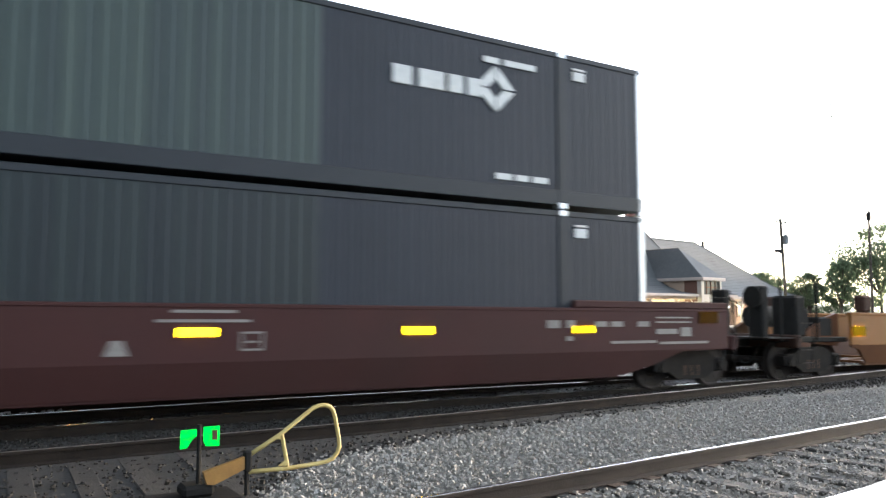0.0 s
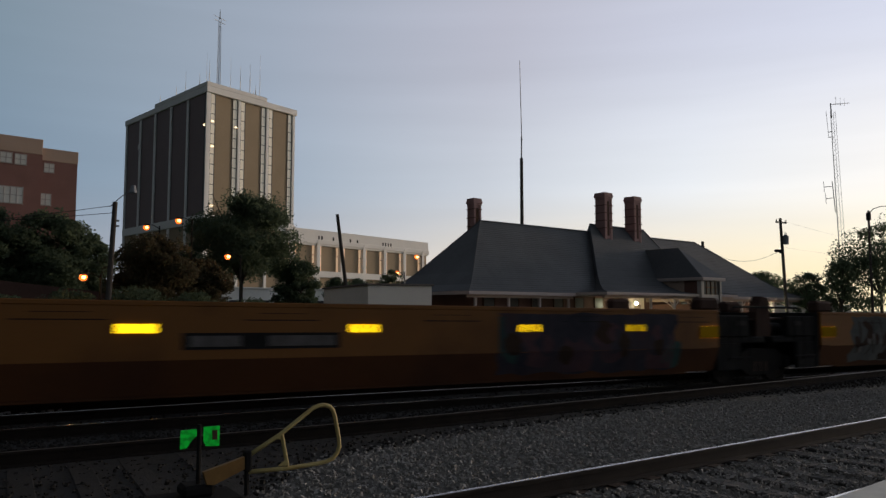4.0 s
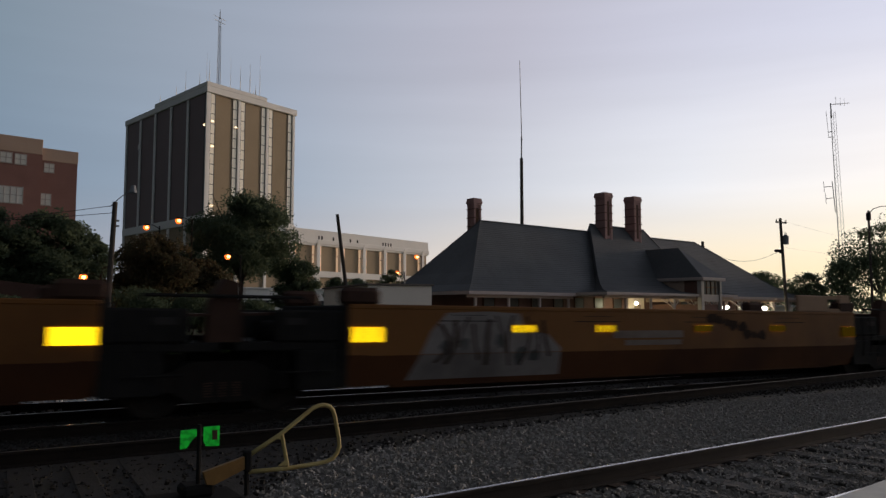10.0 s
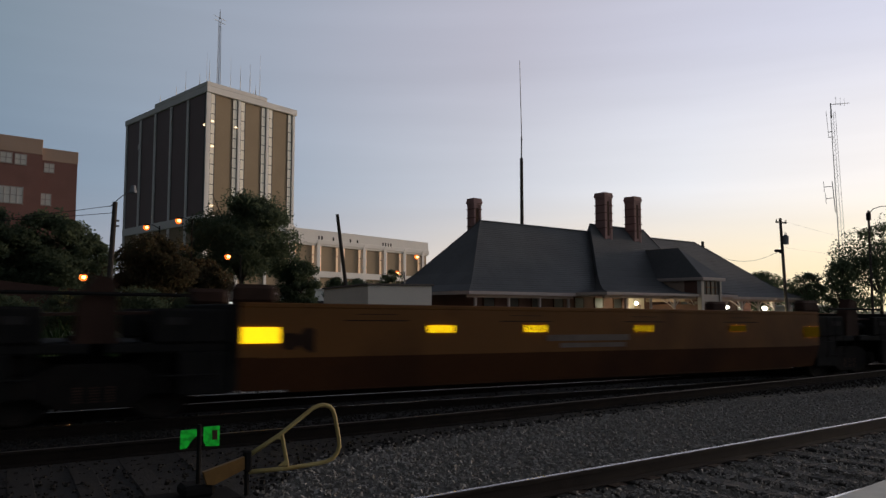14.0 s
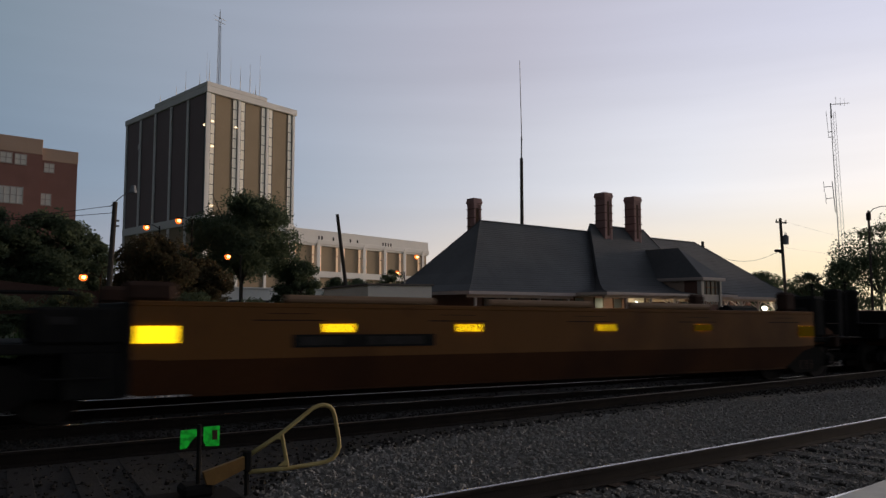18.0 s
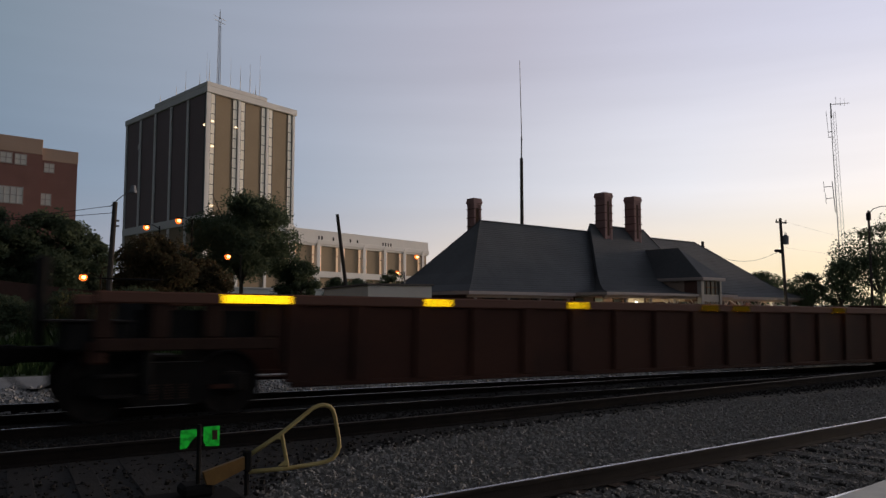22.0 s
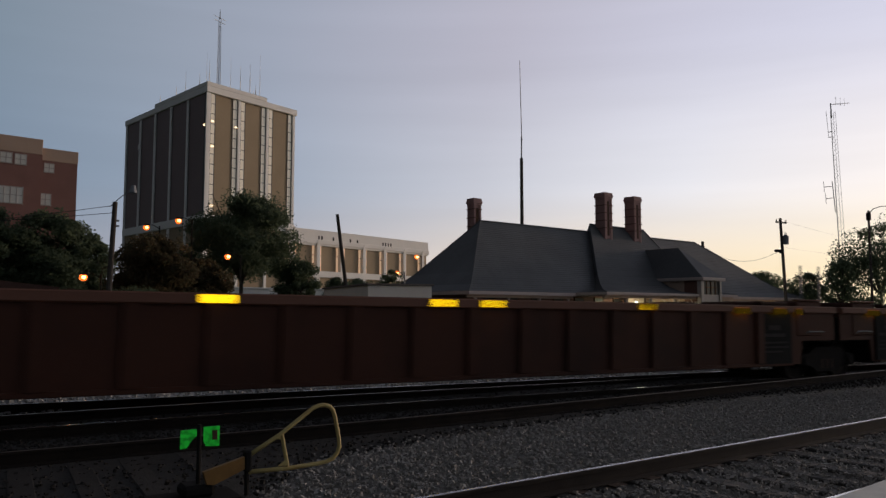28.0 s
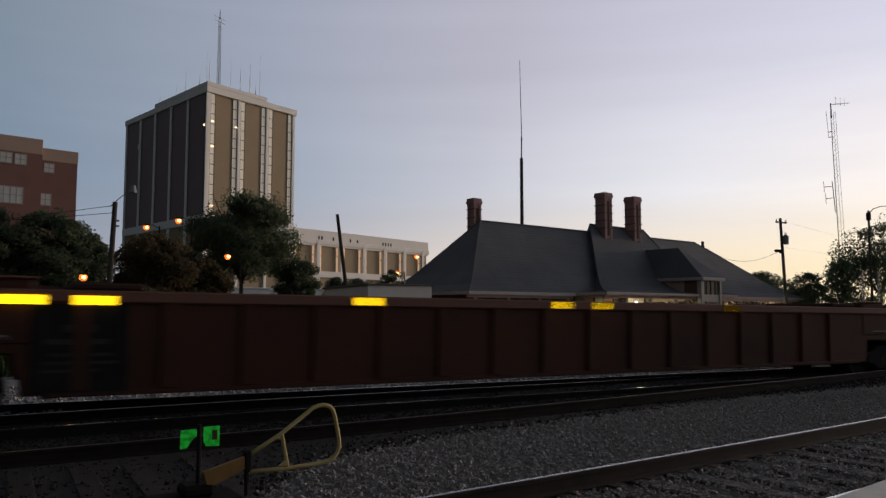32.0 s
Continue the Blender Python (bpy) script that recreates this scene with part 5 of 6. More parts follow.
hoop = [(0.42, -0.03, 0.355), (0.74, -0.02, 0.53), (0.99, -0.01, 0.70), (1.07, 0, 0.748), (1.13, 0, 0.767), (1.19, 0, 0.768), (1.24, 0, 0.75), (1.275, 0, 0.71), (1.295, 0, 0.65), (1.34, 0, 0.44), (1.345, 0, 0.36), (1.325, 0, 0.30), (1.28, 0, 0.25), (1.21, 0, 0.225), (1.12, 0, 0.215), (0.82, -0.01, 0.205), (0.43, -0.03, 0.215)]
part("lever_hoop", Form().path(hoop, 0.021, 8), STAND_PALE, stand, "yellow tubular hoop handle", smooth=True)
part("lever_strut", Form().path([(0.745, -0.02, 0.545), (0.815, -0.01, 0.225)], 0.02, 8), STAND_PALE, stand)
part("lever_gusset", Form().prism([(0.74, 0.53), (0.67, 0.49), (0.75, 0.48)], -0.03, -0.01).prism([(0.815, 0.235), (0.72, 0.235), (0.80, 0.30)], -0.03, -0.01), STAND_PALE, stand)
part("lever_latch", Form().box(0.385, 0.455, -0.07, 0.01, 0.22, 0.41, chamfer=0.015).tube((0.42, -0.03, 0.0), (0.42, -0.03, 0.25), 0.022, n=8), BLACK_STEEL, stand)


# ---- old brick station ----
station = thing("station_building", "old brick railway station with a steep grey hipped roof", "station", pose(30.82, 46.8, 0, 0, 0, 8.3))
EAVE = 3.06


def hip_roof(name, a0, a1, b0, b1, r0, r1, z0, z1, label="", ridge_b=None, front=None, lvl=((0.0, 0.0), (0.16, 0.085), (0.34, 0.25), (1.0, 1.0))):
    """A hipped roof with flared eaves and thickness: eaves, and a ridge from r0 to r1 along the middle or at ridge_b; front: the ends of its front eave."""
    bm_ = 0.5 * (b0 + b1) if ridge_b is None else ridge_b
    f0, f1 = front or (a0, a1)
    f = Form()
    rings = []
    for q, h in lvl:
        rings.append([(f0 + (r0 - f0) * q, b0 + (bm_ - b0) * q, z0 + (z1 - z0) * h), (f1 + (r1 - f1) * q, b0 + (bm_ - b0) * q, z0 + (z1 - z0) * h),
                      (a1 + (r1 - a1) * q, b1 + (bm_ - b1) * q, z0 + (z1 - z0) * h), (a0 + (r0 - a0) * q, b1 + (bm_ - b1) * q, z0 + (z1 - z0) * h)])
    vs = [p for r in rings for p in r] + [(x, y, z - 0.12) for x, y, z in rings[0]]
    fs = []
    for k in range(len(lvl) - 1):
        fs += [(4 * k + i, 4 * k + (i + 1) % 4, 4 * k + 4 + (i + 1) % 4, 4 * k + 4 + i) for i in range(4)]
    n = 4 * len(lvl)
    fs += [(i, n + i, n + (i + 1) % 4, (i + 1) % 4) for i in range(4)] + [(n, n + 3, n + 2, n + 1)]
    r = part(name, f.add(vs, fs), ROOF, station, label)
    # slate courses: thin butts that stand proud of the slopes
    c = Form()
    for k in range(1, 34):
        h = k / 34
        q = float(np.interp(h, [l_[1] for l_ in lvl], [l_[0] for l_ in lvl]))
        z = z0 + (z1 - z0) * h
        xa, xb, yb = f0 + (r0 - f0) * q, f1 + (r1 - f1) * q, b0 + (bm_ - b0) * q
        c.add([(xa, yb - 0.012, z - 0.012), (xb, yb - 0.012, z - 0.012), (xb, yb - 0.005, z + 0.02), (xa, yb - 0.005, z + 0.02)], [(0, 1, 2, 3)])
    part("slate_course", c, ROOF, r)
    cap = Form().path([(r0, bm_, z1 + 0.02), (r1, bm_, z1 + 0.02)], 0.09, 8)
    for (x, y) in ((f0, b0), (a0, b1)):
        cap.path([(x + (r0 - x) * q, y + (bm_ - y) * q, z0 + (z1 - z0) * h + 0.01) for q, h in lvl], 0.055, 6)
    for (x, y) in ((f1, b0), (a1, b1)):
        cap.path([(x + (r1 - x) * q, y + (bm_ - y) * q, z0 + (z1 - z0) * h + 0.01) for q, h in lvl], 0.055, 6)
    part("ridge_cap", cap, ROOF, r)
    return r


hip_roof("roof", 0, 53.4, 0, 11.3, 6.3, 39.2, EAVE - 0.06, 9.15, label="grey slate hipped roof with flared eaves")
hip_roof("pavilion_roof", 22.0, 35.1, -3.2, 11.75, 20.85, 29.55, EAVE - 0.02, 9.9, label="taller grey slate cross roof", ridge_b=5.65, front=(12.0, 32.0), lvl=((0.0, 0.0), (0.2, 0.035), (0.36, 0.11), (0.5, 0.23), (1.0, 1.0)))
# fascia and gutter along the eaves
fa = Form().box(-0.05, 53.4, -0.10, 0.0, EAVE - 0.34, EAVE - 0.08).box(-0.10, 0.0, -0.1, 11.4, EAVE - 0.34, EAVE - 0.08).box(53.4, 53.5, -0.1, 11.4, EAVE - 0.34, EAVE - 0.08)
fa.box(11.95, 32.05, -3.3, -3.2, EAVE - 0.26, EAVE - 0.04).box(32.0, 32.1, -3.3, -0.1, EAVE - 0.26, EAVE - 0.04).box(11.9, 12.0, -3.3, -0.1, EAVE - 0.26, EAVE - 0.04)
part("fascia", fa, FASCIA, station, "pinkish painted eaves board")
part("eaves_beam", Form().box(0.1, 12.0, 0.3, 0.48, EAVE - 0.56, EAVE - 0.2).box(32.0, 53.2, 0.3, 0.48, EAVE - 0.56, EAVE - 0.2).box(12.1, 31.9, -2.92, -2.74, EAVE - 0.5, EAVE - 0.22), TAN_BAND, station, "painted timber beam under the eaves")
part("soffit", Form().box(0, 53.4, 0, 11.3, EAVE - 0.2, EAVE - 0.14), DARK_WALL, station)
part("soffit", Form().box(12.0, 32.0, -3.2, 0, EAVE - 0.22, EAVE - 0.16), DARK_WALL, station)
part("wall", Form().box(3.2, 45.5, 2.6, 8.8, -0.42, EAVE - 0.2), DARK_WALL, station, "dark red brick wall")
for k in range(15):
    a = 4.4 + 2.75 * k
    if 22.0 < a < 29.2:
        continue
    w = part("window", Form().box(a - 0.55, a + 0.55, 2.52, 2.62, 0.9, 2.6), DARK_GLASS, station)
    part("window_frame", Form().box(a - 0.65, a - 0.55, 2.5, 2.6, 0.82, 2.7).box(a + 0.55, a + 0.65, 2.5, 2.6, 0.82, 2.7).box(a - 0.65, a + 0.65, 2.5, 2.6, 2.6, 2.7).box(a - 0.65, a + 0.65, 2.48, 2.6, 0.8, 0.9).box(a - 0.55, a + 0.55, 2.505, 2.55, 1.72, 1.78), RUSTY, w)
# Pale panel: the lamp's pool of light put into the wall colour.
part("lit_wall_panel", Form().box(22.5, 25.0, 2.5, 2.62, -0.12, 2.72), SHED_WALL, station, "wall panel with the lamp's light put into its pale colour")
part("door", Form().box(23.4, 24.4, 2.46, 2.5, -0.12, 2.05, chamfer=0.02), TAN_BAND, station, "closed tan door")
for k in range(15):
    a = 1.2 + 3.52 * k
    out_b = -2.6 if 12.5 < a < 31.5 else 0.65
    po = part("post", Form().box(a - 0.1, a + 0.1, out_b - 0.1, out_b + 0.1, -0.12 if a > 0 else -0.42, EAVE - 0.2, chamfer=0.02), FASCIA, station, "painted timber canopy post")
    if a < 19:
        continue
    br = Form()
    for s in (-1, 1):
        br.path([(a + s * 0.08, out_b, EAVE - 1.25), (a + s * 1.1, out_b, EAVE - 0.28)], 0.07, 4)
    br.path([(a, out_b + 0.07, EAVE - 1.25), (a, out_b + 1.6, EAVE - 0.3)], 0.07, 4)
    part("bracket", br, FASCIA, po)
box_part("platform", (-1, 56, -4.8, 9.5, -0.42, -0.12), CONCRETE, station, "concrete platform")


def chimney(a, b, z0, z1, w):
    """A panelled brick stack with a corbelled cap."""
    c = part("chimney", Form().box(a - w / 2, a + w / 2, b - w / 2, b + w / 2, z0, z1 - 0.45), CHIMNEY, station, "tall red brick chimney with recessed panels")
    f = Form()
    for k, (o, za, zb) in enumerate(((0.07, z1 - 0.62, z1 - 0.45), (0.13, z1 - 0.451, z1 - 0.25), (0.08, z1 - 0.251, z1 - 0.02))):
        f.box(a - w / 2 - o, a + w / 2 + o, b - w / 2 - o, b + w / 2 + o, za, zb)
    part("chimney_cap", f, CHIMNEY, c)
    g = Form()
    for s in (-1, 1):
        for q in (-0.42, 0.42):
            g.box(a + q * w - 0.1, a + q * w + 0.1, *sorted((b + s * w / 2, b + s * (w / 2 + 0.06))), z0, z1 - 0.6)
            g.box(*sorted((a + s * w / 2, a + s * (w / 2 + 0.06))), b + q * w - 0.1, b + q * w + 0.1, z0, z1 - 0.6)
    part("pilaster", g, CHIMNEY, c)
    # Arched panels lie flush; their dark colour stands for a recess's shade.
    d = Form()
    for s in (-1, 1):
        out = [(-0.16, z0 + 0.6)] + [(0.16, z0 + 0.6)] + [(0.16 * math.cos(t), z1 - 1.0 + 0.18 * math.sin(t)) for t in np.linspace(0, math.pi, 8)]
        d.prism([(a + x, z) for x, z in out], *sorted((b + s * (w / 2 + 0.005), b + s * (w / 2 - 0.05))))
    part("niche_shade", d, RUSTY, c, "arched panel, a recess's shade put into its dark colour")
    e = Form()
    for z in np.arange(z0 + 1.3, z1 - 0.7, 0.75):
        e.box(a - w / 2 - 0.1, a + w / 2 + 0.1, b - w / 2 - 0.1, b - w / 2 - 0.06, z, z + 0.07)
        e.box(a - w / 2 - 0.1, a - w / 2 - 0.06, b - w / 2 - 0.1, b + w / 2 + 0.1, z + 0.001, z + 0.071)
        e.box(a + w / 2 + 0.06, a + w / 2 + 0.1, b - w / 2 - 0.1, b + w / 2 + 0.1, z + 0.001, z + 0.071)
    part("strap", e, DARK_WALL, c, "projecting brick band")


chimney(22.2, 5.0, 8.2, 13.05, 1.08)
chimney(26.9, 5.0, 8.2, 13.1, 1.08)
chimney(6.5, 6.6, 7.4, 11.2, 0.76)

# projecting bay with its own hipped roof
bay = part("bay", Form().box(25.5, 28.6, -3.3, 2.7, -0.12, 2.1), DARK_WALL, station, "projecting operator's bay")
A0, A1, BF, BZ = 25.2, 28.9, -3.75, 4.55
f = Form()
f.add([(A0, BF, BZ), (A1, BF, BZ), (A1, 4.2, BZ), (A0, 4.2, BZ), (27.05, -0.07, 7.58), (27.05, 4.2, 7.58)], [(0, 1, 4), (1, 2, 5, 4), (3, 0, 4, 5), (2, 3, 5), (0, 3, 2, 1)])
part("bay_roof", f, ROOF, station)
part("bay_cornice", Form().box(A0 - 0.1, A1 + 0.1, BF - 0.1, 2.6, BZ - 0.28, BZ + 0.02, chamfer=0.03), FASCIA, bay)
part("bay_post", Form().box(25.3, 25.75, -3.55, -3.1, -0.12, BZ - 0.28, chamfer=0.02), TRIM, bay, "white corner post")
part("bay_post", Form().box(28.45, 28.75, -3.55, -3.25, -0.12, BZ - 0.28, chamfer=0.02), TRIM, bay)
part("bay_panel", Form().box(25.75, 28.45, -3.42, -3.32, 2.35, 3.0), TRIM, bay)
part("bay_side", Form().box(25.41, 25.5, -1.7, 2.6, 2.35, BZ - 0.28), TAN_BAND, bay)
part("bay_side", Form().box(25.42, 25.5, -3.1, -1.7, 2.35, BZ - 0.28), DARK_WALL, bay)
part("panel_mould", Form().box(26.0, 28.2, -3.45, -3.42, 2.58, 2.66), FASCIA, bay)
bw = part("bay_window", Form().box(25.75, 28.45, -3.4, -3.34, 3.0, BZ - 0.28), DARK_GLASS, bay)
part("window_frame", Form().box(26.3, 26.4, -3.45, -3.36, 3.0, BZ - 0.3).box(27.05, 27.15, -3.45, -3.36, 3.0, BZ - 0.3).box(27.8, 27.9, -3.45, -3.36, 3.0, BZ - 0.3).box(25.75, 28.45, -3.45, -3.38, 3.62, 3.7), RUSTY, bw)

# platform lamps under the eaves, with their real light
for x, y, z, e, big in ((52.03, 50.9, 2.14, 40, 0.6), (67.41, 53.15, 1.90, 60, 1.5), (75.57, 54.34, 1.78, 34, 1.15)):
    la = thing("platform_lamp", "bright white floodlight hung under the station eaves", "lamp", pose(x, y, z), group="station lamps")
    part("bulb", Form().tube((0, -0.02, -0.12 * big), (0, -0.1, 0.12), 0.18 * big, 0.25 * big, n=14), WHITE_LAMP, la)
    part("hood", Form().tube((0, 0.0, 0.1), (0, 0.12, 0.18), 0.2, 0.08, n=14).tube((0, 0.08, 0.16), (0, 0.08, 0.95), 0.02, n=6), GALV, la)
    lo = new("platform_light", bpy.data.lights.new("platform_light", "POINT"))
    lo.data.energy, lo.data.color, lo.data.shadow_soft_size = e * 5, (1.0, 0.97, 0.62), 0.15
    lo.matrix_world = pose(x, y - 0.35, z - 0.05)

# ---- pale equipment shed ----
shed = thing("equipment_shed", "flat-roofed pale equipment shed", "shed", pose(18.2, 37.7, 0, 0, 0, -7))
box_part("wall", (0, 3.8, 0, 9.0, -0.42, 2.9), SHED_WALL, shed)
part("roof_edge", Form().box(-0.12, 3.92, -0.12, 9.12, 2.9, 3.01, chamfer=0.02), GREY_MARK, shed)
part("roof_vent", Form().tube((2.6, 1.2, 3.0), (2.6, 1.2, 3.75), 0.05, n=8), GALV, shed)
part("corner_trim", Form().box(-0.012, 0.1, -0.012, 0.1, -0.4, 2.9), SHED_WALL, shed)
box_part("door", (1.9, 2.8, -0.03, 0.02, -0.3, 1.75), SHED_WALL, shed)

# ---- office tower: its two faces meet at a slightly sharp corner ----
SKEW = 80.9
tower = thing("office_tower", "tall office tower with white piers and brown panels", "tower block", pose(52.04, 210.66, 0, 0, 0, 22.2))
TA, TB, T0, T1 = 31.4, 54.4, 27.9, 62.0
STOREYS = 12
STOREY = (T1 - T0) / STOREYS


def tower_part(name, form, material, label=""):
    c, s = math.cos(radians(SKEW)), math.sin(radians(SKEW))
    form.v = [(x + y * c, y * s, z) for x, y, z in form.v]
    return part(name, form, material, tower, label)


tower_part("core", Form().box(-0.4, TA + 0.3, -0.1, TB + 0.3, -0.42, T1), TOWER_BROWN)
tower_part("parapet", Form().box(-1.0, TA + 1.0, -1.0, TB + 1.0, T1, T1 + 1.75, chamfer=0.1), TOWER_WHITE, "white parapet band")
tower_part("raised_parapet", Form().box(-1.03, 20.3, -1.03, 32.9, T1 + 1.75, T1 + 2.95, chamfer=0.1), TOWER_WHITE)
tower_part("base_band", Form().box(-0.95, TA + 0.7, -0.8, TB + 0.6, T0 - 2.4, T0, chamfer=0.1), TOWER_WHITE)
for k in range(4):
    a = k * (TA - 0.2) / 3 + (-0.1 if k == 0 else 0.1)
    w = 0.72 if k == 0 else 0.5
    tower_part("pier", Form().box(a - w, a + w, -0.6, -0.08, -0.42, T1 + 0.3, chamfer=0.06), TOWER_WHITE)
for k in range(1, 6):
    b = k * TB / 5
    tower_part("pier", Form().box(-0.86, -0.38, b - 0.55, b + 0.55, -0.42, T1 + 0.3, chamfer=0.06), TOWER_WHITE)
pane = Form().box(-0.66, 0.66, -0.05, 0.05, 0.1, STOREY - 0.1).mesh("pane")
pane.materials.append(STAIR_PANE)
slit = Form().box(-0.4, 0.4, -0.05, 0.05, 0.0, T1 - T0).mesh("window_slit")
slit.materials.append(SLIT)
for k in range(3):
    for s in (0, 1):
        pier_at = (k + s) * (TA - 0.2) / 3 + 0.1
        a = pier_at + (1.42 if s == 0 else -1.42)
        for fl in range(STOREYS):
            p = new("pane", pane)
            p.parent = tower
            p.matrix_basis = pose(a - 0.03, -0.16, T0 + STOREY * fl)
        tower_part("mullion", Form().box(a - 0.86, a - 0.68, -0.28, -0.12, T0, T1).box(a + 0.68, a + 0.86, -0.28, -0.12, T0, T1), SLIT)
        tower_part("pane_backing", Form().box(a - 0.68, a + 0.68, -0.13, -0.105, T0, T1), SLIT)
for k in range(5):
    tower_part("shaded_panel", Form().box(-0.5, -0.38, k * TB / 5 + 0.9, (k + 1) * TB / 5 - 0.9, T0, T1), TOWER_BROWN_SHADED, "brown wall panel, the left face's shade in its colour")
for k in range(5):
    for s in (0, 1):
        b = k * TB / 5 + (0.75 if s == 0 else TB / 5 - 0.75)
        p = new("window_slit", slit)
        p.parent = tower
        p.matrix_basis = pose(-0.45 + b * math.cos(radians(SKEW)), b * math.sin(radians(SKEW)), T0, 0, 0, SKEW)
for a, z in ((1.5, 54.2), (1.5, 47.1), (9.6, 54.0), (1.8, 30.5)):
    tower_part("office_light", Form().box(a - 0.5, a + 0.5, -0.3, -0.24, z - 0.18, z + 0.22), LIGHT_SPOT, "lit office ceiling lamp")
for b, z in ((22.4, 48.0), (1.0, 53.0), (33.3, 30.1)):
    tower_part("office_light", Form().box(-0.62, -0.54, b - 0.4, b + 0.4, z - 0.3, z + 0.3), LIGHT_SPOT)
# Pale patch on the left face, added as a raised box.
tower_part("wall_patch", Form().box(-1.2, -0.9, 42.6, 44.2, 52.4, 54.2, chamfer=0.2), TOWER_WHITE, "pale patch on the wall")
# open ground floors behind the piers
tower_part("soffit_brace", Form().path([(0, 20, T0 - 5.5), (0, 23, T0 - 3)], 0.25, 4).path([(0, 26, T0 - 5.5), (0, 23, T0 - 3)], 0.25, 4), TOWER_WHITE)
# aerials on the roof
mast = Form()
MA, MB = 8.5, 9.0
for q in range(3):
    c, s = 0.5 * math.cos(q * 2.094), 0.5 * math.sin(q * 2.094)
    mast.tube((MA + 1.3 * c, MB + 1.3 * s, T1 + 1.75), (MA + c * 0.8, MB + s * 0.8, T1 + 26.6), 0.09, 0.07, n=5)
for k in range(22):
    z = T1 + 3 + k
    c0, c1 = 0.5 * (1 - k / 55), 0.5 * (1 - (k + 1) / 55)
    for q in range(3):
        mast.tube((MA + c0 * math.cos(q * 2.094), MB + c0 * math.sin(q * 2.094), z), (MA + c1 * math.cos((q + 1) * 2.094), MB + c1 * math.sin((q + 1) * 2.094), z + 1), 0.035, n=4)
mast.tube((MA, MB, T1 + 26.4), (MA, MB, T1 + 29.5), 0.22, 0.05, n=6)
tower_part("roof_mast", mast, GALV, "lattice radio mast")
for a, b, h, r in ((0, 31, 2.5, 0.12), (1, 22, 3.5, 0.14), (1, 16, 7, 0.08), (2, 9, 5, 0.14), (3, 5, 8, 0.12), (11.5, 1, 8, 0.1), (15, 1, 9, 0.13), (18.7, 1, 13, 0.09), (17.5, 1.5, 3.5, 0.18), (16.5, 1.2, 1.4, 0.2), (6, 12, 13, 0.07), (11, 6, 11, 0.07)):
    tower_part("whip_aerial", Form().tube((a, b, T1 + 1.7), (a, b, T1 + 3.1 + h * 0.55), r, r, n=5).tube((a, b, T1 + 3.1 + h * 0.55), (a, b, T1 + 3.1 + h), r * 0.45, r * 0.35, n=5), TOWER_WHITE)
for z in (T1 + 25.5, T1 + 26.7):
    tower_part("cross_arm", Form().tube((MA - 2.1, MB, z + 0.2), (MA + 2.1, MB, z - 0.3), 0.08, n=5), TOWER_WHITE)

annex = thing("office_annex", "long low white office block with brown panels", "office building", pose(78.7, 219.9, 0, 0, 0, 21.7))
box_part("core", (0, 69.5, 0.8, 26, -0.42, 26.6), TOWER_BROWN, annex)
part("upper_wall", Form().box(-0.2, 69.7, 0, 26.2, 22.0, 27.0, chamfer=0.1), TOWER_WHITE, annex)
part("ledge", Form().box(-0.3, 69.8, -0.35, 26.2, 22.6, 24.0, chamfer=0.08), TOWER_WHITE, annex)
part("floor_band", Form().box(-0.3, 69.8, -0.35, 26.2, 12.0, 14.0, chamfer=0.08), TOWER_WHITE, annex)
for k in range(7):
    a = 2.5 + k * 10.62
    part("pier", Form().box(a - 0.75, a + 0.75, -0.3, 1.0, -0.42, 22.7, chamfer=0.06), TOWER_WHITE, annex)
    part("pier_cap", Form().box(a - 0.5, a + 0.5, -0.5, 0, 22.9, 23.7, chamfer=0.05), TOWER_WHITE, annex)
    for s in (-1.9, 1.9):
        part("window", Form().box(a + s * 0.78 - 0.42, a + s * 0.78 + 0.42, 0.62, 0.78, 14.1, 22.6), WARM_PANE, annex, "pane glowing warm")
        part("mullion", Form().box(a + s * 0.78 - 0.42, a + s * 0.78 + 0.42, 0.55, 0.64, 18.9, 19.1), SLIT, annex)
for a in (4.5, 13.4, 14.7, 19.8, 27.7, 31.1, 44.0, 45.4, 46.8, 48.2):
    part("slot_window", Form().box(a - 0.35, a + 0.35, -0.03, 0.1, 23.7, 25.2), DARK_GLASS, annex)
for a in (21.7, 25.0):
    part("lit_window", Form().box(a - 1.0, a + 1.0, 0.6, 0.75, 7.6, 12.3), LIT_GLASS, annex)

# ---- red brick block ----
block = thing("brick_block", "red brick block with a tan parapet and white windows", "building", pose(10.42, 110.5, 0, 0, 0, 10.6))
part("wall", Form().box(-4.4, 0, 0, 22, -0.42, 20.9).box(-30, -4.4, -0.5, 22, -0.42, 21.5), BRICK_RED, block)
part("parapet", Form().box(-4.4, 0.06, -0.06, 22, 20.9, 22.55, chamfer=0.05), TAN_BAND, block)
part("parapet", Form().box(-30, -4.4, -0.58, 22, 21.5, 23.5, chamfer=0.05), TAN_BAND, block)
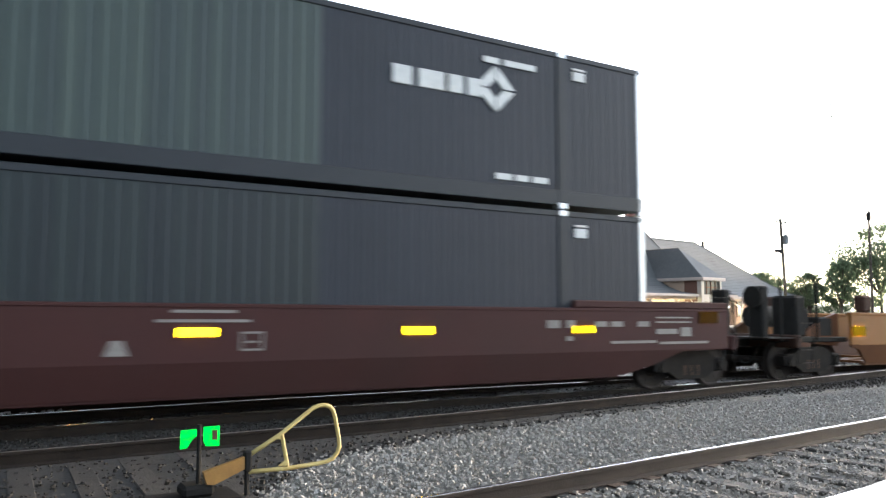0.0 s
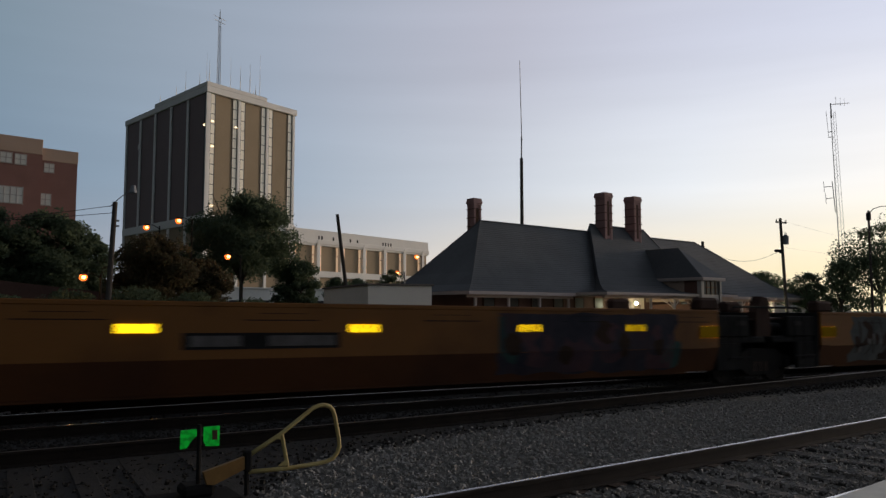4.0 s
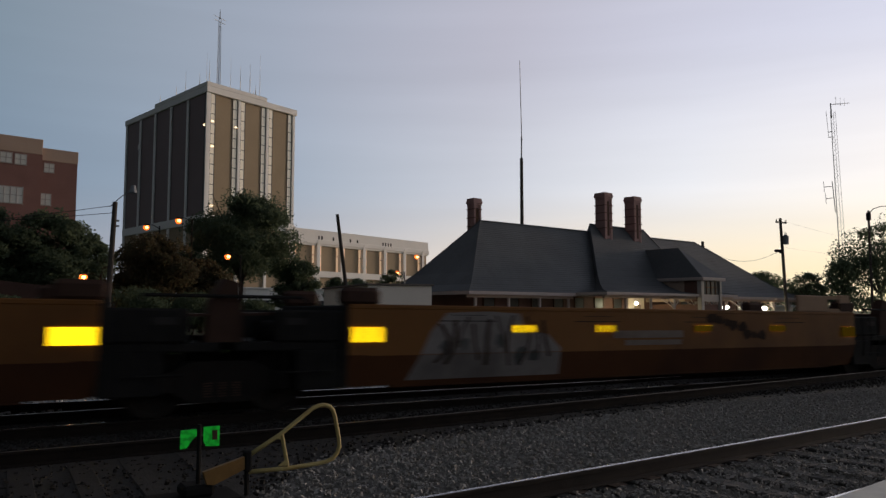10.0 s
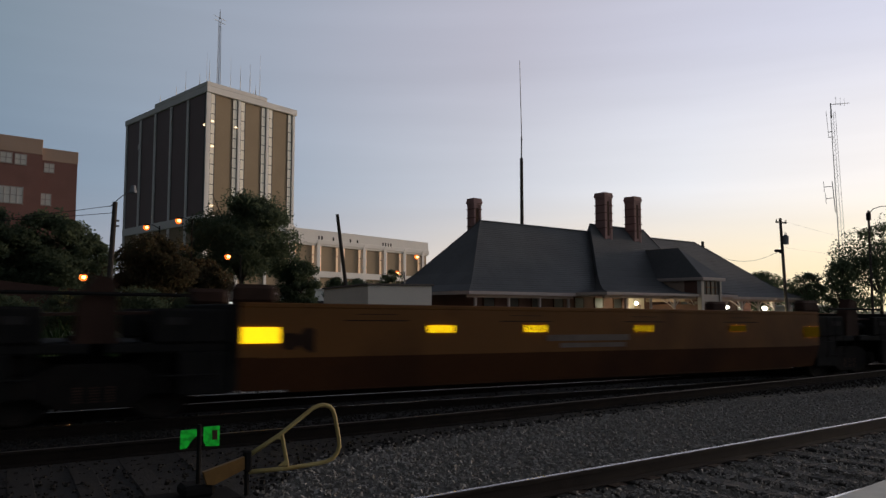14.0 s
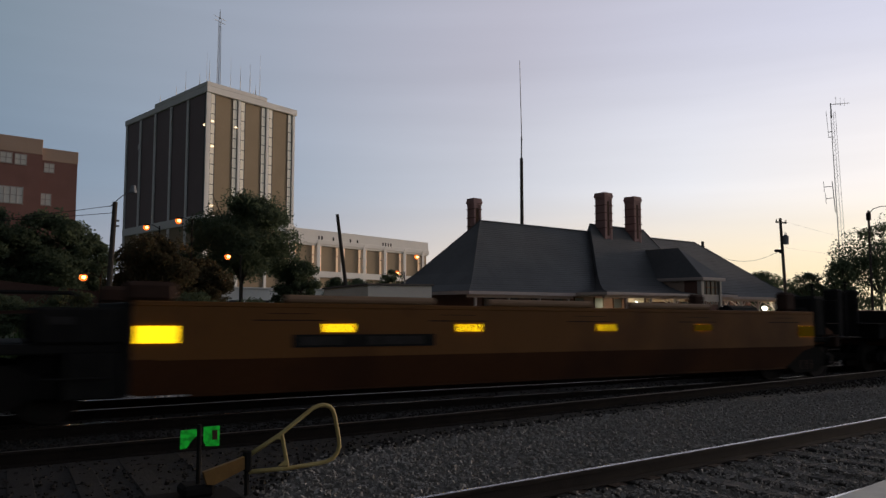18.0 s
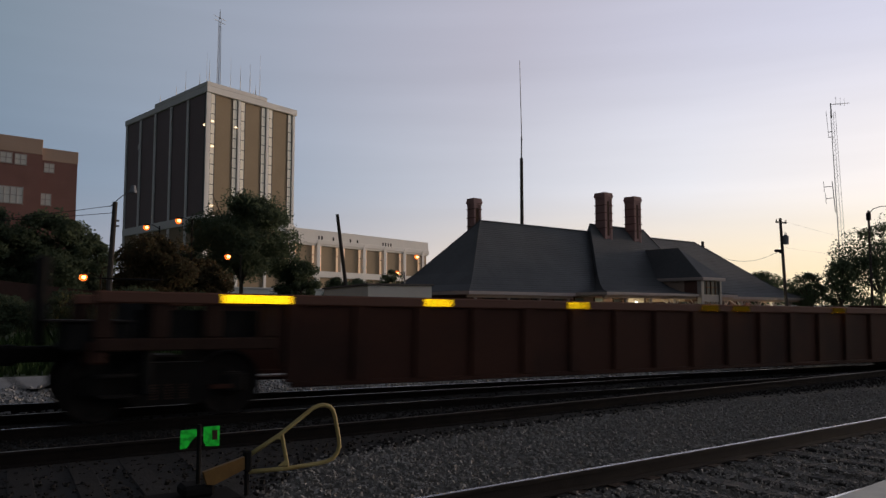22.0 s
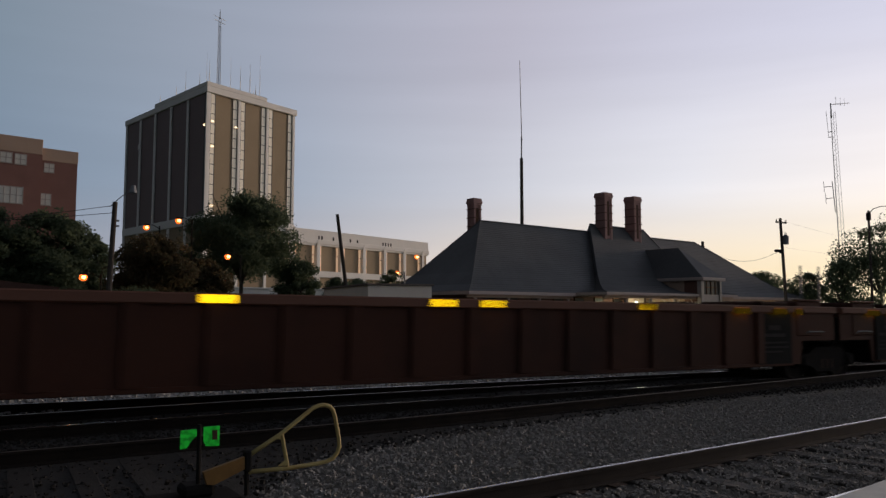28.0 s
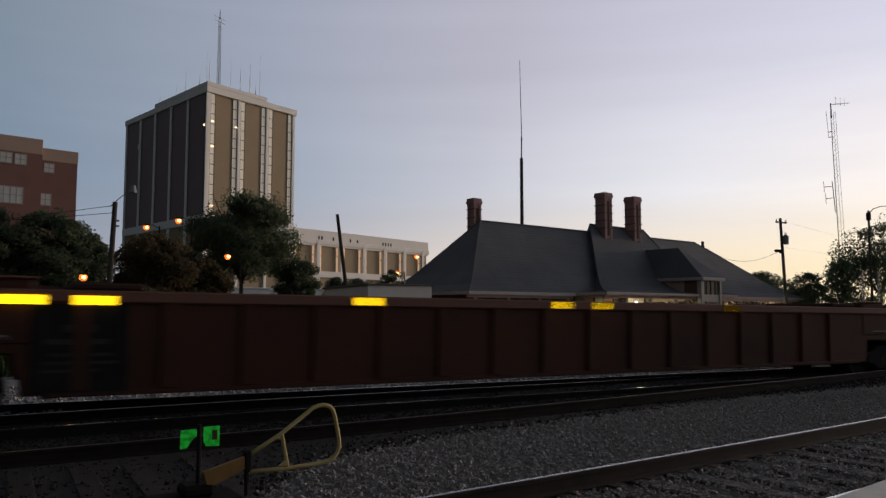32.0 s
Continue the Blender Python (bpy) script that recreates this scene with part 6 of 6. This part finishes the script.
for a, z, w, h, y in ((-3.45, 20.0, 1.1, 1.05, 0), (-3.75, 15.85, 1.25, 1.4, 0), (-6.9, 20.6, 1.25, 1.2, -0.5), (-8.55, 20.65, 1.25, 1.2, -0.5), (-10.4, 20.65, 1.25, 1.2, -0.5), (-7.2, 16.0, 1.35, 2.0, -0.5), (-8.65, 16.0, 1.35, 2.0, -0.5)):
    wi = part("window", Form().box(a - w / 2, a + w / 2, y - 0.02, y + 0.1, z - h / 2, z + h / 2), GLASS, block)
    fr = Form().box(a - w / 2 - 0.08, a - w / 2, y - 0.08, y + 0.05, z - h / 2, z + h / 2).box(a + w / 2, a + w / 2 + 0.08, y - 0.08, y + 0.05, z - h / 2, z + h / 2).box(a - 0.04, a + 0.04, y - 0.07, y, z - h / 2, z + h / 2)
    fr.box(a - w / 2 - 0.08, a + w / 2 + 0.08, y - 0.08, y + 0.05, z + h / 2, z + h / 2 + 0.1).box(a - w / 2 - 0.1, a + w / 2 + 0.1, y - 0.12, y + 0.05, z - h / 2 - 0.12, z - h / 2).box(a - w / 2, a + w / 2, y - 0.07, y, z - 0.03, z + 0.04)
    part("window_frame", fr, TRIM, wi)


# ---- road on a sloping bank behind the trees ----
def road_z(x):
    return float(np.interp(x, [-200, -1.0, 5.5, 42.0, 44.0, 200], [4.55, 4.55, 3.85, -0.16, -0.36, -0.36]))


ramp = thing("road_ramp", "road sloping down a dark retaining bank", "road", kind="structure")
f = Form()
xs = [-110, -60, -20, -4, -1, 2, 5.5, 12, 20, 28, 36, 42, 46]
vs, n = [], len(xs)
for x in xs:
    vs += [(x, 80.6, -0.42), (x, 80.6, road_z(x)), (x, 87.4, road_z(x)), (x, 87.4, -0.42)]
f.add(vs, [(4 * i + j, 4 * i + 4 + j, 4 * i + 5 + j, 4 * i + 1 + j) for i in range(n - 1) for j in range(3)] + [(0, 1, 2, 3)])
part("bank", f, BRICK_DARK, ramp)
part("asphalt", Form().add([(x, y, road_z(x) + 0.006) for x in xs for y in (80.7, 87.3)], [(2 * i, 2 * i + 2, 2 * i + 3, 2 * i + 1) for i in range(n - 1)]), ASPHALT, ramp)


def road_car():
    """A silver sport utility vehicle with its tail lamps lit."""
    car = thing("passing_car", "silver sport utility car with red tail lamps lit", "car")
    out = [(-2.25, 0.45), (-2.3, 0.75), (-2.25, 1.05), (2.05, 1.0), (2.3, 0.85), (2.35, 0.5), (2.2, 0.35), (-2.1, 0.35)]
    part("body", Form().prism(out, -0.9, 0.9), SILVER_PAINT, car)
    part("cabin", Form().prism([(-2.15, 1.06), (-1.95, 1.62), (-1.6, 1.70), (0.3, 1.68), (1.15, 1.03)], -0.78, 0.78), DARK_GLASS, car)
    part("roof", Form().prism([(-2.0, 1.63), (-1.6, 1.72), (0.3, 1.70), (0.45, 1.64)], -0.8, 0.8), SILVER_PAINT, car)
    for x in (-2.08, -0.75, 0.28):
        part("pillar", Form().box(x - 0.06, x + 0.06, -0.8, 0.8, 1.04, 1.66), SILVER_PAINT, car)
    for x in (-1.4, 1.4):
        for y in (-0.82, 0.82):
            w = part("wheel", Form().tube((x, y - 0.11, 0.34), (x, y + 0.11, 0.34), 0.34, n=18), BLACK_STEEL, car)
            part("rim", Form().tube((x, y - 0.12, 0.34), (x, y + 0.12, 0.34), 0.2, n=12), GALV, w)
    for y in (-0.8, 0.62):
        part("tail_lamp", Form().box(-2.34, -2.2, y - 0.12, y + 0.3, 0.86, 1.04, chamfer=0.02), TAIL_LAMP, car, "glowing red tail lamp")
        part("headlamp", Form().box(2.2, 2.36, y - 0.1, y + 0.26, 0.68, 0.82, chamfer=0.02), WARM_PANE, car)
    return car


passing = road_car()

white_low = thing("white_low_building", "low white building behind the trees", "building", pose(44.0, 122.0, 0, 0, 0, 0))
part("wall", Form().box(-18, 8, 0, 8, -0.42, 5.0), TOWER_WHITE, white_low)
part("roof_edge", Form().box(-18.3, 8.3, -0.3, 8.3, 5.0, 5.3, chamfer=0.05), TOWER_WHITE, white_low)
for x in (-14, -9, -4, 1, 6):
    part("window", Form().box(x - 0.8, x + 0.8, -0.04, 0.05, 1.2, 3.2), DARK_GLASS, white_low)
for x in (-9.5, -2.0):
    part("wall_lamp", Form().box(x - 0.3, x + 0.3, -0.3, 0, 2.6, 2.9, chamfer=0.05), DIM_LAMP, white_low)


# ---- trees ----
def tree(name, x, y, high, wide, label, seed, leaf=LEAF, base=0.3, n=5200, size=0.32, trunk_r=0.22, low=0.12):
    """Tapered trunk, forking limbs, and a crown of small leaf blades gathered in clumps."""
    rng = random.Random(seed)
    t = thing(name, label, "tree", pose(x, y, -0.42))
    f = Form()
    fork = high * base
    f.tube((0, 0, 0), (0.1, 0.05, fork), trunk_r, trunk_r * 0.7, n=9)
    clumps = []
    for k in range(11):
        a = 6.283 * k / 11 + rng.uniform(-0.3, 0.3)
        reach = wide * 0.5 * rng.uniform(0.35, 0.85)
        top = fork + (high - fork) * rng.uniform(0.25, 0.92)
        mid = Vector((reach * 0.45 * math.cos(a), reach * 0.45 * math.sin(a), fork + (top - fork) * 0.55))
        end = Vector((reach * math.cos(a), reach * math.sin(a), top))
        f.tube((0.1, 0.05, fork * 0.95), mid, trunk_r * 0.5, trunk_r * 0.3, n=6)
        f.tube(mid, end, trunk_r * 0.3, trunk_r * 0.1, n=5)
        clumps += [(end, rng.uniform(0.14, 0.24) * wide), (mid + Vector((0, 0, 0.3)), rng.uniform(0.10, 0.2) * wide)]
    n = int(n * 7.5)
    size *= 0.62
    for k in range(54):
        a, h = rng.uniform(0, 6.283), rng.uniform(low, 1)
        prof = math.sin(math.pi * min(1.0, 0.18 + 0.82 * h) ** 1.1) ** 0.6
        rr = wide * 0.5 * prof * rng.uniform(0.45, 1.0)
        clumps.append((Vector((rr * math.cos(a), rr * math.sin(a), high * (0.06 + 0.90 * h))), rng.uniform(0.08, 0.17) * wide))
    part("trunk", f, BARK, t)
    g = np.random.default_rng(seed)
    which = g.integers(0, len(clumps), n)
    cen = np.array([tuple(c) for c, _ in clumps])[which]
    rad = np.array([r for _, r in clumps])[which]
    d = g.normal(size=(n, 3))
    d /= np.linalg.norm(d, axis=1)[:, None]
    p = cen + d * (rad * (0.42 + 0.66 * g.random(n) ** 0.6))[:, None] * np.array([1, 1, 0.68])
    env = ((p[:, 0] ** 2 + p[:, 1] ** 2) / (0.25 * wide * wide) + ((p[:, 2] - 0.55 * high) / (0.47 * high)) ** 2) - 0.3 * np.sin(3 * np.arctan2(p[:, 1], p[:, 0]) + seed) * np.sin(p[:, 2] * 6 / high + seed)
    keep = (p[:, 2] > 0.25) & (env < 0.92 + 0.25 * g.random(n))
    p, d, n2 = p[keep], d[keep], int(keep.sum())
    # blades lie mostly like shingles on their clump, tips drooping
    face = d + np.array([0, 0, 0.35]) + g.normal(size=(n2, 3)) * 0.7
    face /= np.linalg.norm(face, axis=1)[:, None]
    u = g.normal(size=(n2, 3)) + np.array([0, 0, -0.5])
    u -= face * (u * face).sum(1)[:, None]
    u /= np.linalg.norm(u, axis=1)[:, None]
    w = np.cross(face, u)
    s = (size * (0.55 + 0.8 * g.random(n2)))[:, None]
    quad = np.stack([p - u * s * 0.5, p + w * s * 0.3, p + u * s * 0.5, p - w * s * 0.3], 1)
    me = bpy.data.meshes.new("crown")
    me.from_pydata(quad.reshape(-1, 3).tolist(), [], np.arange(n2 * 4).reshape(-1, 4).tolist())
    part("crown", me, leaf, t)
    return t


tree("tree", 21.9, 74.1, 13.5, 12.0, "broad dark green tree behind the tracks", 11, n=7400, size=0.4, low=0.42, base=0.36)
tree("tree", 27.4, 73.5, 7.6, 5.0, "small dark tree beside a larger one", 12, n=2400, size=0.4)
tree("tree", 33.5, 77.0, 5.6, 4.0, "small dark tree near the station", 13, n=1600, size=0.36)
tree("tree", 6.2, 96.0, 13.1, 11.0, "dense dark green tree before a brick block", 14, n=6000, size=0.6, low=0.0)
tree("tree", -0.6, 95.0, 14.4, 9.5, "dense dark green tree before a brick block", 15, n=4600, size=0.6, low=0.0)
tree("tree", 11.0, 96.5, 10.7, 6.5, "dark green tree behind a road ramp", 16, n=3000, size=0.55, low=0.0)
tree("tree", 12.2, 65.5, 8.1, 7.2, "reddish tree lit by a street lamp", 17, leaf=LEAF_RUST, n=4600, size=0.4, low=0.0)
tree("tree", 16.4, 67.0, 6.4, 5.5, "dark reddish tree behind the tracks", 18, leaf=LEAF_RUST, n=3000, size=0.4, low=0.0)
tree("tree", 51.0, 98.3, 8.0, 4.4, "small conical tree by the office block", 19, n=1500, size=0.4, low=0.0)
tree("tree", 46.0, 98.0, 6.4, 6.5, "low dark green tree by the office block", 20, n=2200, size=0.4, low=0.0)
tree("tree", 94.6, 51.6, 13.5, 12.0, "tall dark tree beside the line", 21, n=2700, size=0.5, low=0.1)
tree("tree", 83.4, 50.0, 8.0, 4.2, "dark tree beside the line", 22, n=900, size=0.42, low=0.05)
tree("tree", 84.4, 54.5, 6.5, 5.2, "round dark tree beside the line", 26, n=1300, size=0.42, low=0.0)
tree("tree", 116.6, 84.3, 8.7, 10.0, "round dark tree behind the station", 23, n=2200, size=0.5, low=0.0)
tree("tree", 140.5, 101.7, 9.4, 8.0, "dark tree behind the station", 24, n=1100, size=0.5, low=0.0)
tree("tree", 146.0, 98.0, 8.6, 8.0, "dark tree behind the station", 25, n=1100, size=0.5, low=0.0)
for x, y, high, wide, seed in ((1.5, 60.0, 3.0, 5.0, 41), (5.5, 62.0, 3.4, 5.5, 42), (9.6, 58.0, 3.6, 5.2, 43), (-3.0, 63.0, 3.2, 6.0, 44), (14.2, 60.5, 3.3, 4.6, 45), (19.5, 63.0, 2.9, 4.6, 46)):
    tagged(tree("bush", x, y, high, wide, "dense dark green bush on the bank", seed, n=1500, size=0.3, low=0.0, trunk_r=0.07, base=0.15), category="bush")

right_shed = thing("low_pale_building", "low pale building beyond the station", "building", pose(98.9, 67.0, 0, 0, 0, -30))
part("wall", Form().box(0, 9, 0, 5, -0.42, 2.05), SHED_WALL, right_shed)
part("roof_edge", Form().box(-0.3, 9.3, -0.3, 5.3, 2.05, 2.3, chamfer=0.04), TOWER_WHITE, right_shed)
for z0, z1, b in ((11.6, 9.0, 1.5), (8.6, 7.6, 0.8)):
    ca = thing("overhead_cable", "thin black overhead cable leaving the utility pole", "cable")
    part("wire", Form().path([(77.0 + 40 * q, 52.5 - 8 * q, z0 + (z1 - z0) * q - 4 * b * q * (1 - q)) for q in np.linspace(0, 1, 14)], 0.006, 5), CABLE, ca)
# weeds and bushes on the bank behind the train
g = np.random.default_rng(3)
n = 16000
bx, by = g.uniform(-14, 30, n), g.uniform(25, 46, n)
hh = 0.25 + 1.5 * np.clip(np.sin(bx * 0.5) * np.sin(by * 0.33 + 1.0), 0, 1) * g.random(n)
ang = g.uniform(0, 6.283, n)
lean = g.normal(0, 0.25, (n, 2))
w = 0.05 + 0.08 * g.random(n)
bz = -0.42 + hh * 0.5 * g.random(n)
v = np.stack([np.stack([bx - w * np.cos(ang), by - w * np.sin(ang), bz], 1), np.stack([bx + w * np.cos(ang), by + w * np.sin(ang), bz], 1), np.stack([bx + lean[:, 0] * hh, by + lean[:, 1] * hh, bz + 0.2 + hh * 0.5], 1)], 1)
me = bpy.data.meshes.new("weeds")
me.from_pydata(v.reshape(-1, 3).tolist(), [], np.arange(n * 3).reshape(-1, 3).tolist())
me.materials.append(WEEDS)
tagged(new("weeds", me), "green weeds and tall grass on the bank", "plants", kind="stuff")


# ---- poles, masts and lamps ----
def pole(name, label, x, y, top, r, lean=(0, 0), material=WOOD_POLE):
    p = thing(name, label, "pole", pose(x, y, -0.42))
    part("shaft", Form().tube((0, 0, 0), (lean[0], lean[1], top + 0.42), r * 1.25, r, n=10), material, p)
    return p


def street_lamp(x, y, z, label, arm=(-1.2, -0.4), head=SODIUM, size=0.16):
    s = pole("street_lamp", label, x - arm[0], y - arm[1], z + 0.15, 0.07, material=BLACK_STEEL)
    part("lamp_arm", Form().path([(0, 0, z + 0.3), (arm[0] * 0.5, arm[1] * 0.5, z + 0.62), (arm[0], arm[1], z + 0.6)], 0.035, 6), BLACK_STEEL, s)
    part("lamp_head", Form().box(arm[0] - 0.28, arm[0] + 0.28, arm[1] - 0.12, arm[1] + 0.12, z + 0.52, z + 0.64, chamfer=0.04), BLACK_STEEL, s)
    part("lamp_glass", Form().tube((arm[0], arm[1], z + 0.36 - 0.7 * size), (arm[0], arm[1], z + 0.36), size * 0.45, size * 0.8, n=12).tube((arm[0], arm[1], z + 0.36), (arm[0], arm[1], z + 0.36 + 0.5 * size), size * 0.8, size * 0.5, n=12), head, s)
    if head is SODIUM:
        part("halo_disc", Form().tube((arm[0], arm[1] + 0.3, z + 0.36), (arm[0], arm[1] + 0.42, z + 0.36), size * 1.45, size * 0.8, n=16), SODIUM_HALO, s, "orange glowing disc added for the lamp's halo")
    return s


p = pole("lamp_pole", "weathered timber pole with a street lamp arm", 6.0, 45.5, 7.56, 0.13, (0.25, -0.12))
part("lamp_arm", Form().path([(0, 0, 7.7), (0.55, -0.1, 8.3), (1.1, -0.2, 8.75)], 0.025, 6), GALV, p)
part("lamp_head", Form().tube((1.15, -0.2, 8.55), (1.15, -0.2, 8.98), 0.22, 0.12, n=14), GALV, p)
part("insulator", Form().box(0.1, 0.5, -0.05, 0.05, 6.9, 7.0).box(0.1, 0.5, -0.05, 0.05, 6.6, 6.7), GALV, p)
for z0, z1 in ((7.36, 4.4), (6.95, 5.6)):
    ca = thing("overhead_cable", "thin black overhead cable", "cable", pose(0, 0, 0))
    part("wire", Form().path([(6.2 - 26 * q, 45.4 + 16 * q, z0 + (z1 + 0.5 - z0) * q - 1.6 * q * (1 - q)) for q in np.linspace(0, 1, 14)], 0.018, 5), CABLE, ca)
pole("leaning_pole", "bare leaning timber pole", 25.25, 55.2, 9.15, 0.13, (-1.25, 0.25))
p = pole("aerial_pole", "tall dark pole with a thin whip aerial", 58.0, 75.9, 20.8, 0.2, material=WOOD_POLE)
part("whip_aerial", Form().tube((0.0, 0, 21.1), (0.05, 0, 24.0), 0.09, n=6).tube((0.05, 0, 24.0), (-0.15, 0, 33.9), 0.06, 0.035, n=6).tube((-0.1, 0, 23.7), (0.2, 0, 23.7), 0.05, n=6), GALV, p)
p = pole("utility_pole", "timber utility pole with transformer and lamp", 77.0, 52.4, 11.9, 0.15, (-0.3, 0.28))
part("cross_arm", Form().box(-1.25, 0.65, 0.1, 0.25, 11.75, 11.9), WOOD_POLE, p)
part("transformer", Form().tube((0.02, -0.1, 9.35), (0.02, -0.1, 10.3), 0.31, n=14).tube((0.02, -0.1, 10.3), (0.02, -0.1, 10.4), 0.2, n=10).box(-0.4, 0.0, -0.05, 0.05, 9.6, 9.7).box(-0.4, 0.0, -0.05, 0.05, 10.0, 10.1), GALV, p)
for x in (-0.1, 0.14):
    part("bushing", Form().tube((x, -0.1, 10.38), (x, -0.1, 10.72), 0.045, 0.03, n=8), GALV, p)
for x in (-1.15, 0.55):
    part("insulator", Form().tube((x, 0.17, 11.9), (x, 0.17, 12.15), 0.07, 0.05, n=8), GALV, p)
part("lamp_head", Form().box(-1.75, -0.85, -0.3, 0.3, 8.42, 8.72, chamfer=0.14).box(-1.0, -0.3, -0.06, 0.06, 8.3, 8.42).path([(-0.95, 0, 8.62), (-0.3, 0, 8.95)], 0.04, 6), BLACK_STEEL, p)
p = pole("lamp_pole", "slender pole with a curved lamp arm", 70.35, 39.2, 10.8, 0.10)
part("lamp_arm", Form().path([(0, 0, 10.9), (0.5, -0.2, 11.4), (1.2, -0.5, 11.65), (2.0, -0.8, 11.7)], 0.04, 6), GALV, p)
part("junction_box", Form().box(-0.3, 0.1, -0.2, 0.1, 10.3, 11.0, chamfer=0.04), BLACK_STEEL, p)
pole("utility_pole", "short pole top behind the roof", 85.5, 70.8, 11.1, 0.2)
ca = thing("overhead_cable", "thin black overhead cable sagging between poles", "cable")
part("wire", Form().path([(85.5 - 9.2 * q, 70.8 - 18.0 * q, 10.6 - 2.5 * q - 6.5 * q * (1 - q)) for q in np.linspace(0, 1, 18)], 0.02, 5), CABLE, ca)

mast = thing("radio_mast", "tall slender lattice radio mast", "mast", pose(165.9, 98.2, -0.42, 0, -2.64, 0))
f = Form()
for q in range(3):
    c, s = 0.8 * math.cos(q * 2.094 + 0.5), 0.8 * math.sin(q * 2.094 + 0.5)
    part("leg", Form().tube((c, s, 0), (c * 0.7, s * 0.7, 47.0), 0.10 if q == 1 else 0.042, 0.08 if q == 1 else 0.034, n=5), GALV, mast)
for k in range(46):
    q0, q1 = 0.8 * (1 - 0.3 * k / 46), 0.8 * (1 - 0.3 * (k + 1) / 46)
    for q in range(3):
        f.tube((q0 * math.cos(q * 2.094 + 0.5), q0 * math.sin(q * 2.094 + 0.5), k * 1.02), (q1 * math.cos((q + 1) * 2.094 + 0.5), q1 * math.sin((q + 1) * 2.094 + 0.5), (k + 1) * 1.02), 0.017, n=4)
part("lattice", f, GALV, mast)
part("top_arm", Form().tube((-0.75, 0.0, 45.5), (-0.75, 0.0, 48.9), 0.13, n=6).tube((-0.75, 0, 48.6), (6.5, -0.2, 49.6), 0.09, 0.06, n=6), GALV, mast)
for x in (1.2, 3.0, 4.6):
    part("aerial_tine", Form().tube((x, -0.1, 48.7), (x, -0.1, 50.6), 0.03, n=5), GALV, mast)
part("side_rod", Form().tube((-2.0, 0.1, 31.0), (-1.55, 0.1, 24.0), 0.1, n=6), GALV, mast)
for z0, reach in ((29.9, 3.4), (27.3, 3.0)):
    part("side_aerial", Form().tube((-1.9, 0.1, z0), (-1.9 - reach, 0.1, z0 - 0.3), 0.085, n=6), GALV, mast)
    part("aerial_tine", Form().tube((-1.85 - reach, 0.1, z0 - 1.4), (-1.95 - reach, 0.1, z0 + 0.9), 0.06, n=5), GALV, mast)
part("side_aerial", Form().tube((-0.8, 0.0, 42.4), (-2.2, 0.1, 42.2), 0.1, n=6).tube((-0.8, 0.0, 41.2), (-2.2, 0.1, 41.0), 0.1, n=6), GALV, mast)
part("whip_aerial", Form().tube((-2.2, 0.1, 40.8), (-2.5, 0.1, 47.0), 0.045, n=5), GALV, mast)

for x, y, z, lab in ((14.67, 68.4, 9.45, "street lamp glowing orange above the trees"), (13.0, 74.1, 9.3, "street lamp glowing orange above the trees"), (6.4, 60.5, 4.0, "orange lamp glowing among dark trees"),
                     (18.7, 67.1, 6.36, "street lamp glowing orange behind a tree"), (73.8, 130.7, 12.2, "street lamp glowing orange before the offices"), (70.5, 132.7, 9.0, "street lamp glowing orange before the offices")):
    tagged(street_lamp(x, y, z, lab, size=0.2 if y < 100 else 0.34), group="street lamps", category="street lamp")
tagged(street_lamp(24.0, 96.65, 7.5, "small white street lamp behind trees", head=DIM_LAMP, size=0.3), group="street lamps", category="street lamp")
for x, y, z, e in ((14.2, 67.2, 8.6, 50), (6.4, 59.6, 3.9, 60)):
    lo = new("street_light", bpy.data.lights.new("street_light", "POINT"))
    lo.data.energy, lo.data.color, lo.data.shadow_soft_size = e, (1.0, 0.45, 0.13), 0.2
    lo.matrix_world = pose(x, y, z)


# ---- everything that rides along ----
def riding(x, z):
    """A car's place on the dipping line: it rests on two points six metres either way."""
    a, b = sag(x - 6), sag(x + 6)
    return pose(x, TRACK_Y, z + 0.5 * (a + b), 0, math.degrees(math.atan2(a - b, 12)), 0)


FALL = 0.0108         # the line falls by this for each metre


def motions():
    times = [0.0] + [float(t) for t in range(1, 32)] + [32.0]
    for ob, s0, z in rolling:
        walk(ob, [(t, riding(s0 - run(t), z)) for t in times])
    for ob, s0, z in falling:
        walk(ob, [(t, pose(s0 - run(t), TRACK_Y, z - FALL * (s0 - run(t)), 0, math.degrees(math.atan(FALL)), 0)) for t in times])
    for ob, s0, z in stacked:
        walk(ob, [(t, pose(s0 - run(t), TRACK_Y, z)) for t in times])
    # the car waits out of sight, then drives down the ramp and on along the street
    drive = []
    for i in range(65):
        t = i / 2
        x = max(-70.0, 5.5 + 10.7 * (t - 25.0))
        slope = math.degrees(math.atan2(road_z(x - 1.2) - road_z(x + 1.2), 2.4))
        drive.append((t, pose(x + 2.3, 84.0, road_z(x + 2.3) + 0.01, 0, slope, 0)))
    walk(passing, drive)
    turns = [i / 10 for i in range(321)]
    for w, x in wheelsets:
        walk(w, [(t, pose(x, 0, WHEEL_R, 0, -math.degrees(run(t) / WHEEL_R) % 360.0, 0)) for t in turns])


motions()
